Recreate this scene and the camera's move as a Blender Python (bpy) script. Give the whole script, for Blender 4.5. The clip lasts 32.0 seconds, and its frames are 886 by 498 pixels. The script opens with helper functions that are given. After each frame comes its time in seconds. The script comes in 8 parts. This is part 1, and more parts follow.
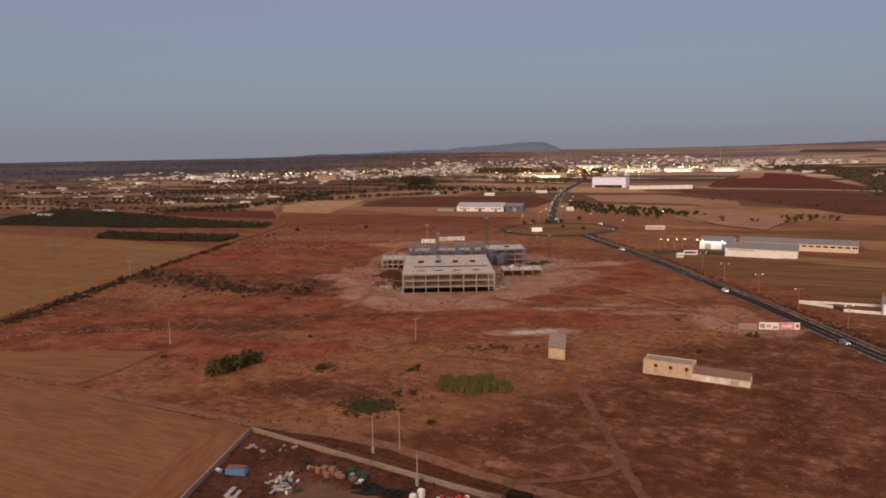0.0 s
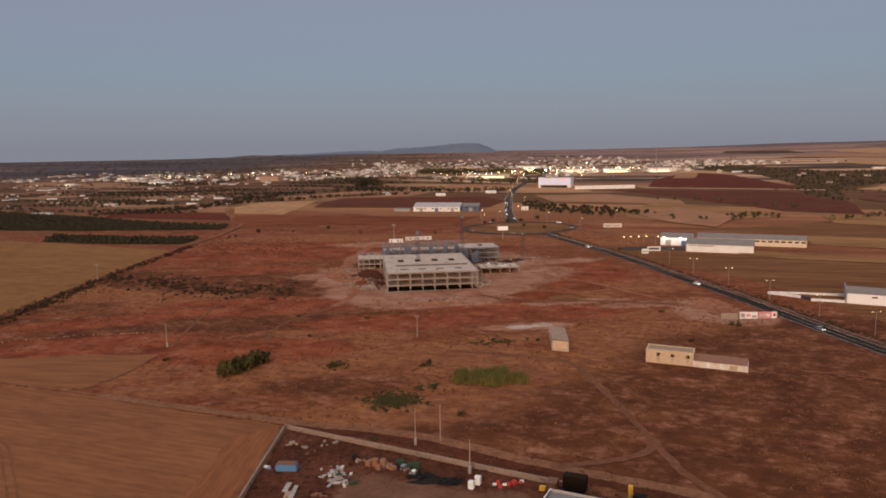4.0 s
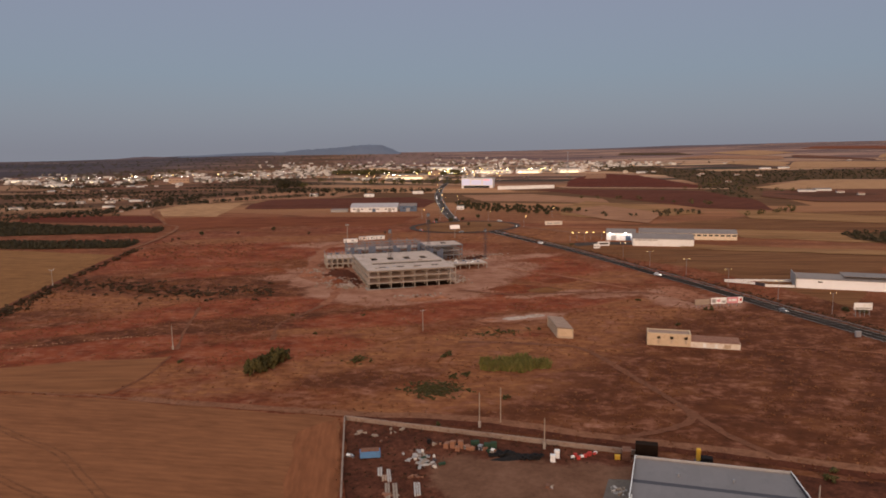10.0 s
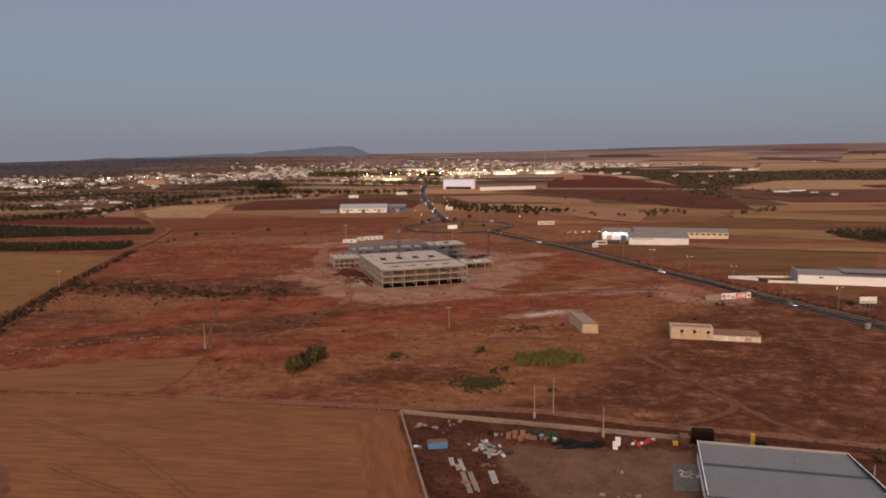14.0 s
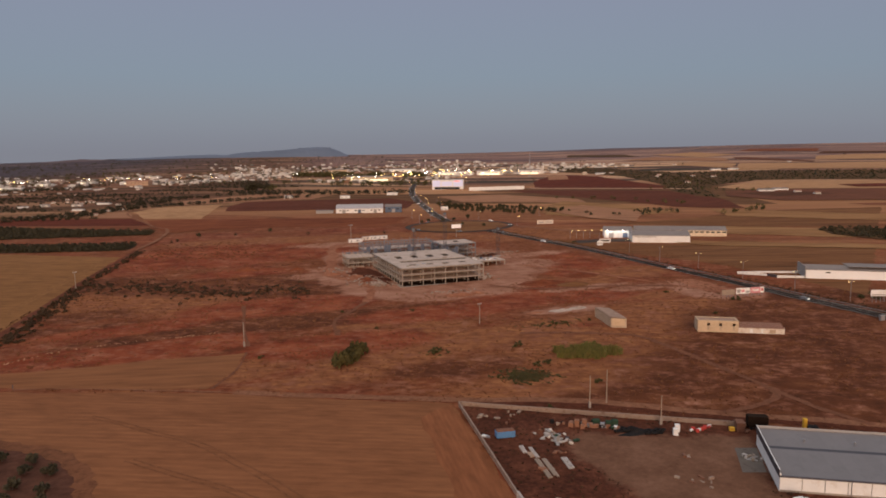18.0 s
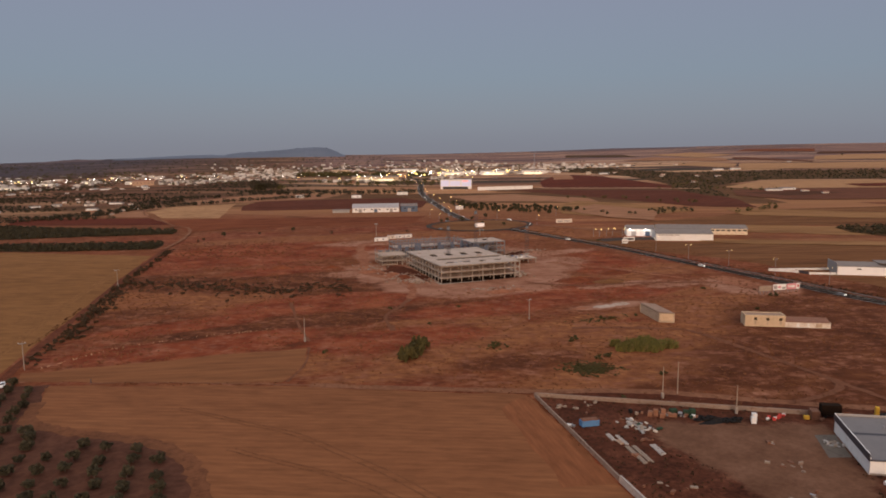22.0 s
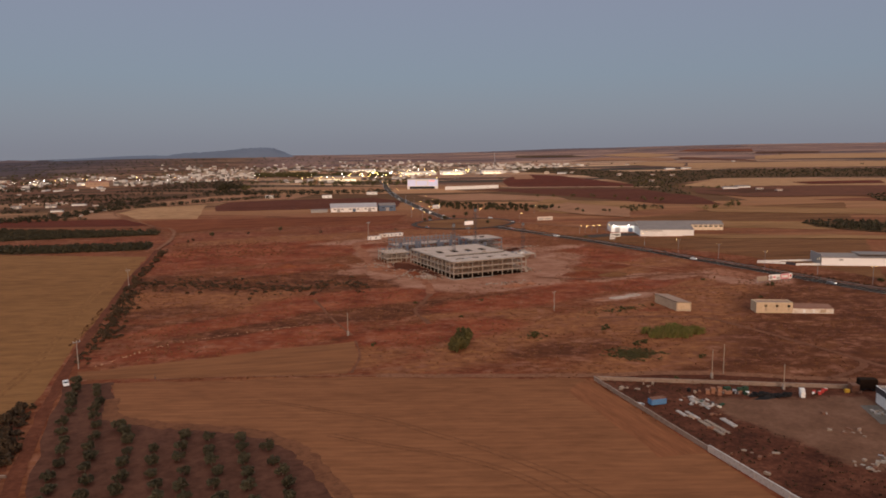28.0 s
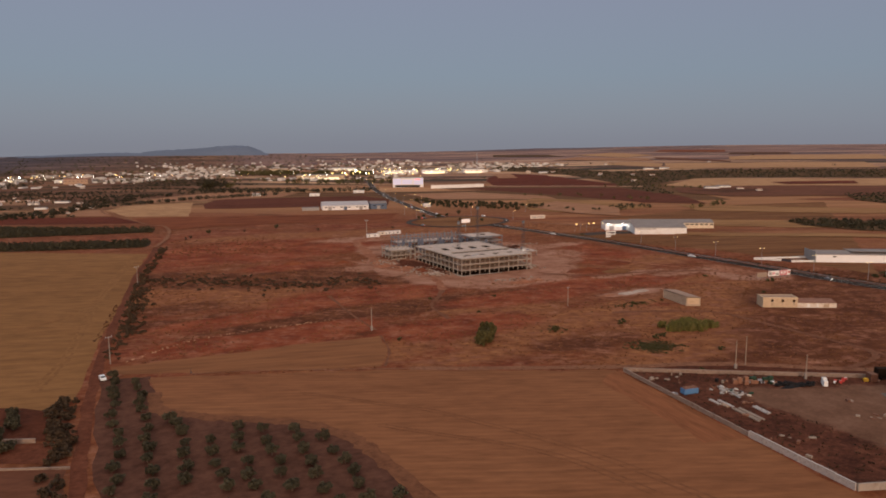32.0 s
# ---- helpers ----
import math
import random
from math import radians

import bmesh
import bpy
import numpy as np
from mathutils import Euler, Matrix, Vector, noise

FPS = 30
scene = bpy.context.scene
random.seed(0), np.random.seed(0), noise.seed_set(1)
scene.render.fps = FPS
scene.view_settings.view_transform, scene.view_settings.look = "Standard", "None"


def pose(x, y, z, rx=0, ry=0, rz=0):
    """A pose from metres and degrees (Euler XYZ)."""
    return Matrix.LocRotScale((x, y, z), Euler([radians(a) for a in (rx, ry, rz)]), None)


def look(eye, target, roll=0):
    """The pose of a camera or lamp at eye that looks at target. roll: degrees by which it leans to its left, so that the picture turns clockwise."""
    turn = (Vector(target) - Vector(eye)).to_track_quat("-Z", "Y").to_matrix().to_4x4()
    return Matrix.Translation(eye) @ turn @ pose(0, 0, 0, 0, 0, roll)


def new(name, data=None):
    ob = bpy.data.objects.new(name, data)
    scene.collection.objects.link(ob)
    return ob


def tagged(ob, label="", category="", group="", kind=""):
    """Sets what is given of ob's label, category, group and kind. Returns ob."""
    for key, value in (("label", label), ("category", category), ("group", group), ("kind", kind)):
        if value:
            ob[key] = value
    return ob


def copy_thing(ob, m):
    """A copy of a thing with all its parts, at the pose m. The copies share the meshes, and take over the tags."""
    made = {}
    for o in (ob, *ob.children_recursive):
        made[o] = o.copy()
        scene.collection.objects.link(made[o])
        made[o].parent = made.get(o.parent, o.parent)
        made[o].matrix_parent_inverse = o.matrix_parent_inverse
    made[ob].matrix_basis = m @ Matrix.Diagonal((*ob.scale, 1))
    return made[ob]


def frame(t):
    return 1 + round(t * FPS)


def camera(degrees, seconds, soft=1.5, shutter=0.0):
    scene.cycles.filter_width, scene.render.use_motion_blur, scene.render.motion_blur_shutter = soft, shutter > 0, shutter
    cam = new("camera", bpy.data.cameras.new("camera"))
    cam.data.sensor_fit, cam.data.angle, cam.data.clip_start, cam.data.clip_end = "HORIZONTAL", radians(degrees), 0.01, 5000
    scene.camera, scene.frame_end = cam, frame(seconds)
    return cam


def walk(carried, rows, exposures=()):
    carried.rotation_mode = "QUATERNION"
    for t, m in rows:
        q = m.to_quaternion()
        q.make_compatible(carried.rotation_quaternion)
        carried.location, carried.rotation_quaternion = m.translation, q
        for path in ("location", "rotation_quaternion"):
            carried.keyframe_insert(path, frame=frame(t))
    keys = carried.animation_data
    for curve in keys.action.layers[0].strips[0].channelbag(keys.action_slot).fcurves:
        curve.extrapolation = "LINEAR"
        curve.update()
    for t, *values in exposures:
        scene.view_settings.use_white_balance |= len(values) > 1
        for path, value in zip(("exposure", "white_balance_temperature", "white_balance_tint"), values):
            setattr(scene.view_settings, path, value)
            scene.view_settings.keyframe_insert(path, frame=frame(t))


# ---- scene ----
cam = camera(64.7, 32.0, 1.8)
METRES, EYE, TILT, LEAN, TURN = 216.0, 78.4, -8.3, 0.84, 0.0
ROWS = [
    (0.0, 0.0, 0.0, 0.0, 0.0, 0.0, -0.0),
    (0.5, -0.0168, -0.0031, -0.001, -0.47, 0.02, 0.07),
    (1.0, -0.0321, -0.0058, -0.0018, -1.13, 0.02, 0.15),
    (1.5, -0.0468, -0.008, -0.0024, -2.02, 0.02, 0.28),
    (2.0, -0.062, -0.0105, -0.003, -3.05, 0.03, 0.42),
    (2.5, -0.0764, -0.0126, -0.0036, -3.87, 0.05, 0.53),
    (3.0, -0.0939, -0.0148, -0.0043, -4.36, 0.07, 0.58),
    (3.5, -0.113, -0.0171, -0.0052, -4.97, 0.07, 0.65),
    (5.5, -0.1894, -0.0239, -0.0086, -7.17, 0.08, 0.86),
    (6.0, -0.2088, -0.0252, -0.0093, -7.64, 0.09, 0.9),
    (6.5, -0.2233, -0.0262, -0.0098, -7.78, 0.1, 0.91),
    (7.0, -0.2385, -0.0272, -0.0106, -8.2, 0.09, 0.97),
    (7.5, -0.2547, -0.0279, -0.011, -9.15, 0.08, 1.12),
    (8.0, -0.2711, -0.0289, -0.0115, -10.08, 0.07, 1.29),
    (8.5, -0.2903, -0.0297, -0.012, -11.07, 0.06, 1.44),
    (9.0, -0.3056, -0.03, -0.0125, -11.86, 0.05, 1.54),
    (9.5, -0.325, -0.0302, -0.0131, -12.88, 0.05, 1.66),
    (10.0, -0.3436, -0.0302, -0.0138, -13.9, 0.04, 1.78),
    (10.5, -0.3597, -0.03, -0.0142, -14.78, 0.02, 1.86),
    (11.0, -0.3744, -0.0295, -0.0145, -15.68, 0.0, 1.99),
    (11.5, -0.3899, -0.0287, -0.015, -16.29, 0.01, 2.06),
    (12.0, -0.4046, -0.0278, -0.0153, -16.37, 0.02, 2.07),
    (12.5, -0.4193, -0.0271, -0.0155, -16.43, 0.04, 2.07),
    (13.0, -0.4347, -0.0257, -0.0157, -16.49, 0.05, 2.06),
    (13.5, -0.4493, -0.0245, -0.0161, -16.56, 0.07, 2.08),
    (14.0, -0.4646, -0.0233, -0.0164, -16.62, 0.08, 2.08),
    (14.5, -0.4793, -0.0222, -0.0166, -16.72, 0.08, 2.09),
    (16.5, -0.5383, -0.0179, -0.0177, -18.55, 0.07, 2.39),
    (17.0, -0.553, -0.0163, -0.0182, -18.6, 0.07, 2.4),
    (17.5, -0.5681, -0.0151, -0.0183, -18.66, 0.07, 2.44),
    (18.0, -0.5826, -0.0136, -0.0187, -18.73, 0.07, 2.46),
    (18.5, -0.5977, -0.0118, -0.019, -18.81, 0.07, 2.47),
    (19.0, -0.6129, -0.01, -0.0198, -18.88, 0.09, 2.44),
    (19.5, -0.6275, -0.0086, -0.0197, -18.94, 0.08, 2.48),
    (20.0, -0.642, -0.007, -0.02, -19.03, 0.09, 2.5),
    (20.5, -0.6573, -0.0054, -0.0205, -19.1, 0.08, 2.5),
    (21.0, -0.6718, -0.0037, -0.0203, -19.16, 0.08, 2.51),
    (21.5, -0.6909, -0.0015, -0.0204, -19.25, 0.07, 2.52),
    (22.0, -0.706, 0.0001, -0.0205, -19.32, 0.07, 2.53),
    (22.5, -0.7204, 0.0016, -0.0208, -19.4, 0.07, 2.52),
    (23.0, -0.7351, 0.003, -0.021, -19.46, 0.05, 2.56),
    (23.5, -0.7495, 0.0046, -0.0213, -19.5, 0.04, 2.58),
    (24.0, -0.7686, 0.0068, -0.0215, -19.6, 0.03, 2.62),
    (24.5, -0.7828, 0.0082, -0.0217, -19.75, 0.03, 2.66),
    (26.5, -0.8455, 0.0143, -0.0217, -22.03, -0.04, 2.98),
    (27.0, -0.8632, 0.0164, -0.0217, -22.72, -0.07, 3.07),
    (27.5, -0.8795, 0.0184, -0.0219, -23.34, -0.09, 3.13),
    (28.0, -0.8945, 0.0205, -0.022, -23.91, -0.12, 3.19),
    (28.5, -0.9089, 0.0226, -0.0221, -24.46, -0.14, 3.26),
    (29.0, -0.9239, 0.0249, -0.0221, -25.12, -0.15, 3.33),
    (29.5, -0.9384, 0.0271, -0.022, -25.75, -0.16, 3.41),
    (30.0, -0.9526, 0.0295, -0.0222, -26.32, -0.17, 3.47),
    (30.5, -0.9669, 0.0317, -0.0224, -26.82, -0.19, 3.45),
    (31.0, -0.9783, 0.0335, -0.0226, -27.11, -0.24, 3.42),
    (31.5, -0.9871, 0.0359, -0.0227, -26.7, -0.28, 3.28),
    (32.0, -0.993, 0.0394, -0.0227, -26.13, -0.31, 3.15),
]
walk(cam, [(t, pose(0, 0, EYE, TILT, LEAN, TURN) @ pose(METRES * x, METRES * y, METRES * z, 90 + pitch, roll, yaw)) for t, x, y, z, yaw, pitch, roll in ROWS], [(0.0, 0.0), (12, -0.04), (21, -0.08), (32, -0.1)])

# ---- sky, sun ----
world = bpy.data.worlds.new("dusk_sky")
scene.world = world
world.use_nodes = True
wn, wl = world.node_tree.nodes, world.node_tree.links
sky = wn.new("ShaderNodeTexSky")
sky.sky_type = "NISHITA"
sky.sun_disc = False
sky.sun_elevation = radians(9)
sky.sun_rotation = radians(195)
sky.altitude = 300
sky.air_density, sky.dust_density, sky.ozone_density = 1.0, 3.0, 2.0
# dusk: the greyish blue belt that darkens towards the horizon, all round
coord = wn.new("ShaderNodeTexCoord")
updown = wn.new("ShaderNodeSeparateXYZ")
wl.new(coord.outputs["Generated"], updown.inputs[0])
belt = wn.new("ShaderNodeValToRGB")
for el, (p, c) in zip([belt.color_ramp.elements[0], belt.color_ramp.elements[1]] + [belt.color_ramp.elements.new(0.5) for _ in range(4)],
                      [(0.0, (0.248, 0.258, 0.308)), (1.0, (0.266, 0.304, 0.408)), (0.03, (0.25, 0.272, 0.334)), (0.1, (0.242, 0.288, 0.366)), (0.21, (0.262, 0.28, 0.372)), (0.34, (0.276, 0.288, 0.38))]):
    el.position, el.color = p, (*c, 1)
wl.new(updown.outputs[2], belt.inputs[0])
wide = wn.new("ShaderNodeMix")
wide.data_type = "RGBA"
wide.inputs["Factor"].default_value = 0.9
thin = wn.new("ShaderNodeVectorMath")
thin.operation = "SCALE"
thin.inputs["Scale"].default_value = 0.15
wl.new(sky.outputs[0], thin.inputs[0])
wl.new(thin.outputs[0], wide.inputs["A"])
wl.new(belt.outputs[0], wide.inputs["B"])
# the afterglow in the west, low over the horizon behind the walk
west_y = wn.new("ShaderNodeMath")
west_y.operation = "MULTIPLY_ADD"
west_y.inputs[1].default_value, west_y.inputs[2].default_value = -1.0, -0.15
west_y.use_clamp = True
wl.new(updown.outputs[1], west_y.inputs[0])
low_z = wn.new("ShaderNodeMath")
low_z.operation = "MULTIPLY_ADD"
low_z.inputs[1].default_value, low_z.inputs[2].default_value = -1.3, 1.0
low_z.use_clamp = True
wl.new(updown.outputs[2], low_z.inputs[0])
both = wn.new("ShaderNodeMath")
both.operation = "MULTIPLY"
wl.new(west_y.outputs[0], both.inputs[0])
wl.new(low_z.outputs[0], both.inputs[1])
warm_sky = wn.new("ShaderNodeMix")
warm_sky.data_type = "RGBA"
warm_sky.inputs["B"].default_value = (1.3, 0.62, 0.3, 1)
wl.new(both.outputs[0], warm_sky.inputs["Factor"])
wl.new(wide.outputs["Result"], warm_sky.inputs["A"])
wl.new(warm_sky.outputs["Result"], wn["Background"].inputs[0])
wn["Background"].inputs[1].default_value = 1.0

glow = new("afterglow_sun", bpy.data.lights.new("afterglow_sun", "SUN"))
glow.data.energy = 1.82
glow.data.angle = radians(25)
glow.data.color = (1.0, 0.73, 0.53)
glow.matrix_world = look((-100, -300, 62), (0, 0, 0))

# ---- helpers for building ----
U = 1.2  # plan grid in metres
RND = random.Random(7)


def step(a, b, v):
    u = np.clip((v - a) / (b - a), 0, 1)
    return u * u * (3 - 2 * u)


def land(x, y):
    """Height of the ground at a place in metres: flat near by, rising gently to the horizon and to the east."""
    dx, dy = np.asarray(x, float) / U + 90.0, np.asarray(y, float) / U
    r, b = np.hypot(dx, dy), np.degrees(np.arctan2(dx, dy))
    g = 0.0145 * (np.sqrt((r - 250) ** 2 + 3600) + (r - 250) - (math.sqrt(66100) - 250)) / 2
    g2 = 0.0035 * (np.sqrt((r - 650) ** 2 + 22500) + (r - 650) - (math.sqrt(445000) - 650)) / 2
    east = 1 - step(100, 160, b)
    k = 1 + 0.35 * step(15, 35, b) * east + 0.5 * step(24, 50, b) * step(400, 1500, r) * east - 0.55 * (1 - step(-16, 0, b))
    gx, gy = dx - 90.0, dy
    bank = 2.4 * step(118, 150, gx) * (1 - step(250, 360, gx)) * step(120, 170, gy) * (1 - step(290, 360, gy))
    return U * (g - g2) * k - 0.9 * (1 - step(300, 480, r)) + bank


def spot(gx, gy, up=0.0):
    """A plan grid place as a point on the ground."""
    return Vector((gx * U, gy * U, float(land(gx * U, gy * U)) + up))


def finish(name, bm, material, parent=None, label="", smooth=False):
    me = bpy.data.meshes.new(name)
    bm.to_mesh(me)
    bm.free()
    mats = material if isinstance(material, (list, tuple)) else [material]
    for m in mats:
        me.materials.append(m)
    if smooth:
        me.polygons.foreach_set("use_smooth", [True] * len(me.polygons))
    ob = new(name, me)
    if parent:
        ob.parent = parent
    if label:
        ob["label"] = label
    return ob


part = finish


def raw(name, verts, faces, material, parent=None, label=""):
    me = bpy.data.meshes.new(name)
    me.from_pydata(verts, [], faces)
    me.update()
    me.materials.append(material)
    ob = new(name, me)
    if parent:
        ob.parent = parent
    if label:
        ob["label"] = label
    return ob


def thing(name, place, turn, label, category, group="", kind=""):
    ob = new(name)
    ob.matrix_world = Matrix.Translation(place) @ Matrix.Rotation(radians(turn), 4, "Z")
    ob.empty_display_size = 0.5
    return tagged(ob, label, category, group, kind)


def again(me_from, name, parent, m):
    ob = new(name, me_from.data)
    ob.parent = parent
    ob.matrix_local = m
    return ob


def box(bm, x0, y0, z0, x1, y1, z1, mi=0):
    v = [bm.verts.new(p) for p in ((x0, y0, z0), (x1, y0, z0), (x1, y1, z0), (x0, y1, z0), (x0, y0, z1), (x1, y0, z1), (x1, y1, z1), (x0, y1, z1))]
    for f in ((3, 2, 1, 0), (4, 5, 6, 7), (0, 1, 5, 4), (1, 2, 6, 5), (2, 3, 7, 6), (3, 0, 4, 7)):
        bm.faces.new([v[i] for i in f]).material_index = mi
    return v


def boxm(x0, y0, z0, x1, y1, z1, bevel=0.0):
    bm = bmesh.new()
    box(bm, x0, y0, z0, x1, y1, z1)
    if bevel:
        bmesh.ops.bevel(bm, geom=bm.edges[:], offset=bevel, segments=1, affect="EDGES")
    return bm


def prism(bm, ring, z0, z1, mi=0):
    """An upright prism on a ring of (x, y)."""
    lo = [bm.verts.new((x, y, z0)) for x, y in ring]
    hi = [bm.verts.new((x, y, z1)) for x, y in ring]
    n = len(ring)
    for i in range(n):
        bm.faces.new((lo[i], lo[(i + 1) % n], hi[(i + 1) % n], hi[i])).material_index = mi
    bm.faces.new(hi).material_index = mi
    bm.faces.new(lo[::-1]).material_index = mi


def tube(bm, a, b, r0, r1, n=8):
    a, b = Vector(a), Vector(b)
    q = (b - a).to_track_quat("Z", "Y")
    rings = []
    for p, r in ((a, r0), (b, r1)):
        rings.append([bm.verts.new(p + q @ Vector((r * math.cos(6.2832 * i / n), r * math.sin(6.2832 * i / n), 0))) for i in range(n)])
    for i in range(n):
        bm.faces.new((rings[0][i], rings[0][(i + 1) % n], rings[1][(i + 1) % n], rings[1][i]))
    bm.faces.new(rings[1])
    bm.faces.new(rings[0][::-1])


def tubem(a, b, r0, r1, n=8):
    bm = bmesh.new()
    tube(bm, a, b, r0, r1, n)
    return bm


# ---- materials ----
def base_mat(name, rough=0.9, metal=0.0):
    m = bpy.data.materials.new(name)
    m.use_nodes = True
    n, l = m.node_tree.nodes, m.node_tree.links
    b = n["Principled BSDF"]
    b.inputs["Roughness"].default_value = rough
    b.inputs["Metallic"].default_value = metal
    b.inputs["Specular IOR Level"].default_value = 0.25 if rough < 0.9 else 0.08
    return m, n, l, b


def noise_node(n, l, vec, scale, detail=4.0, rough=0.6):
    t = n.new("ShaderNodeTexNoise")
    t.inputs["Scale"].default_value = scale
    t.inputs["Detail"].default_value = detail
    t.inputs["Roughness"].default_value = rough
    l.new(vec, t.inputs["Vector"])
    return t.outputs["Fac"]


def ramp_node(n, l, fac, stops):
    r = n.new("ShaderNodeValToRGB")
    e = r.color_ramp.elements
    while len(e) < len(stops):
        e.new(0.5)
    for el, (p, c) in zip(e, stops):
        el.position, el.color = p, (*c, 1)
    l.new(fac, r.inputs[0])
    return r.outputs[0]


def mix_node(n, l, fac, a, b, mode="MIX"):
    m = n.new("ShaderNodeMix")
    m.data_type, m.blend_type = "RGBA", mode
    for sock, v in ((m.inputs["Factor"], fac), (m.inputs["A"], a), (m.inputs["B"], b)):
        if isinstance(v, (float, int)):
            sock.default_value = v
        elif isinstance(v, tuple):
            sock.default_value = (*v, 1)
        else:
            l.new(v, sock)
    return m.outputs["Result"]


def bump_node(n, l, height, strength, distance, b):
    k = n.new("ShaderNodeBump")
    k.inputs["Strength"].default_value = strength
    k.inputs["Distance"].default_value = distance
    l.new(height, k.inputs["Height"])
    l.new(k.outputs[0], b.inputs["Normal"])


def place_vec(n, l, turn=0.0, squash=(1, 1, 1)):
    g = n.new("ShaderNodeNewGeometry")
    m = n.new("ShaderNodeMapping")
    m.inputs["Rotation"].default_value = (0, 0, radians(turn))
    l.new(g.outputs["Position"], m.inputs["Vector"])
    k = n.new("ShaderNodeMapping")
    k.inputs["Scale"].default_value = squash
    l.new(m.outputs[0], k.inputs["Vector"])
    return k.outputs[0]


EARTH = (0.73, 0.507, 0.374)  # red iron-rich ground


def soil(name, dark, mid, light, big=0.03, small=0.35, turn=0.0, squash=(1, 1, 1), furrow=0.0, rows=0.5, bump=0.5):
    """Earth, stubble or scrub ground: patches at two scales, fine clods, and where given, furrows."""
    m, n, l, b = base_mat(name, 0.95)
    dark, mid, light = (tuple(q * w for q, w in zip(c, EARTH)) for c in (dark, mid, light))
    v = place_vec(n, l, turn, squash)
    f1 = noise_node(n, l, v, big, 5, 0.62)
    f2 = noise_node(n, l, v, small, 5, 0.65)
    c1 = ramp_node(n, l, f1, [(0.33, dark), (0.5, mid), (0.68, light)])
    c2 = ramp_node(n, l, f2, [(0.3, tuple(0.55 * q for q in dark)), (0.5, mid), (0.72, tuple(min(1, 1.25 * q) for q in light))])
    c = mix_node(n, l, 0.5, c1, c2)
    h = f2
    if furrow:
        w = n.new("ShaderNodeTexWave")
        w.inputs["Scale"].default_value = rows
        w.inputs["Distortion"].default_value = 0.5
        w.inputs["Detail"].default_value = 2
        w.inputs["Detail Scale"].default_value = 0.4
        w.bands_direction = "Y"
        l.new(place_vec(n, l, turn), w.inputs["Vector"])
        fade = noise_node(n, l, v, big * 1.7, 3)
        fk = n.new("ShaderNodeMath")
        fk.operation = "MULTIPLY"
        l.new(w.outputs["Fac"], fk.inputs[0])
        l.new(fade, fk.inputs[1])
        c = mix_node(n, l, fk.outputs[0], c, mix_node(n, l, furrow, c, dark))
        h = fk.outputs[0]
    l.new(c, b.inputs["Base Color"])
    bump_node(n, l, h, bump, 0.4, b)
    return m


def surface(name, colour, vary=0.25, scale=0.6, fine=6.0, rough=0.85, metal=0.0, stain=None, bump=0.15):
    """Built surfaces: a base colour that weathers at two scales, and stains."""
    m, n, l, b = base_mat(name, rough, metal)
    o = n.new("ShaderNodeObjectInfo")
    shift = n.new("ShaderNodeVectorMath")
    shift.operation = "MULTIPLY_ADD"
    shift.inputs[1].default_value, shift.inputs[2].default_value = (1, 1, 1), (0, 0, 0)
    apart = n.new("ShaderNodeMath")
    apart.operation = "MULTIPLY"
    apart.inputs[1].default_value = 300.0
    l.new(o.outputs["Random"], apart.inputs[0])
    l.new(n.new("ShaderNodeTexCoord").outputs["Object"], shift.inputs[0])
    l.new(apart.outputs[0], shift.inputs[2])
    t = shift.outputs[0]
    f1, f2 = noise_node(n, l, t, scale, 5, 0.6), noise_node(n, l, t, fine, 4, 0.6)
    lo, hi = tuple(q * (1 - vary) for q in colour), tuple(min(1, q * (1 + vary * 0.6)) for q in colour)
    c = ramp_node(n, l, f1, [(0.3, lo), (0.7, hi)])
    c = mix_node(n, l, 0.25, c, ramp_node(n, l, f2, [(0.3, lo), (0.7, hi)]))
    c = mix_node(n, l, 0.12, c, ramp_node(n, l, o.outputs["Random"], [(0, lo), (1, hi)]))
    if stain:
        s = noise_node(n, l, t, scale * 1.7, 6, 0.7)
        k = ramp_node(n, l, s, [(0.52, (0, 0, 0)), (0.66, (1, 1, 1))])
        c = mix_node(n, l, k, c, stain)
    l.new(c, b.inputs["Base Color"])
    bump_node(n, l, f2, bump, 0.05, b)
    return m


def leafy(name, dark, light):
    m, n, l, b = base_mat(name, 0.8)
    g = n.new("ShaderNodeNewGeometry")
    o = n.new("ShaderNodeObjectInfo")
    c = ramp_node(n, l, g.outputs["Random Per Island"], [(0.0, dark), (1.0, light)])
    c2 = ramp_node(n, l, o.outputs["Random"], [(0.0, dark), (1.0, light)])
    l.new(mix_node(n, l, 0.35, c, c2), b.inputs["Base Color"])
    return m


def lit(name, colour, strength):
    m, n, l, b = base_mat(name, 0.5)
    b.inputs["Base Color"].default_value = (*colour, 1)
    b.inputs["Emission Color"].default_value = (*colour, 1)
    b.inputs["Emission Strength"].default_value = strength
    return m


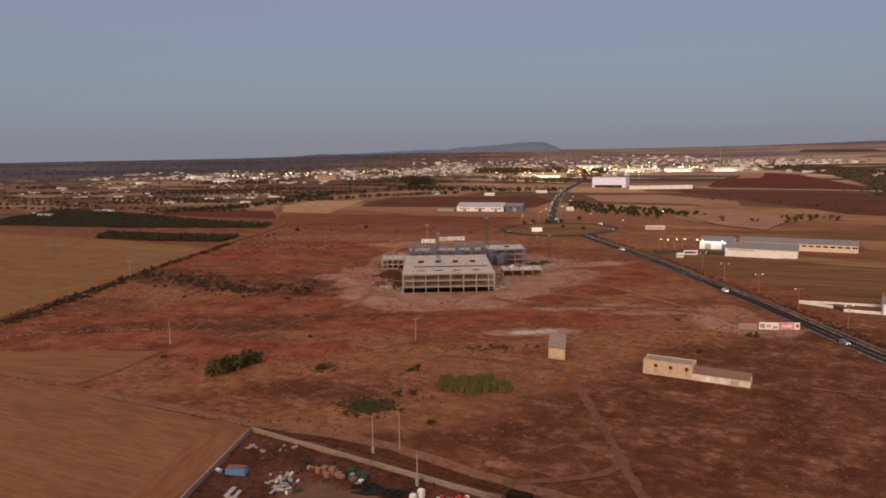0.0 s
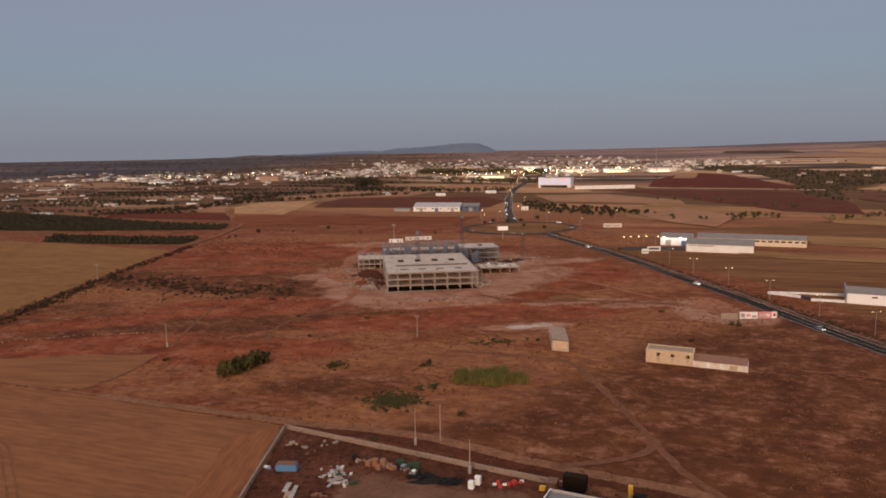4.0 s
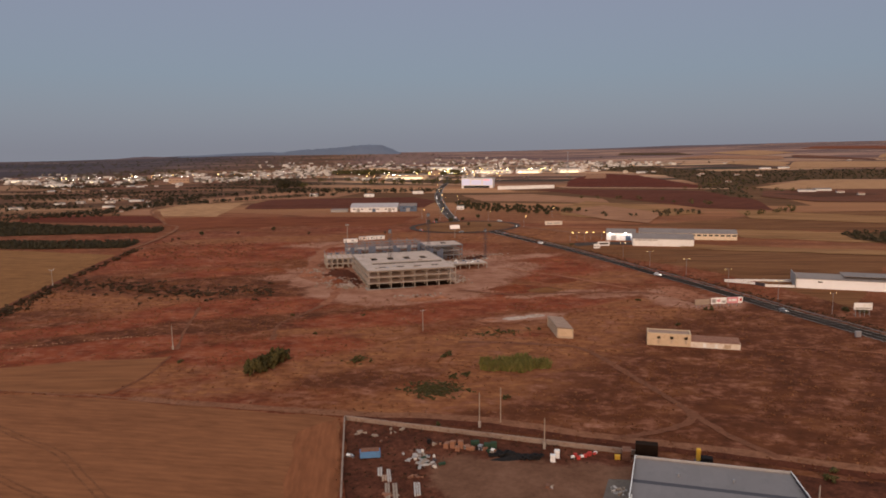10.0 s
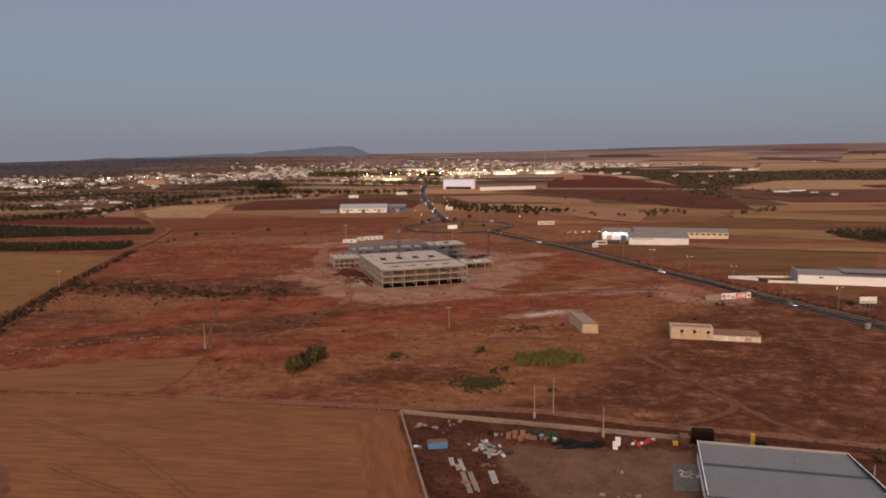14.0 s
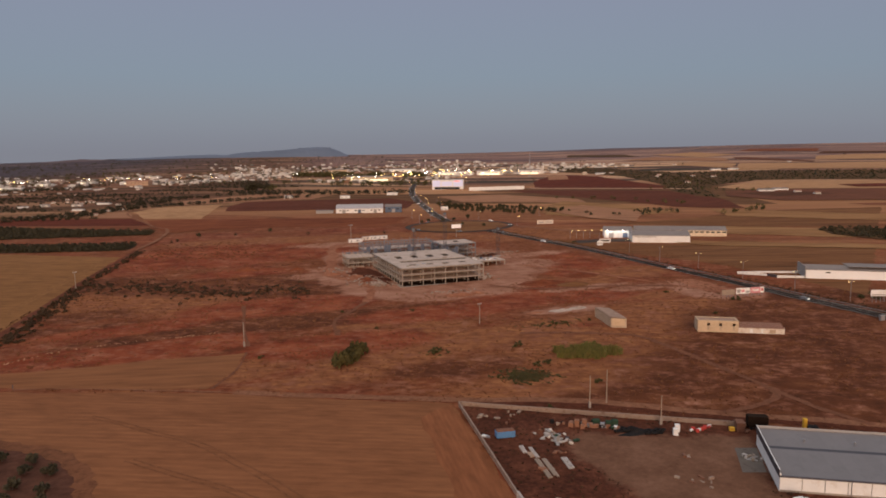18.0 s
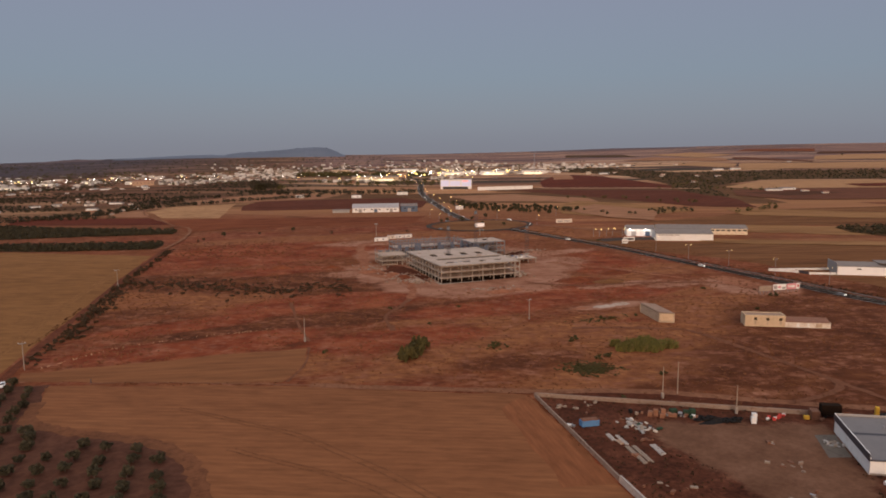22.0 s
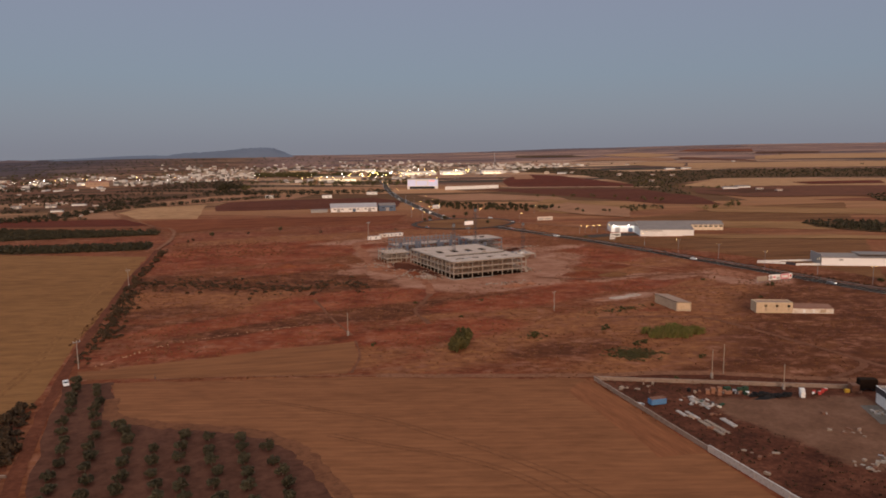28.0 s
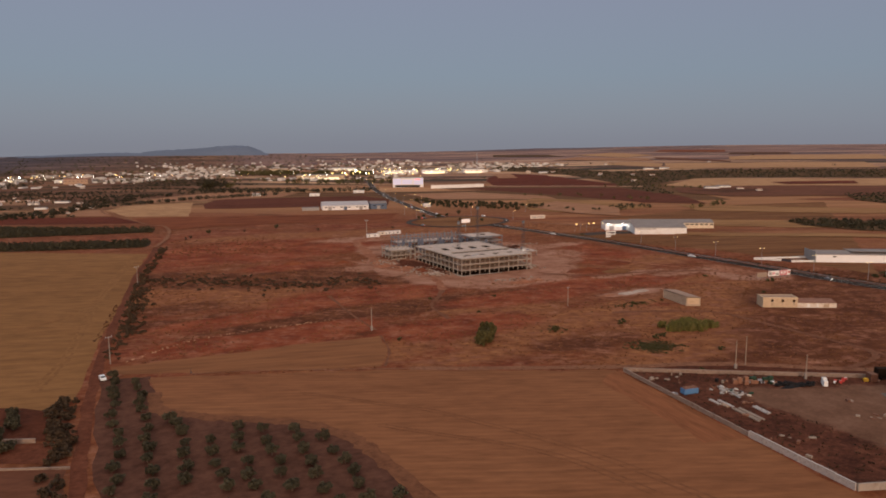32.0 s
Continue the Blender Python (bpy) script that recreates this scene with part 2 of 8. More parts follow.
M_FRONT = soil("stubble_front", (0.255, 0.141, 0.084), (0.34, 0.194, 0.116), (0.395, 0.234, 0.142), 0.03, 0.5, 24, (0.2, 1, 1), 0.65, 0.13, bump=0.12)
M_HEADLAND = soil("headland_furrows", (0.26, 0.13, 0.077), (0.335, 0.174, 0.103), (0.39, 0.216, 0.13), 0.05, 0.5, -82, (0.2, 1, 1), 0.4, 0.22, bump=0.3)
M_RUT = soil("wheel_ruts", (0.225, 0.127, 0.079), (0.265, 0.154, 0.096), (0.32, 0.19, 0.12), 0.1, 0.8)
M_WEDGE = soil("stubble_wedge", (0.25, 0.145, 0.085), (0.33, 0.19, 0.11), (0.38, 0.235, 0.14), 0.04, 0.35, 12, (0.12, 1, 1), 0.15, 0.22, bump=0.25)
M_GOLD = soil("stubble_gold", (0.25, 0.158, 0.077), (0.325, 0.212, 0.106), (0.385, 0.263, 0.138), 0.012, 0.25, 15, (0.3, 1, 1), 0.12, 0.15, bump=0.2)
M_PALE = soil("stubble_pale", (0.46, 0.345, 0.225), (0.58, 0.445, 0.3), (0.65, 0.515, 0.355), 0.02, 0.12, 60, (0.4, 1, 1), 0.35, 0.1)
M_PINK = soil("stubble_pink", (0.37, 0.245, 0.18), (0.47, 0.325, 0.24), (0.54, 0.39, 0.295), 0.015, 0.1, 10, (0.4, 1, 1), 0.3, 0.1)
M_PLOUGH = soil("ploughed_red", (0.125, 0.04, 0.028), (0.17, 0.056, 0.038), (0.215, 0.076, 0.05), 0.015, 0.15, 12, (0.4, 1, 1), 0.4, 0.12)
M_MAROON = soil("ploughed_maroon", (0.12, 0.05, 0.036), (0.165, 0.07, 0.05), (0.21, 0.095, 0.068), 0.015, 0.15, 12, (0.3, 1, 1), 0.4, 0.12)
M_BROWN = soil("fallow_brown", (0.187, 0.072, 0.039), (0.264, 0.110, 0.061), (0.330, 0.154, 0.088), 0.012, 0.12, 5, (0.35, 1, 1))
M_DARKFALLOW = soil("dark_fallow", (0.09, 0.05, 0.035), (0.13, 0.075, 0.052), (0.18, 0.105, 0.072), 0.02, 0.15, 15, (0.35, 1, 1))
M_FALLOW = soil("mauve_fallow", (0.15, 0.08, 0.058), (0.2, 0.108, 0.08), (0.25, 0.14, 0.105), 0.04, 0.3, 20, (0.3, 1, 1))
M_ORCHARD = soil("orchard_soil", (0.115, 0.066, 0.055), (0.15, 0.088, 0.074), (0.19, 0.114, 0.096), 0.05, 0.4)
M_ORCHEDGE = soil("orchard_edge", (0.18, 0.1, 0.068), (0.25, 0.143, 0.095), (0.31, 0.18, 0.12), 0.08, 0.5)
M_TRACK = soil("track_dirt", (0.24, 0.14, 0.1), (0.32, 0.198, 0.145), (0.4, 0.26, 0.2), 0.08, 0.6)
M_PATH = soil("worn_path", (0.2, 0.115, 0.085), (0.25, 0.145, 0.108), (0.3, 0.178, 0.135), 0.08, 0.6)
M_TRACKRED = soil("track_red_dirt", (0.13, 0.056, 0.038), (0.185, 0.083, 0.057), (0.24, 0.116, 0.082), 0.06, 0.6)
M_SITE = soil("site_dust", (0.3, 0.145, 0.1), (0.41, 0.23, 0.17), (0.5, 0.315, 0.245), 0.04, 0.3)
M_BARE = soil("bare_red_earth", (0.17, 0.065, 0.038), (0.25, 0.1, 0.06), (0.33, 0.155, 0.095), 0.05, 0.3, 35, (0.5, 1, 1), bump=0.8)
M_YARD = soil("yard_soil", (0.045, 0.022, 0.017), (0.08, 0.04, 0.03), (0.13, 0.068, 0.052), 0.06, 0.5)
M_PAD = surface("pad_concrete", (0.15, 0.12, 0.1), 0.25, 0.3, 2.0, stain=(0.1, 0.075, 0.06))
M_BANK = soil("dark_bank", (0.08, 0.034, 0.024), (0.13, 0.055, 0.037), (0.19, 0.085, 0.058), 0.08, 0.6)
M_CHALK = soil("white_rubble", (0.42, 0.4, 0.4), (0.58, 0.62, 0.68), (0.7, 0.8, 0.92), 0.12, 0.8)
M_DRYGRASS = soil("dry_grass_ground", (0.12, 0.064, 0.034), (0.235, 0.14, 0.076), (0.39, 0.265, 0.155), 0.05, 0.3, 22, (0.09, 1, 1))
M_STUBBLETRACK = soil("stubble_track", (0.26, 0.165, 0.082), (0.33, 0.215, 0.11), (0.38, 0.26, 0.137), 0.05, 0.4)
M_STRAW = soil("straw_strip", (0.24, 0.15, 0.082), (0.4, 0.285, 0.16), (0.52, 0.39, 0.235), 0.03, 0.25, 30, (0.08, 1, 1))
M_GREENF = soil("orchard_floor_green", (0.075, 0.06, 0.034), (0.125, 0.094, 0.054), (0.2, 0.145, 0.085), 0.015, 0.12, 20, (0.3, 1, 1))
M_WEEDSOIL = soil("weedy_soil", (0.06, 0.05, 0.024), (0.1, 0.078, 0.038), (0.17, 0.11, 0.055), 0.12, 0.6)
M_GROVEFLOOR = soil("grove_floor", (0.04, 0.036, 0.022), (0.065, 0.056, 0.034), (0.12, 0.092, 0.055), 0.03, 0.2)
M_ASPHALT = soil("asphalt", (0.034, 0.034, 0.036), (0.045, 0.045, 0.047), (0.062, 0.06, 0.062), 0.05, 0.8, bump=0.1)
M_ASPHALTOLD = soil("worn_asphalt", (0.075, 0.08, 0.092), (0.098, 0.104, 0.118), (0.13, 0.135, 0.15), 0.05, 0.8, bump=0.1)
M_LINE = surface("road_paint", (0.5, 0.49, 0.46), 0.25)
M_CONC = surface("raw_concrete", (0.36, 0.305, 0.255), 0.2, 0.3, 3.0, stain=(0.27, 0.205, 0.16))
M_SLAB = surface("roof_screed", (0.54, 0.415, 0.34), 0.2, 0.12, 1.5, stain=(0.39, 0.29, 0.235))
M_BLOCK = surface("block_wall", (0.31, 0.225, 0.175), 0.25, 0.4, 3.0, stain=(0.2, 0.12, 0.085))
M_WHITE = surface("white_wall", (0.83, 0.82, 0.8), 0.1, 0.25, 2.0, stain=(0.69, 0.65, 0.6))
M_BRIGHTWHITE = surface("fresh_white_paint", (0.9, 0.9, 0.9), 0.05, 0.25, 2.0)
M_CREAM = surface("cream_render", (0.6, 0.45, 0.3), 0.14, 0.4, 3.0, stain=(0.48, 0.34, 0.21))
M_SHEDWALL = surface("pale_cream_paint", (0.74, 0.62, 0.46), 0.1, 0.3, 2.0, stain=(0.62, 0.5, 0.36))
M_ROADPALE = soil("pale_gravel_road", (0.5, 0.4, 0.33), (0.62, 0.52, 0.44), (0.7, 0.6, 0.52), 0.05, 0.4)
M_LIME = surface("limewash", (0.72, 0.64, 0.55), 0.15, 0.5, 3.0, stain=(0.48, 0.33, 0.24))
M_STONE = surface("old_stone", (0.5, 0.38, 0.27), 0.25, 0.7, 3.0, stain=(0.36, 0.26, 0.18), bump=0.4)
M_FIBRE = surface("fibre_cement_roof", (0.24, 0.205, 0.19), 0.15, 0.2, 2.0, stain=(0.185, 0.155, 0.145))
M_HUTROOF = surface("dusty_old_roof", (0.36, 0.235, 0.17), 0.25, 0.4, 3.0, stain=(0.25, 0.16, 0.11))
M_WEED = leafy("dark_weeds", (0.03, 0.017, 0.01), (0.085, 0.045, 0.022))
M_PALEROOF = surface("pale_sheet_roof", (0.44, 0.4, 0.4), 0.15, 0.2, 2.0, 0.6, stain=(0.34, 0.3, 0.29))
M_METALROOF = surface("zinc_roof", (0.19, 0.172, 0.17), 0.12, 0.15, 1.5, 0.42, 0.0, stain=(0.165, 0.15, 0.148))
M_DARKROOF = surface("roof_valley", (0.085, 0.08, 0.09), 0.15, 0.3, 2.0)
M_TILE = surface("clay_tiles", (0.31, 0.155, 0.105), 0.25, 0.6, 5.0, stain=(0.26, 0.12, 0.08))
# near-black; in roof openings and the lowest storey it stands in for shade
M_DARK = surface("dark_void", (0.024, 0.014, 0.009), 0.3, rough=0.95)
M_GREYWALL = surface("grey_panel", (0.35, 0.33, 0.315), 0.15)
M_NET = surface("scaffold_netting", (0.13, 0.15, 0.2), 0.3, 0.5, 3.0, 0.9)
M_SCAFFTUBE = surface("scaffold_tube", (0.16, 0.18, 0.24), 0.2, 1.0, 5.0, 0.6)
M_BLUE = surface("blue_sheet", (0.1, 0.135, 0.2), 0.25, 0.4, 3.0, 0.6)
M_BLUETANK = surface("blue_painted_steel", (0.1, 0.24, 0.46), 0.2, 0.8, 4.0, 0.5, stain=(0.12, 0.17, 0.26))
M_STEEL = surface("galvanised_steel", (0.36, 0.36, 0.38), 0.15, 1.0, 6.0, 0.55, 0.6)
M_DARKSTEEL = surface("dark_steel", (0.1, 0.09, 0.1), 0.2, 1.0, 6.0, 0.6, 0.5)
M_RUST = surface("rusty_steel", (0.22, 0.1, 0.06), 0.3, 1.2, 6.0, 0.8, stain=(0.12, 0.06, 0.04))
M_WOOD = surface("weathered_timber", (0.34, 0.26, 0.2), 0.25, 1.0, 6.0)
M_PALEBEAM = surface("pale_beam", (0.5, 0.44, 0.4), 0.2, 1.0, 5.0, stain=(0.32, 0.25, 0.2))
M_PALLET = surface("pallet_wood", (0.29, 0.14, 0.085), 0.25, 1.0, 6.0)
M_POLE = surface("pole_concrete", (0.33, 0.28, 0.24), 0.15, 0.6, 4.0)
M_BARK = surface("olive_bark", (0.14, 0.1, 0.075), 0.3, 2.0, 9.0, bump=0.5)
M_RED = surface("red_paint", (0.5, 0.06, 0.05), 0.2)
M_YELLOW = surface("yellow_paint", (0.72, 0.42, 0.05), 0.15)
M_GREENP = surface("green_paint", (0.03, 0.06, 0.035), 0.3)
M_BLACK = surface("black_rubber", (0.022, 0.02, 0.02), 0.3, rough=0.92)
M_CARWHITE = surface("white_car_paint", (0.78, 0.78, 0.78), 0.05, rough=0.3)
M_CARGREY = surface("grey_car_paint", (0.2, 0.21, 0.23), 0.1, rough=0.3)
M_GLASSD = surface("dark_car_glass", (0.03, 0.035, 0.04), 0.1, rough=0.1)
M_TERRA = surface("terracotta_render", (0.45, 0.3, 0.21), 0.15)
M_PINKB = surface("pink_hoarding", (0.68, 0.3, 0.32), 0.12, 0.5)
M_OLIVE = leafy("olive_leaves", (0.03, 0.026, 0.015), (0.1, 0.084, 0.048))
M_BUSH = leafy("bush_leaves", (0.034, 0.031, 0.011), (0.12, 0.098, 0.032))
M_HEDGE = leafy("dusty_hedge_leaves", (0.03, 0.02, 0.012), (0.105, 0.064, 0.034))
M_EASTGROVE = leafy("eastern_grove_leaves", (0.026, 0.024, 0.012), (0.09, 0.076, 0.036))
M_GROVE = leafy("grove_leaves", (0.02, 0.018, 0.01), (0.072, 0.058, 0.029))
M_ROADTREE = leafy("roadside_tree_leaves", (0.026, 0.024, 0.012), (0.09, 0.072, 0.032))
M_REED = leafy("reed_leaves", (0.06, 0.058, 0.015), (0.2, 0.18, 0.05))
M_DRYREED = leafy("dead_reeds", (0.13, 0.085, 0.035), (0.3, 0.2, 0.085))
M_DRYT = leafy("dry_tufts", (0.13, 0.05, 0.024), (0.26, 0.115, 0.052))
M_SCRUBT = leafy("scrub_leaves", (0.085, 0.036, 0.018), (0.19, 0.08, 0.039))
M_WARM = lit("sodium_lamp", (1.0, 0.62, 0.2), 7.0)
M_DIM = lit("dim_street_lamp", (1.0, 0.72, 0.3), 3.5)
M_COOL = lit("white_lamp", (1.0, 0.93, 0.8), 16.0)
M_HEAD = lit("headlamp", (1.0, 0.9, 0.75), 6.0)
M_TAIL = lit("tail_lamp", (1.0, 0.08, 0.03), 3.0)
M_STOREGLOW = lit("store_front_glow", (0.62, 0.66, 0.9), 0.2)
M_SIGNFACE = lit("roadside_sign_face", (0.95, 0.9, 0.88), 0.12)
M_REDLIT = lit("lit_red_sign", (1.0, 0.35, 0.3), 0.6)
# glow that stands in for lamplit hall walls
M_HALLGLOW = lit("hall_front_glow", (1.0, 0.86, 0.6), 0.9)
# the bluish haze over the rear frames is put into this concrete colour
M_BLUECAST = surface("blue_cast_concrete", (0.2, 0.205, 0.22), 0.25, 0.4, 3.0)
M_TWHITE = surface("town_white", (0.72, 0.67, 0.61), 0.2, 0.05, 0.6)
M_TCREAM = surface("town_cream", (0.55, 0.46, 0.37), 0.2, 0.05, 0.6)
M_TTERRA = surface("town_terracotta", (0.32, 0.17, 0.115), 0.2, 0.05, 0.6)
M_FLOOD = lit("floodlight", (1.0, 0.74, 0.22), 6.0)
M_REDHILL = surface("far_red_slope", (0.125, 0.078, 0.08), 0.3, 0.004, 0.03)
# evening haze is painted into the hills as a blue-grey base colour
M_HAZEHILL = surface("hazed_hill", (0.14, 0.165, 0.22), 0.2, 0.002, 0.02)


def land_material():
    """The open country: red scrub near by, a patchwork of fields beyond, the farthest with haze painted in; the cover
    layer says where dust, raw earth, dry grass and darker ground lie.
    """
    m, n, l, b = base_mat("open_country", 0.95)
    v = place_vec(n, l, 20, (0.82, 1, 1))
    vs = place_vec(n, l, 22, (0.6, 1, 1))
    vl = place_vec(n, l, 24, (0.06, 1, 1))
    f0 = noise_node(n, l, v, 0.014, 5, 0.65)
    f1 = noise_node(n, l, v, 0.07, 7, 0.72)
    f2 = noise_node(n, l, v, 0.36, 5, 0.7)
    f3 = noise_node(n, l, vs, 0.28, 6, 0.74)
    red = ramp_node(n, l, f1, [(0.34, (0.075, 0.02, 0.011)), (0.46, (0.172, 0.044, 0.024)), (0.57, (0.25, 0.073, 0.037)), (0.68, (0.36, 0.138, 0.073))])
    dry = ramp_node(n, l, f3, [(0.34, (0.1, 0.037, 0.017)), (0.49, (0.16, 0.058, 0.025)), (0.62, (0.24, 0.096, 0.041))])
    near = mix_node(n, l, ramp_node(n, l, f0, [(0.42, (0, 0, 0)), (0.56, (1, 1, 1))]), red, dry)
    near = mix_node(n, l, 0.36, near, ramp_node(n, l, f2, [(0.34, (0.06, 0.019, 0.01)), (0.5, (0.18, 0.06, 0.029)), (0.66, (0.33, 0.132, 0.06))]))
    cover = n.new("ShaderNodeAttribute")
    cover.attribute_name = "cover"
    cs = n.new("ShaderNodeSeparateColor")
    l.new(cover.outputs["Color"], cs.inputs[0])
    rag = n.new("ShaderNodeMath")
    rag.operation = "MULTIPLY_ADD"
    rag.inputs[1].default_value = 0.7
    l.new(f2, rag.inputs[0])
    coarse = n.new("ShaderNodeMath")
    coarse.operation = "MULTIPLY_ADD"
    coarse.inputs[1].default_value = 0.9
    l.new(noise_node(n, l, v, 0.11, 6, 0.75), coarse.inputs[0])
    l.new(coarse.outputs[0], rag.inputs[2])

    def laid(c, weight, colour):
        a = n.new("ShaderNodeMath")
        a.operation = "MULTIPLY_ADD"
        a.inputs[1].default_value = 0.85
        l.new(rag.outputs[0], a.inputs[0])
        l.new(weight, a.inputs[2])
        r = n.new("ShaderNodeMapRange")
        r.interpolation_type = "SMOOTHSTEP"
        r.inputs[1].default_value, r.inputs[2].default_value = 1.06, 1.44
        l.new(a.outputs[0], r.inputs[0])
        return mix_node(n, l, r.outputs[0], c, colour)

    near = laid(near, cs.outputs[2], ramp_node(n, l, f3, [(0.35, (0.14, 0.054, 0.025)), (0.5, (0.245, 0.101, 0.046)), (0.66, (0.35, 0.165, 0.076))]))
    near = laid(near, cover.outputs["Alpha"], ramp_node(n, l, f1, [(0.35, (0.066, 0.025, 0.012)), (0.52, (0.118, 0.043, 0.02)), (0.68, (0.195, 0.08, 0.036))]))
    near = laid(near, cs.outputs[1], ramp_node(n, l, f1, [(0.35, (0.125, 0.03, 0.014)), (0.5, (0.215, 0.056, 0.026)), (0.68, (0.31, 0.105, 0.05))]))
    near = laid(near, cs.outputs[0], ramp_node(n, l, f1, [(0.3, (0.2, 0.082, 0.052)), (0.46, (0.295, 0.148, 0.1)), (0.62, (0.4, 0.228, 0.168))]))
    # fields beyond
    wv = place_vec(n, l, 27, (0.0026, 0.0085, 0))
    cell = n.new("ShaderNodeTexVoronoi")
    cell.inputs["Scale"].default_value = 1.0
    l.new(wv, cell.inputs["Vector"])
    sep = n.new("ShaderNodeSeparateColor")
    l.new(cell.outputs["Color"], sep.inputs[0])
    fields = ramp_node(n, l, sep.outputs[0], [(0.0, (0.05, 0.043, 0.022)), (0.17, (0.1, 0.055, 0.03)), (0.3, (0.155, 0.055, 0.034)), (0.42, (0.25, 0.115, 0.06)), (0.56, (0.39, 0.215, 0.115)), (0.76, (0.56, 0.34, 0.19))])
    fields.node.color_ramp.interpolation = "CONSTANT"
    lanes = ramp_node(n, l, noise_node(n, l, vl, 0.05, 5, 0.65), [(0.3, (0.08, 0.036, 0.02)), (0.46, (0.2, 0.085, 0.043)), (0.56, (0.34, 0.165, 0.083)), (0.7, (0.5, 0.28, 0.145))])
    fields = mix_node(n, l, 0.35, fields, lanes)
    fields = mix_node(n, l, 0.12, fields, near)
    # the plateau far off: fallow, dark scrub and straw in thin strips; mauve haze is mixed in below
    wv2 = place_vec(n, l, 36, (0.0028, 0.0145, 0))
    cell2 = n.new("ShaderNodeTexVoronoi")
    cell2.inputs["Scale"].default_value = 1.0
    l.new(wv2, cell2.inputs["Vector"])
    sep2 = n.new("ShaderNodeSeparateColor")
    l.new(cell2.outputs["Color"], sep2.inputs[0])
    remote = ramp_node(n, l, sep2.outputs[1], [(0.0, (0.055, 0.045, 0.034)), (0.16, (0.13, 0.075, 0.06)), (0.34, (0.24, 0.135, 0.095)), (0.5, (0.46, 0.29, 0.18)), (0.64, (0.14, 0.085, 0.07)), (0.72, (0.56, 0.37, 0.235)), (0.86, (0.34, 0.205, 0.14))])
    remote.node.color_ramp.interpolation = "CONSTANT"
    # the western plain: small dark plots of olives and fallow, with a few pale ones; farther off strips blued to paint
    # in haze
    plots = n.new("ShaderNodeTexVoronoi")
    plots.inputs["Scale"].default_value = 1.0
    l.new(place_vec(n, l, 30, (0.0085, 0.021, 0)), plots.inputs["Vector"])
    sep3 = n.new("ShaderNodeSeparateColor")
    l.new(plots.outputs["Color"], sep3.inputs[0])
    plot_c = ramp_node(n, l, sep3.outputs[0], [(0.0, (0.05, 0.042, 0.025)), (0.24, (0.09, 0.06, 0.038)), (0.42, (0.14, 0.083, 0.056)), (0.58, (0.2, 0.125, 0.08)), (0.76, (0.33, 0.215, 0.135)), (0.9, (0.065, 0.05, 0.033))])
    plot_c.node.color_ramp.interpolation = "CONSTANT"
    plot_c = mix_node(n, l, 0.3, plot_c, near)
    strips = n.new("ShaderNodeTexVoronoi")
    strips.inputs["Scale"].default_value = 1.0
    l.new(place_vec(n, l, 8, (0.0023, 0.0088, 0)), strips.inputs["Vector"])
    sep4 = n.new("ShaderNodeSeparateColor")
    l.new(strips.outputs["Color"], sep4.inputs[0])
    # bluish grey strips: aerial haze put into the ground colour
    haze_plain = ramp_node(n, l, sep4.outputs[1], [(0.0, (0.042, 0.04, 0.053)), (0.28, (0.068, 0.058, 0.074)), (0.5, (0.1, 0.078, 0.092)), (0.7, (0.052, 0.047, 0.062)), (0.82, (0.15, 0.108, 0.112)), (0.94, (0.24, 0.18, 0.17))])
    haze_plain.node.color_ramp.interpolation = "CONSTANT"
    haze_plain = mix_node(n, l, 0.35, haze_plain, ramp_node(n, l, noise_node(n, l, vs, 0.02, 6, 0.7), [(0.38, (0.045, 0.04, 0.05)), (0.68, (0.12, 0.09, 0.098))]))
    g = n.new("ShaderNodeNewGeometry")
    xyz = n.new("ShaderNodeSeparateXYZ")
    l.new(g.outputs["Position"], xyz.inputs[0])

    def span(sock, a, z):
        r = n.new("ShaderNodeMapRange")
        r.interpolation_type = "SMOOTHSTEP"
        for i, q in ((1, a), (2, z)):
            r.inputs[i].default_value = q
        l.new(sock, r.inputs[0])
        return r.outputs[0]

    # distance from the middle of the walk, on the ground
    away = n.new("ShaderNodeVectorMath")
    away.operation = "DISTANCE"
    away.inputs[1].default_value = (-108.0, 0.0, 0.0)
    l.new(g.outputs["Position"], away.inputs[0])
    half = n.new("ShaderNodeMath")
    half.operation = "MULTIPLY"
    half.inputs[1].default_value = 0.45
    l.new(span(away.outputs["Value"], 420.0, 520.0), half.inputs[0])
    east_side = n.new("ShaderNodeMath")
    east_side.operation = "MULTIPLY"
    l.new(half.outputs[0], east_side.inputs[0])
    l.new(span(xyz.outputs[0], 150.0, 200.0), east_side.inputs[1])
    near = mix_node(n, l, east_side.outputs[0], near, lanes)
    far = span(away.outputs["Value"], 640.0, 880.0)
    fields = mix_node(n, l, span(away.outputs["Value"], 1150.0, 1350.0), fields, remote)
    # mauve mixed in with distance paints evening haze onto the fields
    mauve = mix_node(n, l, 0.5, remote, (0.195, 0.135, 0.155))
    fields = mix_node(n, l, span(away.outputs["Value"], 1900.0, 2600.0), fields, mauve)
    c = mix_node(n, l, far, near, fields)
    west = n.new("ShaderNodeMath")
    west.operation = "MULTIPLY_ADD"
    west.inputs[1].default_value = 0.16
    l.new(xyz.outputs[1], west.inputs[0])
    neg = n.new("ShaderNodeMath")
    neg.operation = "MULTIPLY"
    neg.inputs[1].default_value = -1.0
    l.new(xyz.outputs[0], neg.inputs[0])
    l.new(neg.outputs[0], west.inputs[2])
    plain = n.new("ShaderNodeMath")
    plain.operation = "MULTIPLY"
    l.new(span(west.outputs[0], 40.0, 330.0), plain.inputs[0])
    l.new(span(xyz.outputs[1], 800.0, 1050.0), plain.inputs[1])
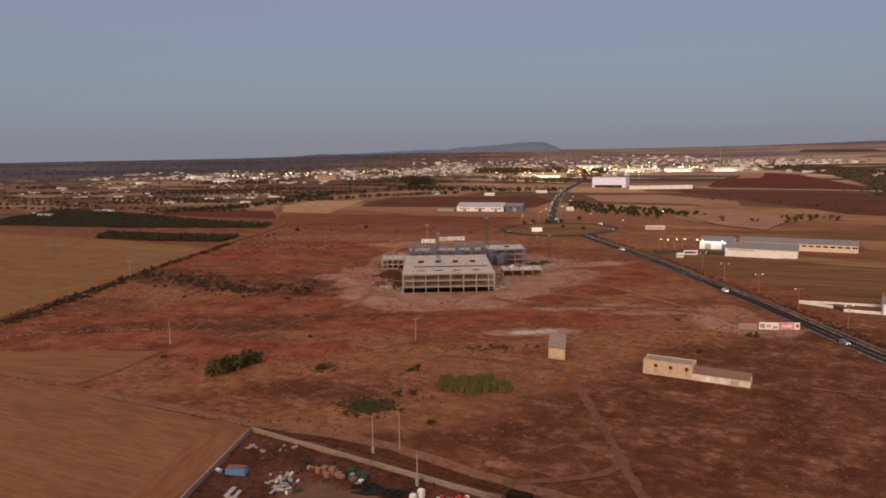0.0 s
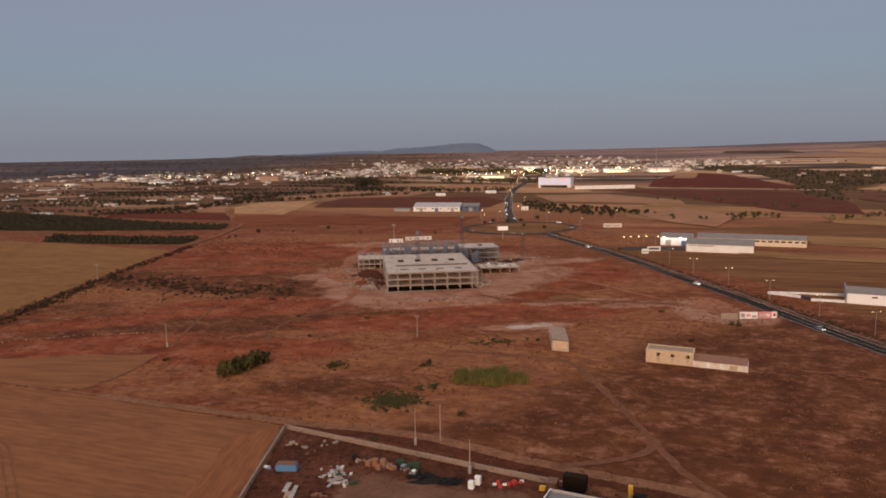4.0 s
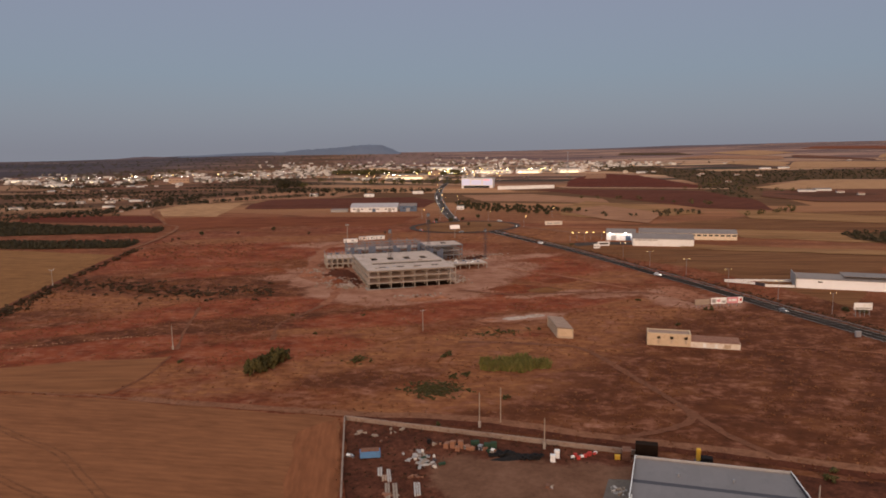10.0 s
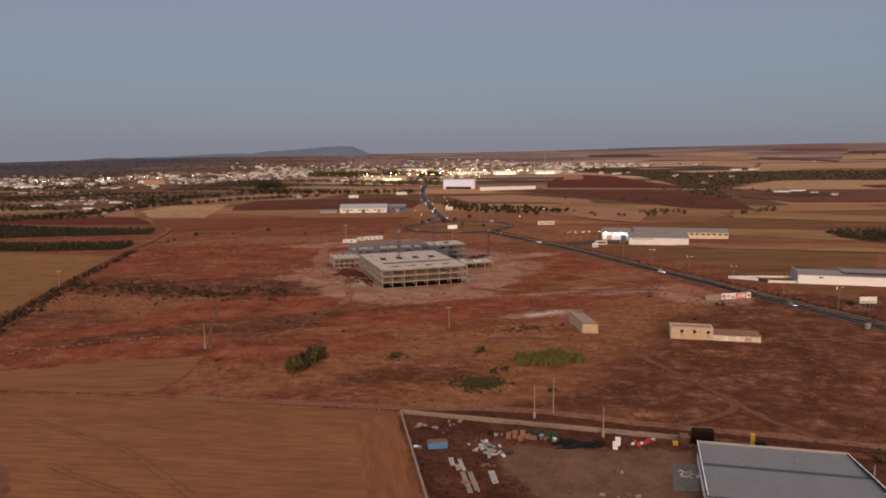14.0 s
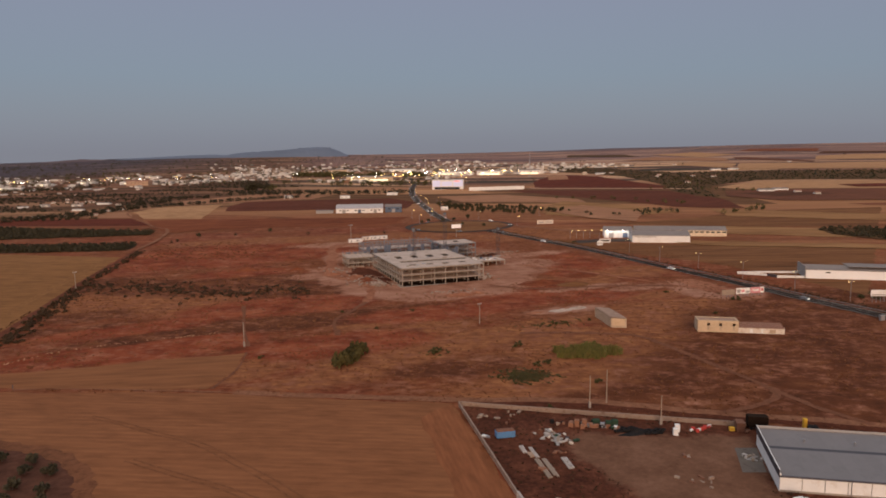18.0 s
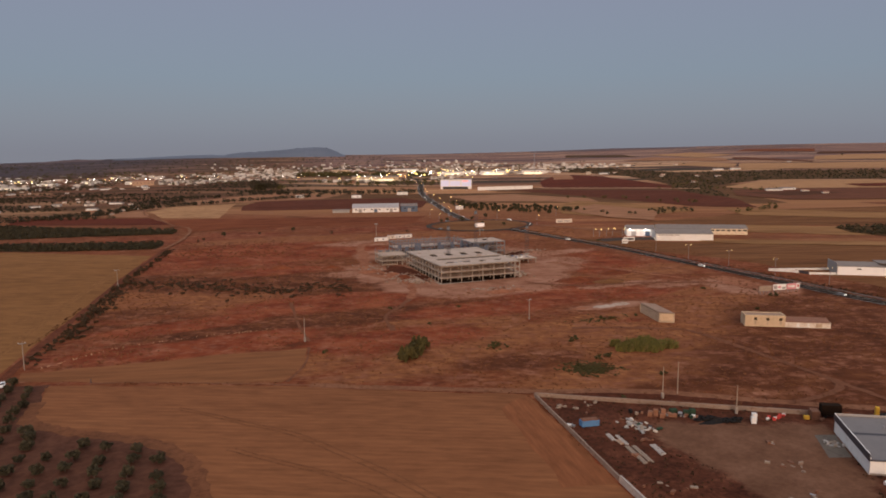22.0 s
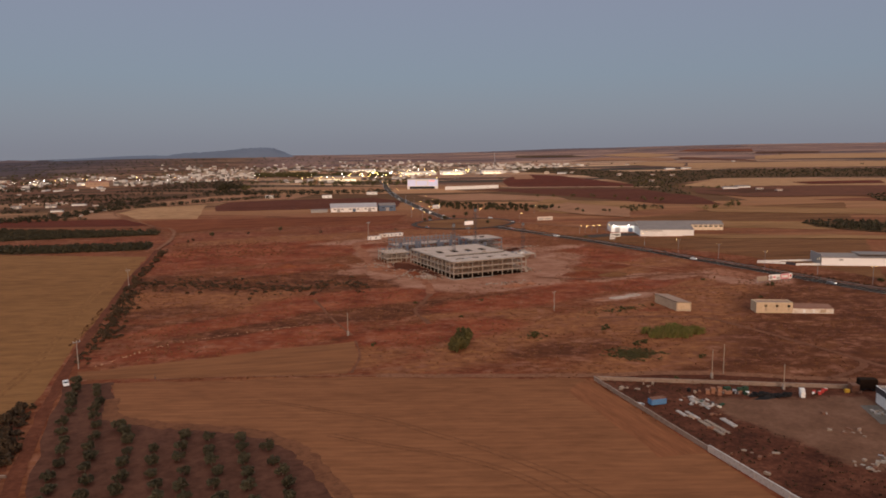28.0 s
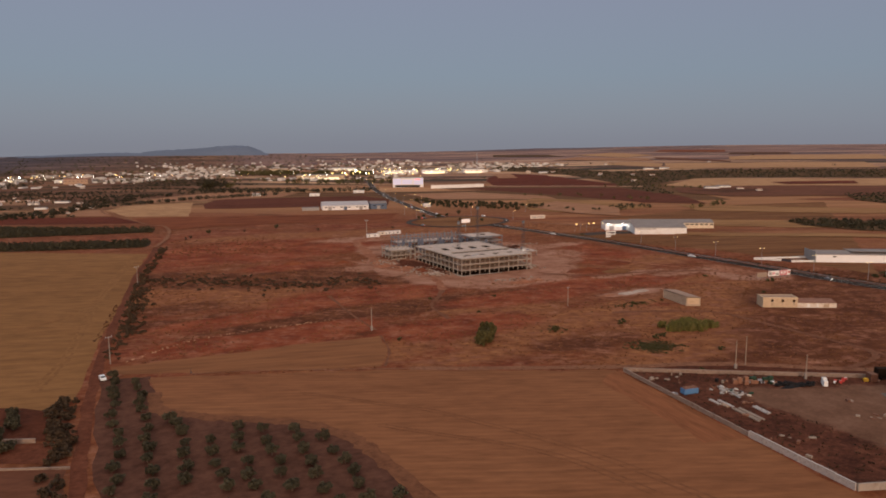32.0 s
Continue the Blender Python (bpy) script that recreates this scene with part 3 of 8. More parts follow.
    c = mix_node(n, l, plain.outputs[0], c, plot_c)
    far_haze = n.new("ShaderNodeMath")
    far_haze.operation = "MULTIPLY"
    l.new(span(west.outputs[0], 150.0, 1150.0), far_haze.inputs[0])
    l.new(span(away.outputs["Value"], 1700.0, 2500.0), far_haze.inputs[1])
    c = mix_node(n, l, far_haze.outputs[0], c, haze_plain)
    c = mix_node(n, l, 1.0, c, (1.03, 0.915, 0.82), "MULTIPLY")
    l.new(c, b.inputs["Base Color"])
    bump_node(n, l, f2, 0.7, 0.4, b)
    return m


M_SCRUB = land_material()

# ---- ground ----
# where the ground is dusty, raw red, dry-grassed or darker: plan place and half-widths
PALE = [(-57, 350, 8, 5), (-47, 335, 5, 9), (-42, 362, 8, 10), (-37, 312, 8, 12), (-24, 295, 10, 9), (-9, 285, 15, 7), (13, 289, 14, 8), (34, 309, 10, 12), (50, 327, 11, 10), (63, 341, 10, 9), (82, 369, 13, 5), (0, 336, 26, 32), (34, 372, 26, 26), (-24, 400, 12, 14), (-6, 452, 34, 9), (28, 241.5, 12, 2.6), (36, 241, 8, 3), (104, 251, 9, 13), (112, 238, 8, 8), (84, 266, 15, 3), (58, 276, 18, 2.6)]
RAW = [(38, 288, 16, 8), (30, 274, 24, 7), (42, 262, 20, 8), (23, 281, 14, 6), (53, 257, 15, 6), (68, 322, 10, 18), (-38, 428, 18, 14), (-64, 449, 30, 16), (-100, 440, 42, 26), (-63, 414, 25, 10), (-127, 238, 28, 7), (-145, 241, 20, 6), (-111, 246, 18, 5), (-65, 225, 26, 10), (-78, 290, 30, 12), (-20, 256, 26, 9), (88, 340, 10, 24), (20, 277, 18, 7), (32, 266, 14, 5), (-138, 270, 22, 5), (-120, 276, 16, 4), (-45, 434, 22, 12), (-88, 372, 20, 8), (-105, 408, 34, 10), (-60, 285, 16, 8)]
TAN = [(60, 152, 26, 10), (20, 190, 34, 12), (-6, 165, 30, 9), (70, 226, 30, 12), (-30, 215, 26, 10), (-140, 318, 26, 14), (-100, 294, 20, 10), (-150, 340, 16, 10), (-84, 274, 14, 8), (-51, 250, 10, 6), (-39, 226, 14, 8), (-25, 237, 10, 6), (-47, 202, 12, 6), (13, 208, 16, 6), (-6, 192, 12, 5), (63, 219, 16, 6), (99, 225, 16, 7), (57, 291, 13, 6), (66, 284, 8, 5), (44, 299, 8, 4), (50, 168, 22, 8), (97, 180, 24, 9), (110, 205, 16, 9), (20, 172, 16, 7), (-10, 215, 20, 5), (-110, 205, 20, 6), (0, 480, 60, 12), (-80, 490, 40, 10), (-128, 313, 25, 12), (-80, 301, 10, 6), (-67, 203, 9, 5), (-94, 213, 10, 5), (-50, 222, 6, 8), (-78, 190, 16, 4), (49, 207, 12, 5), (11, 225, 16, 4), (84, 250, 18, 4), (100, 300, 14, 10), (60, 288, 16, 9), (80, 302, 14, 10), (128, 448, 24, 30), (60, 452, 24, 16), (90, 440, 16, 14)]
# darker scrub; the broad near right spots also paint in lens vignetting
DARK = [(80, 130, 70, 44), (125, 175, 40, 44), (78, 204, 14, 5), (60, 165, 30, 20), (-60, 262, 60, 9), (-112, 268, 26, 5), (-135, 276, 28, 5), (-90, 346, 46, 10), (-14, 150, 30, 3.5), (12, 134, 16, 3), (-35, 188, 16, 6), (95, 200, 20, 5), (30, 155, 14, 6), (-130, 356, 26, 8), (-60, 310, 24, 6), (-103, 338, 24, 11), (-80, 327, 14, 7), (-158, 366, 14, 6), (110, 190, 44, 26), (-52, 326, 12, 5), (-119, 272, 34, 6), (-92, 259, 26, 5), (-152, 300, 14, 6), (-154, 372, 14, 8), (-118, 350, 28, 9), (-84, 334, 20, 8), (-130, 252, 22, 4), (-98, 234, 18, 4), (-57, 268, 20, 5), (80, 188, 24, 7), (96, 170, 24, 8), (50, 140, 40, 22), (100, 150, 50, 30)]


def ground_sheet():
    radii = [0.0]
    while radii[-1] < 4780:
        radii.append(min(4780.0, radii[-1] + (6.0 if radii[-1] < 640 else max(8.0, radii[-1] * 0.03))))
    n = 480
    verts = [(-90 * U, 0.0, 0.0)]
    for r in radii[1:]:
        for i in range(n):
            a = 2 * math.pi * i / n
            verts.append((-90 * U + r * math.sin(a), r * math.cos(a), 0))
    v = np.array(verts)
    v[:, 2] = land(v[:, 0], v[:, 1])
    faces = [(0, 1 + (i + 1) % n, 1 + i) for i in range(n)]
    for k in range(len(radii) - 2):
        a, b = 1 + k * n, 1 + (k + 1) * n
        for i in range(n):
            j = (i + 1) % n
            faces.append((a + i, a + j, b + j, b + i))
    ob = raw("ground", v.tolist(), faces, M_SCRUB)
    w = np.zeros((len(v), 4))
    for ch, spots in enumerate((PALE, RAW, TAN, DARK)):
        for gx, gy, rx, ry in spots:
            d = np.hypot((v[:, 0] / U - gx) / rx, (v[:, 1] / U - gy) / ry)
            w[:, ch] = np.maximum(w[:, ch], np.clip(1.2 - 0.75 * d, 0, (0.64, 0.7, 0.6, 0.58)[ch]))
    at = ob.data.color_attributes.new("cover", "FLOAT_COLOR", "POINT")
    at.data.foreach_set("color", w.ravel())
    return tagged(ob, "reddish dry scrubland rolling out to distant fields", "ground", kind="structure")


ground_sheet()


def drape(name, ring, material, label, up=0.06, grid=14.0, kind="structure", category="field"):
    """A patch of ground with its own cover, laid over the land: ring in plan grid units."""
    bm = bmesh.new()
    bm.faces.new([bm.verts.new((x * U, y * U, 0)) for x, y in ring])
    xs, ys = [p[0] * U for p in ring], [p[1] * U for p in ring]
    span_x, span_y = max(xs) - min(xs), max(ys) - min(ys)
    gx, gy = max(grid, span_x / 30), max(grid, span_y / 30)
    for lo, hi, g, no in ((min(xs), max(xs), gx, (1, 0, 0)), (min(ys), max(ys), gy, (0, 1, 0))):
        c = lo + g
        while c < hi:
            bmesh.ops.bisect_plane(bm, geom=bm.verts[:] + bm.edges[:] + bm.faces[:], plane_co=(no[0] * c, no[1] * c, 0), plane_no=no)
            c += g
    for vt in bm.verts:
        vt.co.z = float(land(vt.co.x, vt.co.y)) + up
    bmesh.ops.recalc_face_normals(bm, faces=bm.faces[:])
    if sum(f.normal.z for f in bm.faces) < 0:
        bmesh.ops.reverse_faces(bm, faces=bm.faces[:])
    return tagged(finish(name, bm, material), label, category, kind=kind)


def rough_ring(ring, wobble=1.2, every=7.0, seed=3):
    """Breaks straight edges of a plan ring into slightly uneven ones."""
    r = random.Random(seed)
    out = []
    for i, (x, y) in enumerate(ring):
        x2, y2 = ring[(i + 1) % len(ring)]
        d = math.hypot(x2 - x, y2 - y)
        k = max(1, min(24, int(d / every)))
        for j in range(k):
            s = wobble if j else wobble * 0.4
            out.append((x + (x2 - x) * j / k + r.uniform(-s, s), y + (y2 - y) * j / k + r.uniform(-s, s)))
    return out


def smooth_line(points, n=6):
    """A plan polyline rounded by Catmull-Rom."""
    p = [points[0]] + list(points) + [points[-1]]
    out = []
    for i in range(1, len(p) - 2):
        for j in range(n):
            t = j / n
            a, b, c, d = p[i - 1], p[i], p[i + 1], p[i + 2]
            out.append(tuple(0.5 * (2 * b[k] + (c[k] - a[k]) * t + (2 * a[k] - 5 * b[k] + 4 * c[k] - d[k]) * t * t + (3 * b[k] - a[k] - 3 * c[k] + d[k]) * t ** 3) for k in (0, 1)))
    out.append(tuple(points[-1]))
    return out


def strip(name, points, width, material, label, up=0.09, side=0.0, ragged=0.0, category="track", kind="structure", n=6, parent=None):
    """A ribbon of ground along a plan line; side shifts it in metres to the right of the line."""
    line = [Vector((x * U, y * U)) for x, y in smooth_line(points, n)]
    r = random.Random(len(line))
    verts, faces = [], []
    for i, p in enumerate(line):
        d = (line[min(i + 1, len(line) - 1)] - line[max(i - 1, 0)]).normalized()
        q = Vector((d.y, -d.x))
        w0, w1 = (width / 2 + r.uniform(-ragged, ragged) for _ in (0, 1))
        for s in (-w0, w1):
            c = p + q * (side + s)
            verts.append((c.x, c.y, float(land(c.x, c.y)) + up))
        if i:
            faces.append((2 * i - 2, 2 * i - 1, 2 * i + 1, 2 * i))
    ob = raw(name, verts, faces, material, parent)
    return ob if parent else tagged(ob, label, category, kind=kind)


# where vehicles turn in the yard
GRAVEL = [(-31, 131.5), (-22, 130), (-8, 123.5), (8, 116.5), (4, 109), (-5, 96), (-12, 86), (-24, 85), (-32, 92), (-31, 104), (-33, 119)]
FIELDS = [
    ("field_front", M_FRONT, "bare harvested field with faint drill rows beside the yard wall", 0.06,
     [(-177, 217), (-109, 191), (-48, 160), (-48.2, 153), (-53.6, 107), (-56.2, 82), (-62, 20), (-128, 20), (-129, 110), (-131, 132), (-133.5, 148), (-138.5, 160), (-150, 169), (-168, 182), (-168, 214)]),
    ("field_wedge", M_WEDGE, "narrow tan stubble field edged by scrub", 0.06,
     [(-179, 229), (-149, 228), (-116, 227), (-95, 225.5), (-99, 208), (-107, 193.5), (-127, 200), (-156, 212), (-178, 221)]),
    ("field_west", M_GOLD, "wide golden stubble field along a dirt track", 0.06,
     [(-153.5, 452), (-163, 395), (-172.5, 326), (-178, 285), (-182, 260), (-185, 230), (-187.5, 204), (-191, 197), (-204, 200), (-430, 205), (-430, 560), (-340, 545), (-237, 504)]),
    ("orchard_ground", M_ORCHARD, "bare greyish soil of an olive orchard", 0.06,
     [(-182, 218), (-168.5, 215), (-169, 184), (-150, 170), (-137, 160), (-131.5, 148), (-129, 132), (-127, 110), (-126, 20), (-184, 20)]),
    ("yard_ground", M_YARD, "dark trampled soil of a storage yard", 0.06,
     [(-46, 157), (12, 121), (62, 90), (62, 40), (-44, 77.5), (-53.5, 83), (-51.5, 110)]),
    ("field_red_west", M_PLOUGH, "dark red ploughed strip field", 0.25, [(-248, 729), (-167, 683), (-147, 616), (-279, 687), (-292, 743)]),
    ("field_tan_west", M_PINK, "tan stubble strip field", 0.25, [(-248, 746), (-235, 810), (-175, 761), (-169, 695)]),
    ("field_pale", M_PALE, "pale straw-coloured stubble field", 0.25, [(-172, 747), (-147, 796), (-86, 792), (-108, 649), (-157, 677)]),
    ("field_purple", M_MAROON, "dark purplish ploughed field", 0.25, [(-78, 775), (-55, 822), (33, 815), (105, 800), (116, 740), (87, 672), (8, 690), (-86, 712)]),
    ("field_brown", M_BROWN, "broad reddish fallow field", 0.25, [(-154, 660), (-95, 640), (19, 605), (68, 594), (31, 537), (-55, 564), (-135, 562), (-148, 625)]),
    ("field_pink", M_PINK, "pinkish tan stubble field", 0.25, [(-134, 857), (-26, 951), (51, 882), (15, 830), (-130, 807)]),
    ("field_red_east", M_PLOUGH, "deep red freshly ploughed field", 0.25, [(389, 999), (496, 1142), (523, 1128), (531, 1046), (468, 765), (440, 728), (322, 857)]),
    ("field_inset", M_PINK, "small pale field beside ploughed land", 0.5, [(482, 1133), (520, 1134), (454, 1006), (426, 1021)]),
    ("field_red_south", M_MAROON, "dark red ploughed field below a farm road", 0.25, [(270, 845), (307, 828), (429, 714), (406, 590), (361, 510), (317, 549), (296, 688)]),
    ("field_pale_mid", M_PINK, "pale fallow field behind a tree row", 0.25, [(162, 806), (242, 783), (283, 679), (263, 611), (229, 668), (163, 713)]),
    ("field_tan_east", M_PALE, "large pale stubble field on a rise", 0.25, [(506, 722), (622, 779), (691, 747), (752, 694), (880, 600), (760, 510), (647, 611), (583, 648), (521, 674)]),
    ("orchard_floor_east", M_GREENF, "dark green orchard land", 0.25, [(673, 1466), (694, 1253), (684, 1041), (765, 992), (855, 932), (956, 859), (1067, 758), (1180, 660), (980, 545), (863, 633), (770, 709), (709, 763), (639, 796), (542, 760), (483, 716), (410, 598), (407, 634), (435, 717), (497, 829), (558, 1005), (570, 1139), (562, 1265)]),
    ("field_roadside", M_DRYGRASS, "dry grass field beyond the road", 0.1, [(101, 419), (118, 382), (141.6, 305.1), (149.9, 255.4), (152.3, 207.9), (262.8, 296.7), (215, 361), (181, 359), (151, 376), (133, 399)]),
    ("field_mid_east", M_DRYGRASS, "dry tan fallow field behind the long sheds", 0.1, [(348, 495), (467, 461), (351, 368), (263, 415), (192, 468), (278, 470)]),
]
def yard_material():
    """Yard soil that turns into packed gravel where vehicles turn."""
    m, n, l, b = base_mat("yard_ground", 0.95)
    v = place_vec(n, l)
    k1, k2 = noise_node(n, l, v, 0.07, 6, 0.7), noise_node(n, l, v, 0.7, 6, 0.7)
    soil_c = ramp_node(n, l, mix_node(n, l, 0.5, k1, k2), [(0.38, (0.042, 0.014, 0.008)), (0.5, (0.094, 0.031, 0.017)), (0.62, (0.175, 0.062, 0.034))])
    gravel = ramp_node(n, l, mix_node(n, l, 0.4, k1, k2), [(0.36, (0.115, 0.052, 0.03)), (0.5, (0.165, 0.079, 0.047)), (0.64, (0.22, 0.112, 0.07))])
    wear = n.new("ShaderNodeAttribute")
    wear.attribute_name = "wear"
    a = n.new("ShaderNodeMath")
    a.operation = "ADD"
    l.new(wear.outputs["Fac"], a.inputs[0])
    l.new(noise_node(n, l, v, 0.12, 6, 0.72), a.inputs[1])
    r = n.new("ShaderNodeMapRange")
    r.interpolation_type = "SMOOTHSTEP"
    r.inputs[1].default_value, r.inputs[2].default_value = 0.82, 1.16
    l.new(a.outputs[0], r.inputs[0])
    l.new(mix_node(n, l, r.outputs[0], soil_c, gravel), b.inputs["Base Color"])
    bump_node(n, l, k2, 0.4, 0.3, b)
    return m


def ring_depth(ring, x, y):
    """Signed distance into a plan ring, metres."""
    best, c = 1e9, False
    for (x0, y0), (x1, y1) in zip(ring, ring[1:] + ring[:1]):
        t = max(0.0, min(1.0, ((x - x0) * (x1 - x0) + (y - y0) * (y1 - y0)) / ((x1 - x0) ** 2 + (y1 - y0) ** 2)))
        best = min(best, math.hypot(x - x0 - t * (x1 - x0), y - y0 - t * (y1 - y0)))
        if (y0 > y) != (y1 > y) and x < (x1 - x0) * (y - y0) / (y1 - y0) + x0:
            c = not c
    return best * U * (1 if c else -1)


for i, (nm, mt, lb, up, ring) in enumerate(FIELDS):
    if nm == "yard_ground":
        yard = drape(nm, rough_ring(ring, 0.9, 7.0, i + 1), yard_material(), "dark trampled yard soil with a packed gravel turning place", up, 4.0)
        at = yard.data.attributes.new("wear", "FLOAT", "POINT")
        at.data.foreach_set("value", [max(0.0, min(1.0, 0.5 + ring_depth(GRAVEL, q.co.x / U, q.co.y / U) / 14.0)) for q in yard.data.vertices])
        continue
    far = max(p[1] for p in ring) > 560
    drape(nm, rough_ring(ring, 2.0 if far else 0.9, 20.0 if far else 7.0, i + 1), mt, lb, up)

# strip fields of the eastern plateau: straw, fallow, dark scrub and red plough
for i, (mt, lb, ring) in enumerate([
    (M_PLOUGH, "dark red ploughed plot in a pale field", [(652, 673), (704, 657), (760, 625), (720, 590), (661, 623), (639, 634)]),
    (M_FALLOW, "brown fallow field on the plateau", [(478, 673), (567, 650), (640, 606), (730, 520), (600, 430), (519, 510), (441, 553), (432, 618)]),
    (M_DARKFALLOW, "dark brown fallow strip on the plateau", [(465, 641), (531, 624), (550, 580), (476, 587)]),
    (M_PINK, "orange-tan field behind the roundabout", [(195, 578), (250, 608), (264, 528), (218, 469), (200, 503)]),
    (M_PALE, "long straw-coloured strip field", [(858, 1264), (847, 1083), (972, 1214), (1006, 1352), (935, 1363)]),
    (M_PALE, "wide straw-coloured field on the plateau", [(806, 1031), (896, 971), (994, 887), (1100, 800), (1300, 960), (1203, 1052), (1090, 1111), (995, 1231)]),
    (M_FALLOW, "brown fallow strip on the plateau", [(1156, 1426), (1128, 1161), (1170, 1200), (1270, 1500), (1262, 1560)]),
    (M_PALE, "straw-coloured field on the plateau", [(1226, 1251), (1329, 1152), (1500, 1020), (1800, 1240), (1625, 1386), (1544, 1435), (1405, 1417)])]):
    drape("field_plateau", rough_ring(ring, 2.0, 24.0, 80 + i), mt, lb, 0.62 + 0.05 * i)
for i, (mt, lb, ring) in enumerate([
    (M_DARKFALLOW, "dark scrub strip near the horizon", [(1553, 1554), (1686, 1435), (1848, 1563), (1736, 1702)]),
    (M_PALE, "pale strip field near the horizon", [(1314, 1995), (1215, 1623), (1417, 1717), (1572, 2115)]),
    (M_GREENF, "dark green strip beyond the town", [(1090, 2167), (1190, 1882), (1312, 2157), (1230, 2415)]),
    (M_PINK, "tan strip field near the horizon", [(966, 1639), (1074, 1354), (1203, 1520), (1168, 1792)]),
    (M_BROWN, "reddish fallow near the horizon", [(1695, 2025), (1732, 1720), (2018, 1984), (1942, 2238)])]):
    drape("field_horizon", rough_ring(ring, 2.0, 40.0, 120 + i), mt, lb, 1.0 + 0.06 * i)
# small plots beyond the dirt track, and wheel marks in the golden field
drape("scrub_plot", rough_ring([(-188, 195), (-204, 205), (-300, 214), (-300, 203), (-203, 182), (-188.2, 175)], 0.8, 6.0, 131), M_BANK, "dark weedy plot beside the dirt track", 0.09)
drape("red_plot", rough_ring([(-188.2, 173), (-203, 180), (-300, 200), (-300, 191), (-202, 169.5), (-188, 162)], 0.8, 6.0, 132), M_TRACKRED, "narrow plot of bare red soil", 0.09)
drape("fallow_plot", rough_ring([(-188, 159), (-202, 166), (-300, 188), (-300, 30), (-188.4, 30)], 0.8, 6.0, 133), M_FALLOW, "brown fallow field beside the dirt track", 0.07)
for dx in (0.0, 2.0):
    strip("wheel_rut", [(-159.5 - dx, 450), (-169 - dx, 395), (-179 - dx, 340), (-188 - dx, 308), (-206 - dx, 290)], 1.3, M_STUBBLETRACK, "pale wheel mark in golden stubble", 0.11, ragged=0.35)
    strip("wheel_rut", [(-163 - dx, 430), (-176 - dx, 360), (-184 - dx, 300), (-189 - dx, 250), (-196 - dx, 215)], 1.3, M_STUBBLETRACK, "pale wheel mark in golden stubble", 0.11, ragged=0.35)

# straw-coloured strips and fallow east of the road
for i, ring in enumerate([
    [(250, 419), (262, 414), (332, 362), (420, 300), (390, 275), (294.5, 332), (235, 385)],
    [(256, 660), (290, 580), (297, 515), (250, 508), (207, 504), (180, 552), (205, 610)],
    [(330, 520), (414, 427), (520, 330), (480, 310), (379, 399), (305, 469)],
    [(185, 375), (262.7, 307), (330, 250), (315, 236), (247.5, 295), (175, 362)]]):
    drape("field_strip", rough_ring(ring, 2.2, 10.0, 60 + i), M_STRAW, "straw-coloured stubble strip east of the road", 0.34 + 0.04 * i)

# tracks and paths
strip("dirt_track", [(-148, 475), (-155, 430), (-162.5, 392), (-170.5, 330), (-175.5, 290), (-179.5, 258), (-182.5, 222), (-184.5, 194), (-185.5, 165), (-185.8, 140), (-186, 90), (-186, 10)], 3.4, M_TRACKRED, "rutted red dirt track between fields", 0.12, ragged=0.4)
strip("field_line", [(-158, 212), (-140, 206), (-120, 197), (-100, 188)], 0.8, M_TRACK, "pale stony line between two fields", 0.13, ragged=0.3)
strip("field_path", [(-100, 188), (-81, 178.5), (-46, 162), (-17, 150.5), (10, 131.5), (30, 119), (62, 98), (95, 80)], 4.0, M_TRACK, "pale dirt lane along the yard wall", 0.12, ragged=0.4)
strip("lane_bank", [(-45, 159.2), (-17, 146.6), (10, 128.2), (30, 115.6), (60, 95)], 4.2, M_BANK, "dark weedy bank between the lane and the yard wall", 0.1, ragged=0.5)
strip("scrub_path", [(40, 112), (37, 123.7), (36.6, 131.2), (36.7, 140.3), (36.8, 152.6), (36.5, 169.3), (35.6, 190.8), (32.7, 200), (23.9, 205), (12, 211), (-2, 216)], 2.5, M_PATH, "faint dirt path worn through dry scrub", 0.13, ragged=0.35)
strip("scrub_path", [(36.2, 139), (33.9, 135.2), (27.5, 132.2), (17.6, 130.6), (11, 130.5)], 2.5, M_PATH, "faint dirt path worn through dry scrub", 0.15, ragged=0.35)
strip("scrub_path", [(-63, 236), (-60, 258), (-50, 272), (-41, 286)], 2.2, M_PATH, "faint dirt path worn through dry scrub", 0.13, ragged=0.7)
strip("haul_track", [(-42, 284), (-36, 300), (-33.5, 316), (-37, 340), (-41, 360), (-50, 368), (-66, 374)], 4.2, M_SITE, "dusty haul track winding past the building site", 0.14, ragged=1.1)
strip("haul_track", [(-37, 330), (-46, 350), (-40, 380), (-34, 410), (-28, 440), (-12, 452)], 7.0, M_SITE, "dusty haul track behind the building site", 0.15, ragged=1.6)
strip("scrub_path", [(-93.7, 233), (-93.5, 262), (-91.7, 295)], 1.4, M_PATH, "faint dirt path worn through dry scrub", 0.13, ragged=0.4)
strip("field_line", [(-94.5, 226), (-99, 207), (-106, 193)], 0.9, M_PATH, "pale worn edge of a stubble field", 0.13, ragged=0.25)
strip("farm_road", [(317, 868), (332, 842), (385, 795), (440, 745), (470, 722)], 15, M_ROADPALE, "pale farm road between ploughed fields", 0.6, ragged=0.3)
strip("farm_road", [(-278, 682), (-203, 641), (-144, 598), (-133, 574), (-137, 521), (-148, 475)], 3.2, M_TRACK, "pale farm road between fields", 0.6, ragged=0.3)
strip("farm_road", [(-145, 604), (-158, 658), (-174, 720), (-176, 768)], 2.4, M_TRACK, "pale farm road between fields", 0.6, ragged=0.3)
strip("bank_path", [(54, 341), (74, 314), (89, 284), (101, 259), (108, 245)], 2.8, M_SITE, "pale haul path over red earth", 0.17, ragged=0.9)
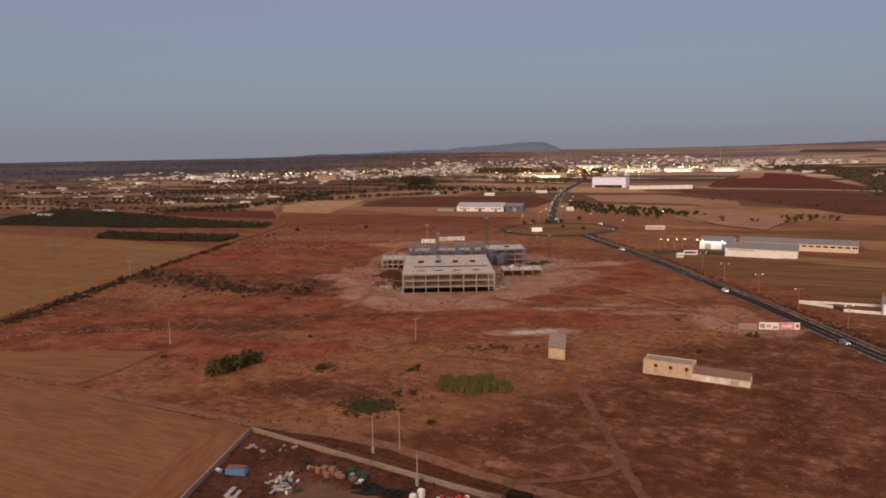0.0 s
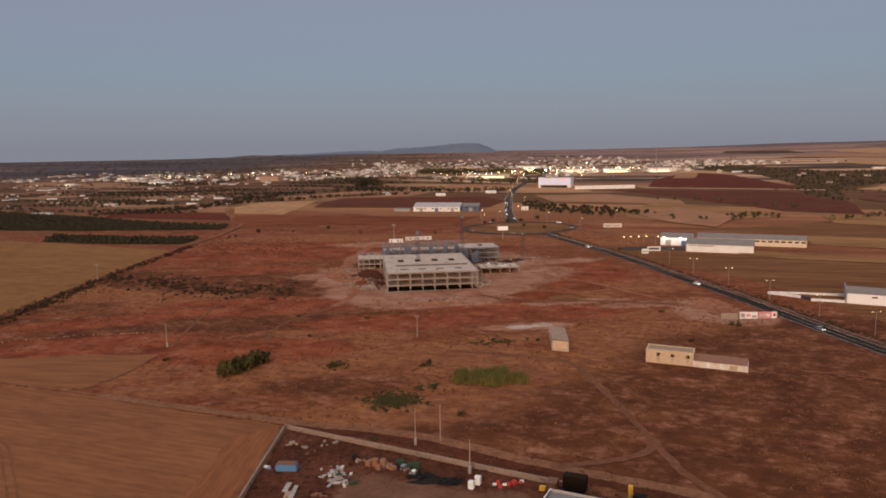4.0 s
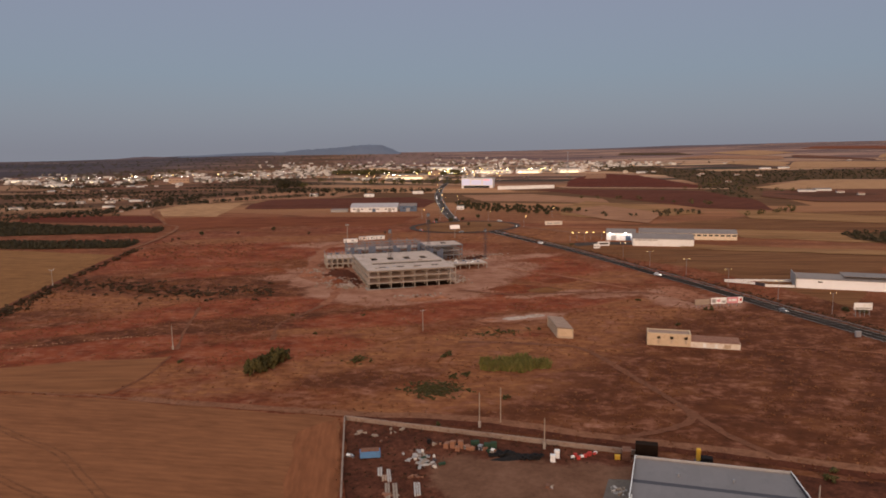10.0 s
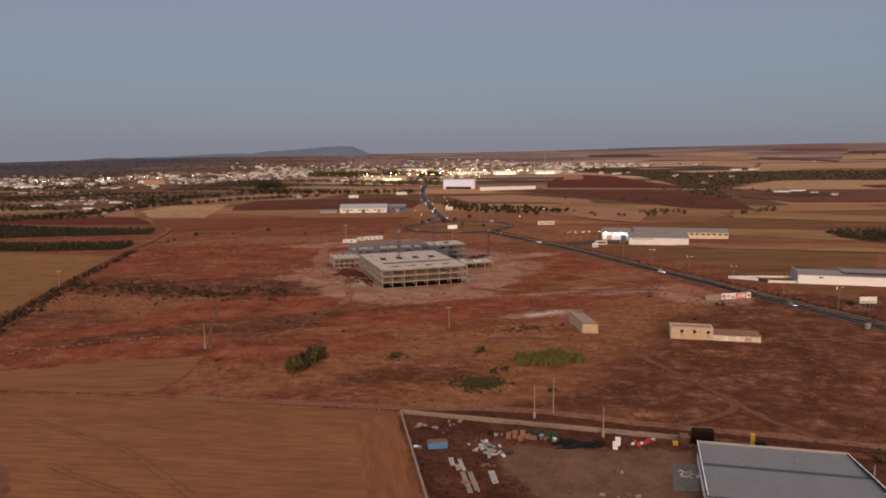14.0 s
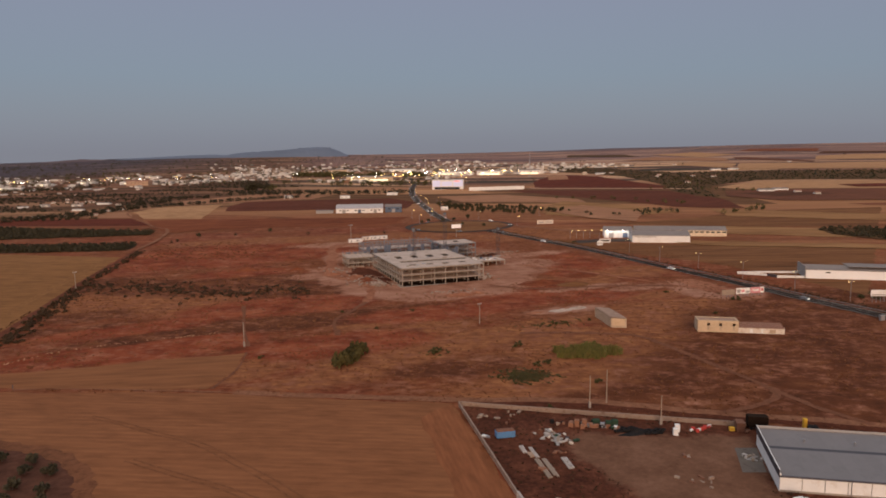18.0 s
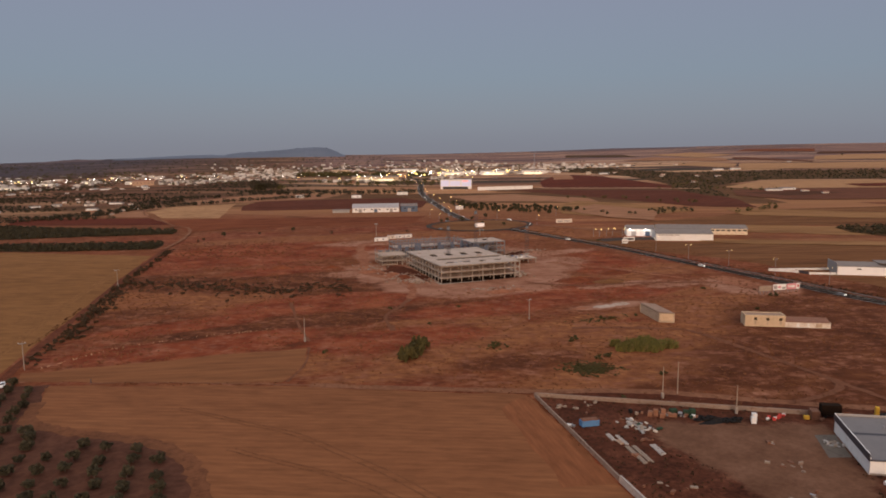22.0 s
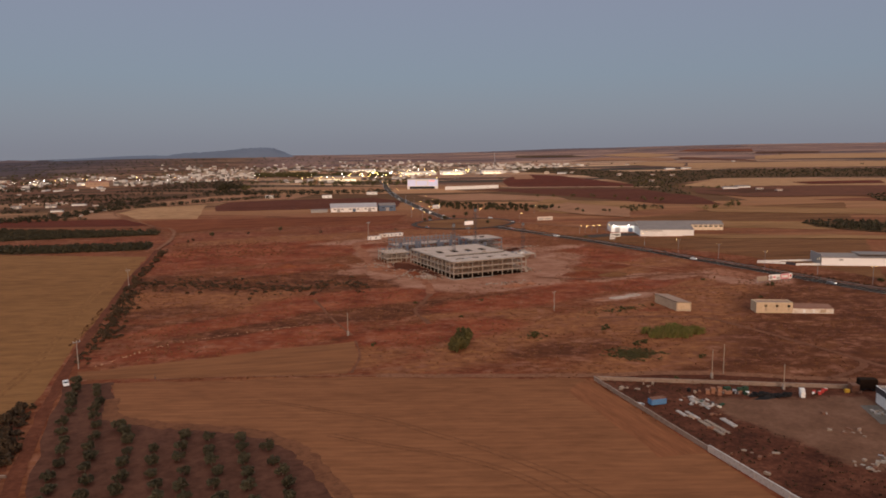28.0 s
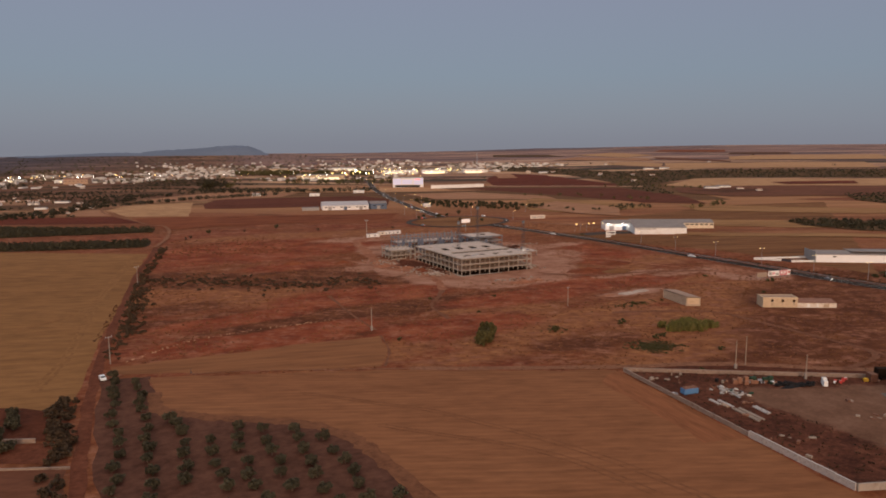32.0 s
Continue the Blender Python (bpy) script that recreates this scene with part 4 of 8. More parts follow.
strip("scrub_path", [(98, 180), (106, 175.8), (115.9, 169.6), (123.4, 163.7)], 1.0, M_SITE, "thin pale line worn through dry scrub", 0.13, ragged=0.25)
strip("bank_path", [(20, 296), (40, 280), (62, 276), (86, 268), (100, 262)], 2.6, M_PATH, "pale haul path over red earth", 0.16, ragged=0.6)

# the main road, its roundabout and the road to the town
ROAD = [(134, 150), (131.5, 185), (129, 215), (127, 245), (124.5, 275), (120.5, 307), (116, 347), (111, 382), (103, 422), (96, 460), (93, 476)]
strip("road", ROAD, 6.4, M_ASPHALT, "dark asphalt country road with white edge lines", 0.3, category="road", n=8)
strip("road_line", ROAD, 0.2, M_LINE, "white painted edge line", 0.32, side=-2.9, category="road marking", n=8)
strip("road_line", ROAD, 0.2, M_LINE, "white painted edge line", 0.32, side=2.9, category="road marking", n=8)
strip("road_line", ROAD, 0.12, M_LINE, "worn white painted centre line", 0.32, category="road marking", n=8)
RC, RX, RY = (84, 511), 41, 35
ring = [(RC[0] + RX * math.cos(a), RC[1] + RY * math.sin(a)) for a in np.linspace(0, 2 * math.pi, 33)]
strip("roundabout", ring, 5.4, M_ASPHALTOLD, "asphalt ring of a large roundabout", 0.32, category="road", n=2)
drape("roundabout_island", [(RC[0] + 0.9 * RX * math.cos(a), RC[1] + 0.9 * RY * math.sin(a)) for a in np.linspace(0, 2 * math.pi, 25)[:-1]], M_DRYGRASS, "dry bare island of the roundabout", 0.3, category="traffic island")
NORTH = [(86, 546), (95, 612), (108, 680), (120, 742), (135, 808), (159, 900), (184, 980), (212, 1065), (246, 1200), (266, 1330)]
strip("road_north", NORTH, 10, M_ASPHALTOLD, "asphalt road towards the town", 0.6, category="road", n=5)
strip("road_line", NORTH, 0.4, M_LINE, "white painted edge line", 0.63, side=-4.6, category="road marking", n=5)
strip("road_line", NORTH, 0.4, M_LINE, "white painted edge line", 0.63, side=4.6, category="road marking", n=5)
strip("road_east", [(118, 505), (130, 480), (146, 445), (160, 415), (172, 404)], 7, M_TRACK, "service road to the long sheds", 0.3, category="road")
strip("forecourt", [(122, 396), (140, 394), (160, 386)], 14, M_ASPHALTOLD, "asphalt forecourt before a shed", 0.35, category="road")

strip("orchard_edge", [(-168.8, 200), (-168.6, 186), (-160, 177), (-150, 170), (-140, 162.5), (-133, 152), (-130, 140), (-128.5, 122), (-127.5, 90), (-127, 40)], 4.6, M_ORCHEDGE, "loose soil where the orchard meets the harvested field", 0.09, ragged=0.8, n=8)
drape("damp_earth", rough_ring([(-34, 356), (-30, 367), (-23, 360), (-20.6, 345), (-19.8, 326), (-22, 321), (-27, 330), (-33, 345)], 1.0, 4.0, 140), M_BANK, "dark earth dug up beside the building", 0.17, category="bare earth")
# headland, wheel ruts, a lay-by and a faint stony line
drape("field_headland", rough_ring([(-47.8, 159), (-50.2, 133), (-53.4, 108.6), (-64, 111), (-60, 135), (-58, 153)], 0.8, 5.0, 41), M_HEADLAND, "headland furrows of the harvested field along the yard wall", 0.085)
for dx in (0.0, 1.9):
    strip("wheel_rut", [(-136 + dx, 183), (-127 + dx, 174), (-120 + dx, 166), (-110 + dx, 155.6), (-101 + dx, 140), (-95 + dx, 129), (-88 + dx, 112), (-82 + dx, 90)], 0.55, M_RUT, "curved wheel rut in the harvested field", 0.1, ragged=0.12)
    strip("wheel_rut", [(-124 + dx, 152), (-114 + dx, 141), (-104.5 + dx, 131), (-96 + dx, 118), (-90 + dx, 98)], 0.55, M_RUT, "curved wheel rut in the harvested field", 0.1, ragged=0.12)
drape("lay_by", rough_ring([(107, 274), (115, 273), (117.5, 262), (115.5, 246), (104.5, 243), (103, 256)], 0.6, 5.0, 43), M_SITE, "pale packed lay-by behind roadside billboards", 0.12, category="lay-by")

# ---- the concrete skeleton of the large building ----
def grid_slab(xs, ys, holes, z0, z1):
    bm = bmesh.new()
    for i in range(len(xs) - 1):
        for j in range(len(ys) - 1):
            if (i, j) not in holes:
                box(bm, xs[i], ys[j], z0, xs[i + 1], ys[j + 1], z1)
    bmesh.ops.remove_doubles(bm, verts=bm.verts[:], dist=0.001)
    seen = {}
    for f in bm.faces[:]:
        k = tuple(sorted(v.index for v in f.verts))
        seen.setdefault(k, []).append(f)
    for fs in seen.values():
        if len(fs) > 1:
            bmesh.ops.delete(bm, geom=fs, context="FACES_ONLY")
    return bm


def concrete_frame(place, turn, nx, ny, bx, by, floors, storey, label, slabs=True, top=0.0, beams=True, last_slab=True, cols=None, raw_mat=None):
    b = thing("concrete_frame_building", place, turn, label, "building", "building site frames")
    w, d, hgt = nx * bx, ny * by, floors * storey
    bm = boxm(-0.22, -0.22, 0, 0.22, 0.22, hgt - 0.02 + top)
    c0 = None
    for i in range(nx + 1):
        for j in range(ny + 1):
            m = Matrix.Translation((min(max(cols[i] if cols else i * bx, 0.26), w - 0.26), min(max(j * by, 0.26), d - 0.26), 0))
            if c0 is None:
                c0 = part("column", bm, raw_mat or M_CONC, b)
                c0.matrix_local = m
            else:
                again(c0, "column", b, m)
    for f in range(1, floors + 1):
        z = f * storey
        if slabs and (f < floors or last_slab):
            if f < floors or nx < 6:
                part("floor_slab", boxm(-0.1, -0.1, z - 0.32, w + 0.1, d + 0.1, z), M_SLAB, b)
        if beams:
            for x0, y0, x1, y1 in ((-0.16, -0.16, w + 0.16, 0.34), (-0.16, d - 0.34, w + 0.16, d + 0.16), (-0.16, 0.36, 0.34, d - 0.36), (w - 0.34, 0.36, w + 0.16, d - 0.36)):
                part("edge_beam", boxm(x0, y0, z - 0.5, x1, y1, z + 0.05), raw_mat or M_CONC, b)
    return b, w, d


BX, BY, ST = 50.2 / 7.5, 5.45, 3.45
main, MW, MD = concrete_frame(spot(-19.2, 309.0), 1.2, 8, 12, 50.2 / 8, BY, 3, ST, "bare three-storey concrete skeleton under construction with flat roof", last_slab=False, cols=[0, 5.9, 12.7, 19.5, 26.2, 33.2, 40.2, 46.9, 50.2])
# the roof slab carries dark boxes that paint in the shade of openings, and a long joint
part("roof_slab", boxm(-0.1, -0.1, 3 * ST - 0.34, MW + 0.1, MD + 0.1, 3 * ST), M_SLAB, main)
xs = [-0.1, 8.4, 11.2, 18.6, 21.4, 28.8, 31.6, 39.0, 41.8, 46.0, MW + 0.1]
for i in (1, 3, 5, 7):
    x0, x1 = xs[i], xs[i + 1]
    part("skylight", boxm(x0 - 0.2, 36.6, 3 * ST + 0.004, x1 + 0.2, 42.0, 3 * ST + 0.3), M_DARK, main, "dark box standing in for a shaded roof opening")
    part("skylight_kerb", boxm(x0 - 0.5, 42.1, 3 * ST + 0.004, x1 + 0.5, 42.4, 3 * ST + 0.6), M_CONC, main)
    part("roof_drain", boxm(x0 - 0.6, 9.2, 3 * ST + 0.004, x1 + 0.6, 10.8, 3 * ST + 0.1), M_DARK, main, "dark box standing in for a slot in the roof")
    part("roof_upstand", boxm(x0 - 0.8, 10.9, 3 * ST + 0.004, x1 + 1.0, 11.2, 3 * ST + 0.25), M_CONC, main)
part("roof_joint", boxm(6.0, 21.4, 3 * ST + 0.004, 47.6, 23.2, 3 * ST + 0.12), M_DARK, main, "long dark expansion joint")
part("joint_kerb", boxm(5.8, 23.3, 3 * ST + 0.004, 47.8, 23.6, 3 * ST + 0.55), M_CONC, main)
for y0, levels in ((13.0, (1, 2)), (33.0, (1, 2)), (52.0, (0, 1, 2))):
    for f in levels:
        part("core_wall", boxm(2.0 + 3 * (f % 2), y0, f * ST + 0.004, MW - 2.5, y0 + 0.25, (f + 1) * ST - 0.35), M_BLOCK, main)
# near-black sheets and floor added to paint in the lowest storey's shade
part("dark_partition", boxm(0.6, 7.0, 0.13, MW - 0.6, 7.2, ST - 0.35), M_DARK, main, "dark sheet painting in shade on the lowest storey")
part("dark_partition", boxm(7.0, 7.4, 0.13, 7.2, MD - 0.6, ST - 0.35), M_DARK, main, "dark sheet painting in shade on the lowest storey")
earth = boxm(0.7, 0.7, 0.0, MW - 0.7, MD - 0.7, 0.2)
for v in earth.verts:
    if v.co.z > 0.1:
        v.co.z = 0.4 + 1.2 * v.co.y / MD
part("earth_floor", earth, M_DARK, main, "earth floor of the lowest storey, darkened to paint in shade")
part("ground_slab", boxm(-1.2, -1.2, -0.6, MW + 1.2, MD + 1.2, 0.12), M_CONC, main, "pale concrete ground slab edge")
for k in range(10):
    x, y = RND.uniform(3, 46), RND.uniform(3, 60)
    s = RND.uniform(0.5, 1.4)
    if not (20 < y < 25 or 35 < y < 43):
        tagged(finish("roof_stack", boxm(-s, -0.5, 0, s, 0.5, RND.uniform(0.3, 0.8), 0.03), RND.choice([M_WOOD, M_CONC, M_STEEL])), "small stack of building material on the roof slab", "building material", "stacks on the roof").matrix_world = main.matrix_world @ Matrix.Translation((x, y, 3 * ST + 0.004))

east, EW, ED = concrete_frame(spot(22.5, 374), 1.2, 4, 3, 6.4, 7.0, 3, 3.4, "unfinished three-storey concrete wing with open bays", raw_mat=M_BLUECAST)
part("roof_hatch", boxm(13, 9, 10.21, 16, 11.5, 10.7), M_DARK, east, "dark roof hatch")
part("core_wall", boxm(8, 15, 0, 25, 15.3, 9.8), M_BLOCK, east)
low, LW, LD = concrete_frame(spot(29, 343.5), 1.2, 4, 2, 6.0, 7.0, 1, 3.6, "low single-storey concrete wing with flat roof")
part("back_wall", boxm(0.4, 13.2, 0, 23.6, 13.5, 3.2), M_BLOCK, low)
for k in range(16):
    s = RND.uniform(0.3, 1.0)
    p = low.matrix_world @ Vector((RND.uniform(1, 22), RND.uniform(2, 13), 3.655))
    tagged(finish("roof_stack", boxm(-s, -0.4, 0, s, 0.4, RND.uniform(0.3, 1.0), 0.03), RND.choice([M_WOOD, M_CONC, M_WHITE, M_BLUE])), "small stack of building material on the low roof", "building material", "stacks on the roof").matrix_world = Matrix.Translation(p) @ Matrix.Rotation(RND.uniform(0, 3), 4, "Z")
west, WW, WD = concrete_frame(spot(-33.5, 366), 1.2, 5, 3, 3.5, 5.5, 2, 3.3, "small two-storey concrete frame with bare upper columns", top=1.3, last_slab=True)
part("infill_wall", boxm(0.6, 0.5, 0, 10, 0.75, 1.1), M_BLOCK, west)
back, KW, KD = concrete_frame(spot(-20, 388), 1.2, 8, 2, 6.3, 7.0, 3, 3.5, "rear concrete frame wrapped in blue scaffold netting", top=1.6, raw_mat=M_BLUECAST)
def scaffold(place, turn, length, depth, height, label, nets, seed):
    """Tube scaffolding along x from its place: standards, ledgers and deck boards; nets are the bays hung with netting and their heights."""
    r = random.Random(seed)
    sc = thing("scaffold", place, turn, label, "scaffold", "scaffolding on the building site")
    n = max(2, round(length / 2.4))
    bay = length / n
    p0 = None
    for i in range(n + 1):
        for y in (0.0, depth):
            m = Matrix.Translation((i * bay, y, 0)) @ Matrix.Diagonal((1, 1, (height + r.uniform(0.2, 1.6)) / 10.0, 1))
            if p0 is None:
                p0 = part("standard", tubem((0, 0, 0), (0, 0, 10.0), 0.06, 0.06, 6), M_SCAFFTUBE, sc)
                p0.matrix_local = m
            else:
                again(p0, "standard", sc, m)
    z = 1.8
    while z < height + 0.3:
        for y in (0.0, depth):
            part("ledger", tubem((0, y - 0.1, z), (length, y - 0.1, z), 0.05, 0.05, 6), M_SCAFFTUBE, sc)
        part("deck", boxm(0.1, 0.1, z - 0.06, length - 0.1, depth - 0.1, z - 0.01), M_WOOD, sc, "grey scaffold boards")
        z += 1.95
    for k, top in nets:
        part("scaffold_net", boxm(k * bay + 0.1, -0.22, 0.5, (k + 1) * bay - 0.1, -0.17, top), M_NET, sc, "slate-blue scaffold netting")
    return sc


scaffold(back.matrix_world @ Vector((-0.5, -1.6, 0)), 1.2, KW + 1.0, 1.1, 11.0, "blue-grey tube scaffolding along the rear frame", [(0, 6.4), (1, 9.2), (3, 7.8), (6, 9.8), (7, 9.8), (10, 6.0), (13, 9.6), (14, 7.6), (17, 9.2), (20, 9.6)], 3)
scaffold(east.matrix_world @ Vector((0.2, -1.6, 0)), 1.2, EW * 0.62, 1.1, 10.2, "blue-grey tube scaffolding before the eastern wing", [(0, 9.4), (1, 9.0), (3, 6.8), (4, 8.4)], 4)
scaffold(east.matrix_world @ Vector((-0.6, ED - 0.5, 0)), -88.8, ED - 1.0, 1.1, 10.2, "blue-grey tube scaffolding beside the eastern wing", [(1, 9.0), (2, 8.4), (5, 9.2), (6, 7.2)], 5)
scaffold(west.matrix_world @ Vector((0.5, WD + 0.6, 0)), 1.2, WW - 1.0, 1.1, 8.2, "blue-grey tube scaffolding behind the small frame", [(1, 7.6), (3, 7.8), (4, 6.0), (6, 7.8)], 6)


def crane_mast(place, height, label, cap):
    c = thing("crane_mast", place, RND.uniform(0, 40), label, "crane", "masts on the building site")
    h = 0.75
    for x in (-h, h):
        for y in (-h, h):
            part("mast_leg", tubem((x, y, 0), (x, y, height), 0.11, 0.11, 6), M_DARKSTEEL, c)
    bm = bmesh.new()
    z, k = 0.0, 0
    while z < height - 1.5:
        for a, b2 in (((-h, -h), (h, -h)), ((h, -h), (h, h)), ((h, h), (-h, h)), ((-h, h), (-h, -h))):
            s = (a, b2) if k % 2 else (b2, a)
            tube(bm, (*s[0], z), (*s[1], z + 1.5), 0.03, 0.03, 4)
        z, k = z + 1.5, k + 1
    part("mast_lattice", bm, M_DARKSTEEL, c)
    part("base_block", boxm(-1.6, -1.6, -0.2, 1.6, 1.6, 0.6, 0.05), M_CONC, c)
    if cap:
        cab = part("mast_head", boxm(-0.8, -0.7, height, 0.8, 0.7, height + cap * 0.6, 0.1), M_BLUECAST, c, "pale steel mast head")
        part("top_plate", boxm(-0.7, -0.7, height + cap * 0.6 + 0.004, 0.7, 0.7, height + cap * 0.6 + 0.4), M_DARKSTEEL, cab)
    return c


crane_mast(spot(-3.1, 343), 25.5, "dark lattice crane mast with pale head standing in the building", 3.2)
crane_mast(spot(22.6, 368), 31.0, "tall dark lattice crane mast with pale head", 3.0)
crane_mast(spot(56, 370), 18.5, "thin dark lattice crane mast with pale head", 2.5)


def rubble(name, gx, gy, rx, ry, hgt, material, label, seed):
    """A heap of earth or stones with an uneven surface."""
    r = random.Random(seed)
    p = spot(gx, gy)
    n, k = 26, 9
    verts, faces = [], []
    for j in range(k + 1):
        t = j / k
        for i in range(n):
            a = 6.2832 * i / n
            w = 1 + 0.28 * noise.noise((math.cos(a) * 1.6 + seed, math.sin(a) * 1.6, t))
            z = hgt * (1 - t) ** 1.1 * (0.75 + 0.5 * noise.noise((math.cos(a) * t * 3, math.sin(a) * t * 3 + seed, 0))) - 0.12 * t
            verts.append((math.cos(a) * rx * t * w, math.sin(a) * ry * t * w, z))
    for j in range(k):
        for i in range(n):
            a, b2 = j * n + i, j * n + (i + 1) % n
            faces.append((a, a + n, b2 + n, b2) if j else (i, n + i, n + (i + 1) % n))
    ob = raw(name, verts, [f for f in faces], material)
    ob.location = p
    return tagged(ob, label, "rubble heap", "heaps of earth and rubble")


for i, (gx, gy, rx, ry, hh, mt, lb) in enumerate([
    (0, 283, 10, 5, 1.6, M_SITE, "low heap of pale sand before the building"), (9, 284, 5, 4, 1.2, M_SITE, "small heap of pale sand"),
    (-31, 331, 7, 9, 2.0, M_BARE, "heap of excavated red earth beside the building"), (-27, 322, 5, 4, 1.5, M_CHALK, "heap of broken concrete"),
    (-34, 342, 6, 6, 1.2, M_SITE, "heap of mixed spoil"), (25, 318, 4, 5, 1.2, M_CHALK, "heap of pale rubble beside the building"),
    (46, 293, 15, 8, 2.6, M_BARE, "long bank of raw reddish earth"), (58, 284, 10, 7, 2.0, M_DRYGRASS, "rounded tan earth bank"), (72, 302, 13, 8, 1.8, M_BARE, "bank of raw red earth"),
    (28, 241, 8, 3.4, 1.0, M_CHALK, "low heap of whitish rubble in scrub"), (36, 242, 6, 3.4, 1.2, M_CHALK, "low heap of whitish rubble in scrub"), (17, 241.5, 6, 2.2, 0.6, M_SITE, "low heap of pale dirt in scrub"),
    # the last two are dark mounds that imitate a trench's shade by colour
    (-86, 380, 9, 6, 2.4, M_BARE, "mound of red earth"), (-60, 372, 7, 5, 1.6, M_BARE, "mound of red earth"), (48, 372, 8, 5, 2.2, M_YARD, "dark heap of spoil behind the wing"), (55, 377, 5, 4, 1.6, M_YARD, "dark heap of spoil behind the wing"), (-44, 352, 8, 5, 1.4, M_SITE, "low heap of pale dirt"), (-23.4, 331, 2.4, 19, 0.9, M_BANK, "dark mound standing in for a trench's shade along the building"), (-34, 350.5, 7, 4, 0.9, M_BANK, "dark mound standing in for a trench's shade beside the small frame")]):
    rubble("earth_mound", gx, gy, rx, ry, hh, mt, lb, i + 3)


def site_clutter(name, spots, label, seed):
    """Broken blocks, boards and stones lying about, too many to count."""
    r = random.Random(seed)
    bm = bmesh.new()
    for gx, gy, rx, ry, n in spots:
        for _ in range(n):
            p = spot(gx + r.gauss(0, rx * 0.5), gy + r.gauss(0, ry * 0.5))
            w, d, h = r.uniform(0.2, 0.9), r.uniform(0.15, 0.5), r.uniform(0.1, 0.55)
            a = r.uniform(0, 3.14)
            c, s_ = math.cos(a), math.sin(a)
            ring_ = [(p.x + x * c - y * s_, p.y + x * s_ + y * c) for x, y in ((-w, -d), (w, -d), (w, d), (-w, d))]
            prism(bm, ring_, p.z - 0.05, p.z + h * r.uniform(0.6, 2.0), r.choice([0, 0, 1, 2, 3]))
    return tagged(finish(name, bm, [M_BLOCK, M_CONC, M_WOOD, M_RUST]), label, "rubble", kind="stuff")


site_clutter("site_rubble", [(-31, 330, 9, 12, 190), (-27, 318, 6, 6, 60), (26, 318, 5, 9, 70), (27, 333, 3, 8, 40), (45, 372, 12, 7, 110), (34, 366, 10, 5, 60), (60, 381, 14, 4, 50), (2, 290, 16, 4, 40), (-40, 362, 8, 10, 50)], "broken blocks, boards and stones strewn round the site", 61)
site_clutter("yard_rubble", [(-27, 89.4, 5, 3, 26), (-17, 103, 6, 4, 8)], "pale broken blocks and boards lying in the yard", 67)


# ---- sheds, houses and other buildings ----
def shed(name, place, turn, w, d, eave, ridge, wall, roof, label, category="shed", group="", windows=0, doors=0, parapet=False, overhang=0.3, win_z=None, win_w=2.6):
    """A long shed: w along its front, d deep, a ridge roof along w; each door and window a part set in the front."""
    s = thing(name, place, turn, label, category, group)
    t = 0.25
    bm = bmesh.new()
    ring = [(0, 0), (w, 0), (w, d), (0, d)]
    for (x0, y0), (x1, y1) in zip(ring, ring[1:] + ring[:1]):
        n = Vector((x1 - x0, y1 - y0)).normalized()
        q = Vector((-n.y, n.x)) * t
        prism(bm, [(x0, y0), (x1, y1), (x1 + q.x, y1 + q.y), (x0 + q.x, y0 + q.y)], -0.5, eave)
    for x in (0.0, w - t):
        v = [bm.verts.new(p) for p in ((x, 0, eave), (x, d, eave), (x, d / 2, ridge - 0.05), (x + t, 0, eave), (x + t, d, eave), (x + t, d / 2, ridge - 0.05))]
        for f in ((0, 2, 1), (3, 4, 5), (0, 3, 5, 2), (1, 2, 5, 4)):
            bm.faces.new([v[i] for i in f])
    part("wall", bm, wall, s)
    for sgn, y0 in ((1, -overhang), (-1, d + overhang)):
        bm = bmesh.new()
        sl = (ridge - eave) / (d / 2)
        ze = eave - sl * overhang + 0.02
        a = [(-overhang, y0, ze), (w + overhang, y0, ze), (w + overhang, d / 2, ridge + 0.02), (-overhang, d / 2, ridge + 0.02)]
        lo = [bm.verts.new(p) for p in a]
        hi = [bm.verts.new((p[0], p[1], p[2] + 0.14)) for p in a]
        n = 4
        for i in range(4):
            bm.faces.new((lo[i], lo[(i + 1) % n], hi[(i + 1) % n], hi[i]))
        bm.faces.new(hi)
        bm.faces.new(lo[::-1])
        bmesh.ops.recalc_face_normals(bm, faces=bm.faces[:])
        part("roof_slope", bm, roof, s)
    part("ridge_cap", boxm(-overhang, d / 2 - 0.25, ridge + 0.1, w + overhang, d / 2 + 0.25, ridge + 0.24), roof, s)
    if parapet:
        part("parapet", boxm(-0.1, -0.12, eave, w + 0.1, 0.1, eave + 0.9), wall, s)
    for k in range(windows):
        x = (k + 0.5) * w / windows
        z = win_z or eave * 0.62
        ww = min(win_w, w / windows * 0.7)
        f = part("window", boxm(x - ww / 2, -0.06, z - 0.55, x + ww / 2, 0.02, z + 0.55), M_DARKSTEEL, s)
        part("pane", boxm(x - ww / 2 + 0.1, -0.09, z - 0.45, x + ww / 2 - 0.1, -0.063, z + 0.45), M_GLASSD, f, "dark window glass")
    for k in range(doors):
        x = (k + 0.5) * w / doors
        g = part("roller_door", boxm(x - 1.9, -0.08, 0, x + 1.9, 0.02, min(3.8, eave * 0.8)), M_BLUE if k % 2 else M_GREYWALL, s, "metal roller door")
        part("door_frame", boxm(x - 2.05, -0.1, min(3.8, eave * 0.8), x + 2.05, 0.02, min(3.8, eave * 0.8) + 0.2), M_GREYWALL, g)
    return s


# long sheds beyond the road
sa = -28.0
front_shed = shed("long_shed", spot(154, 380), sa, 43, 24, 5.4, 8.0, M_WHITE, M_FIBRE, "long white industrial shed with grey fibre-cement roof", "shed", "long sheds by the road", 0, 0)
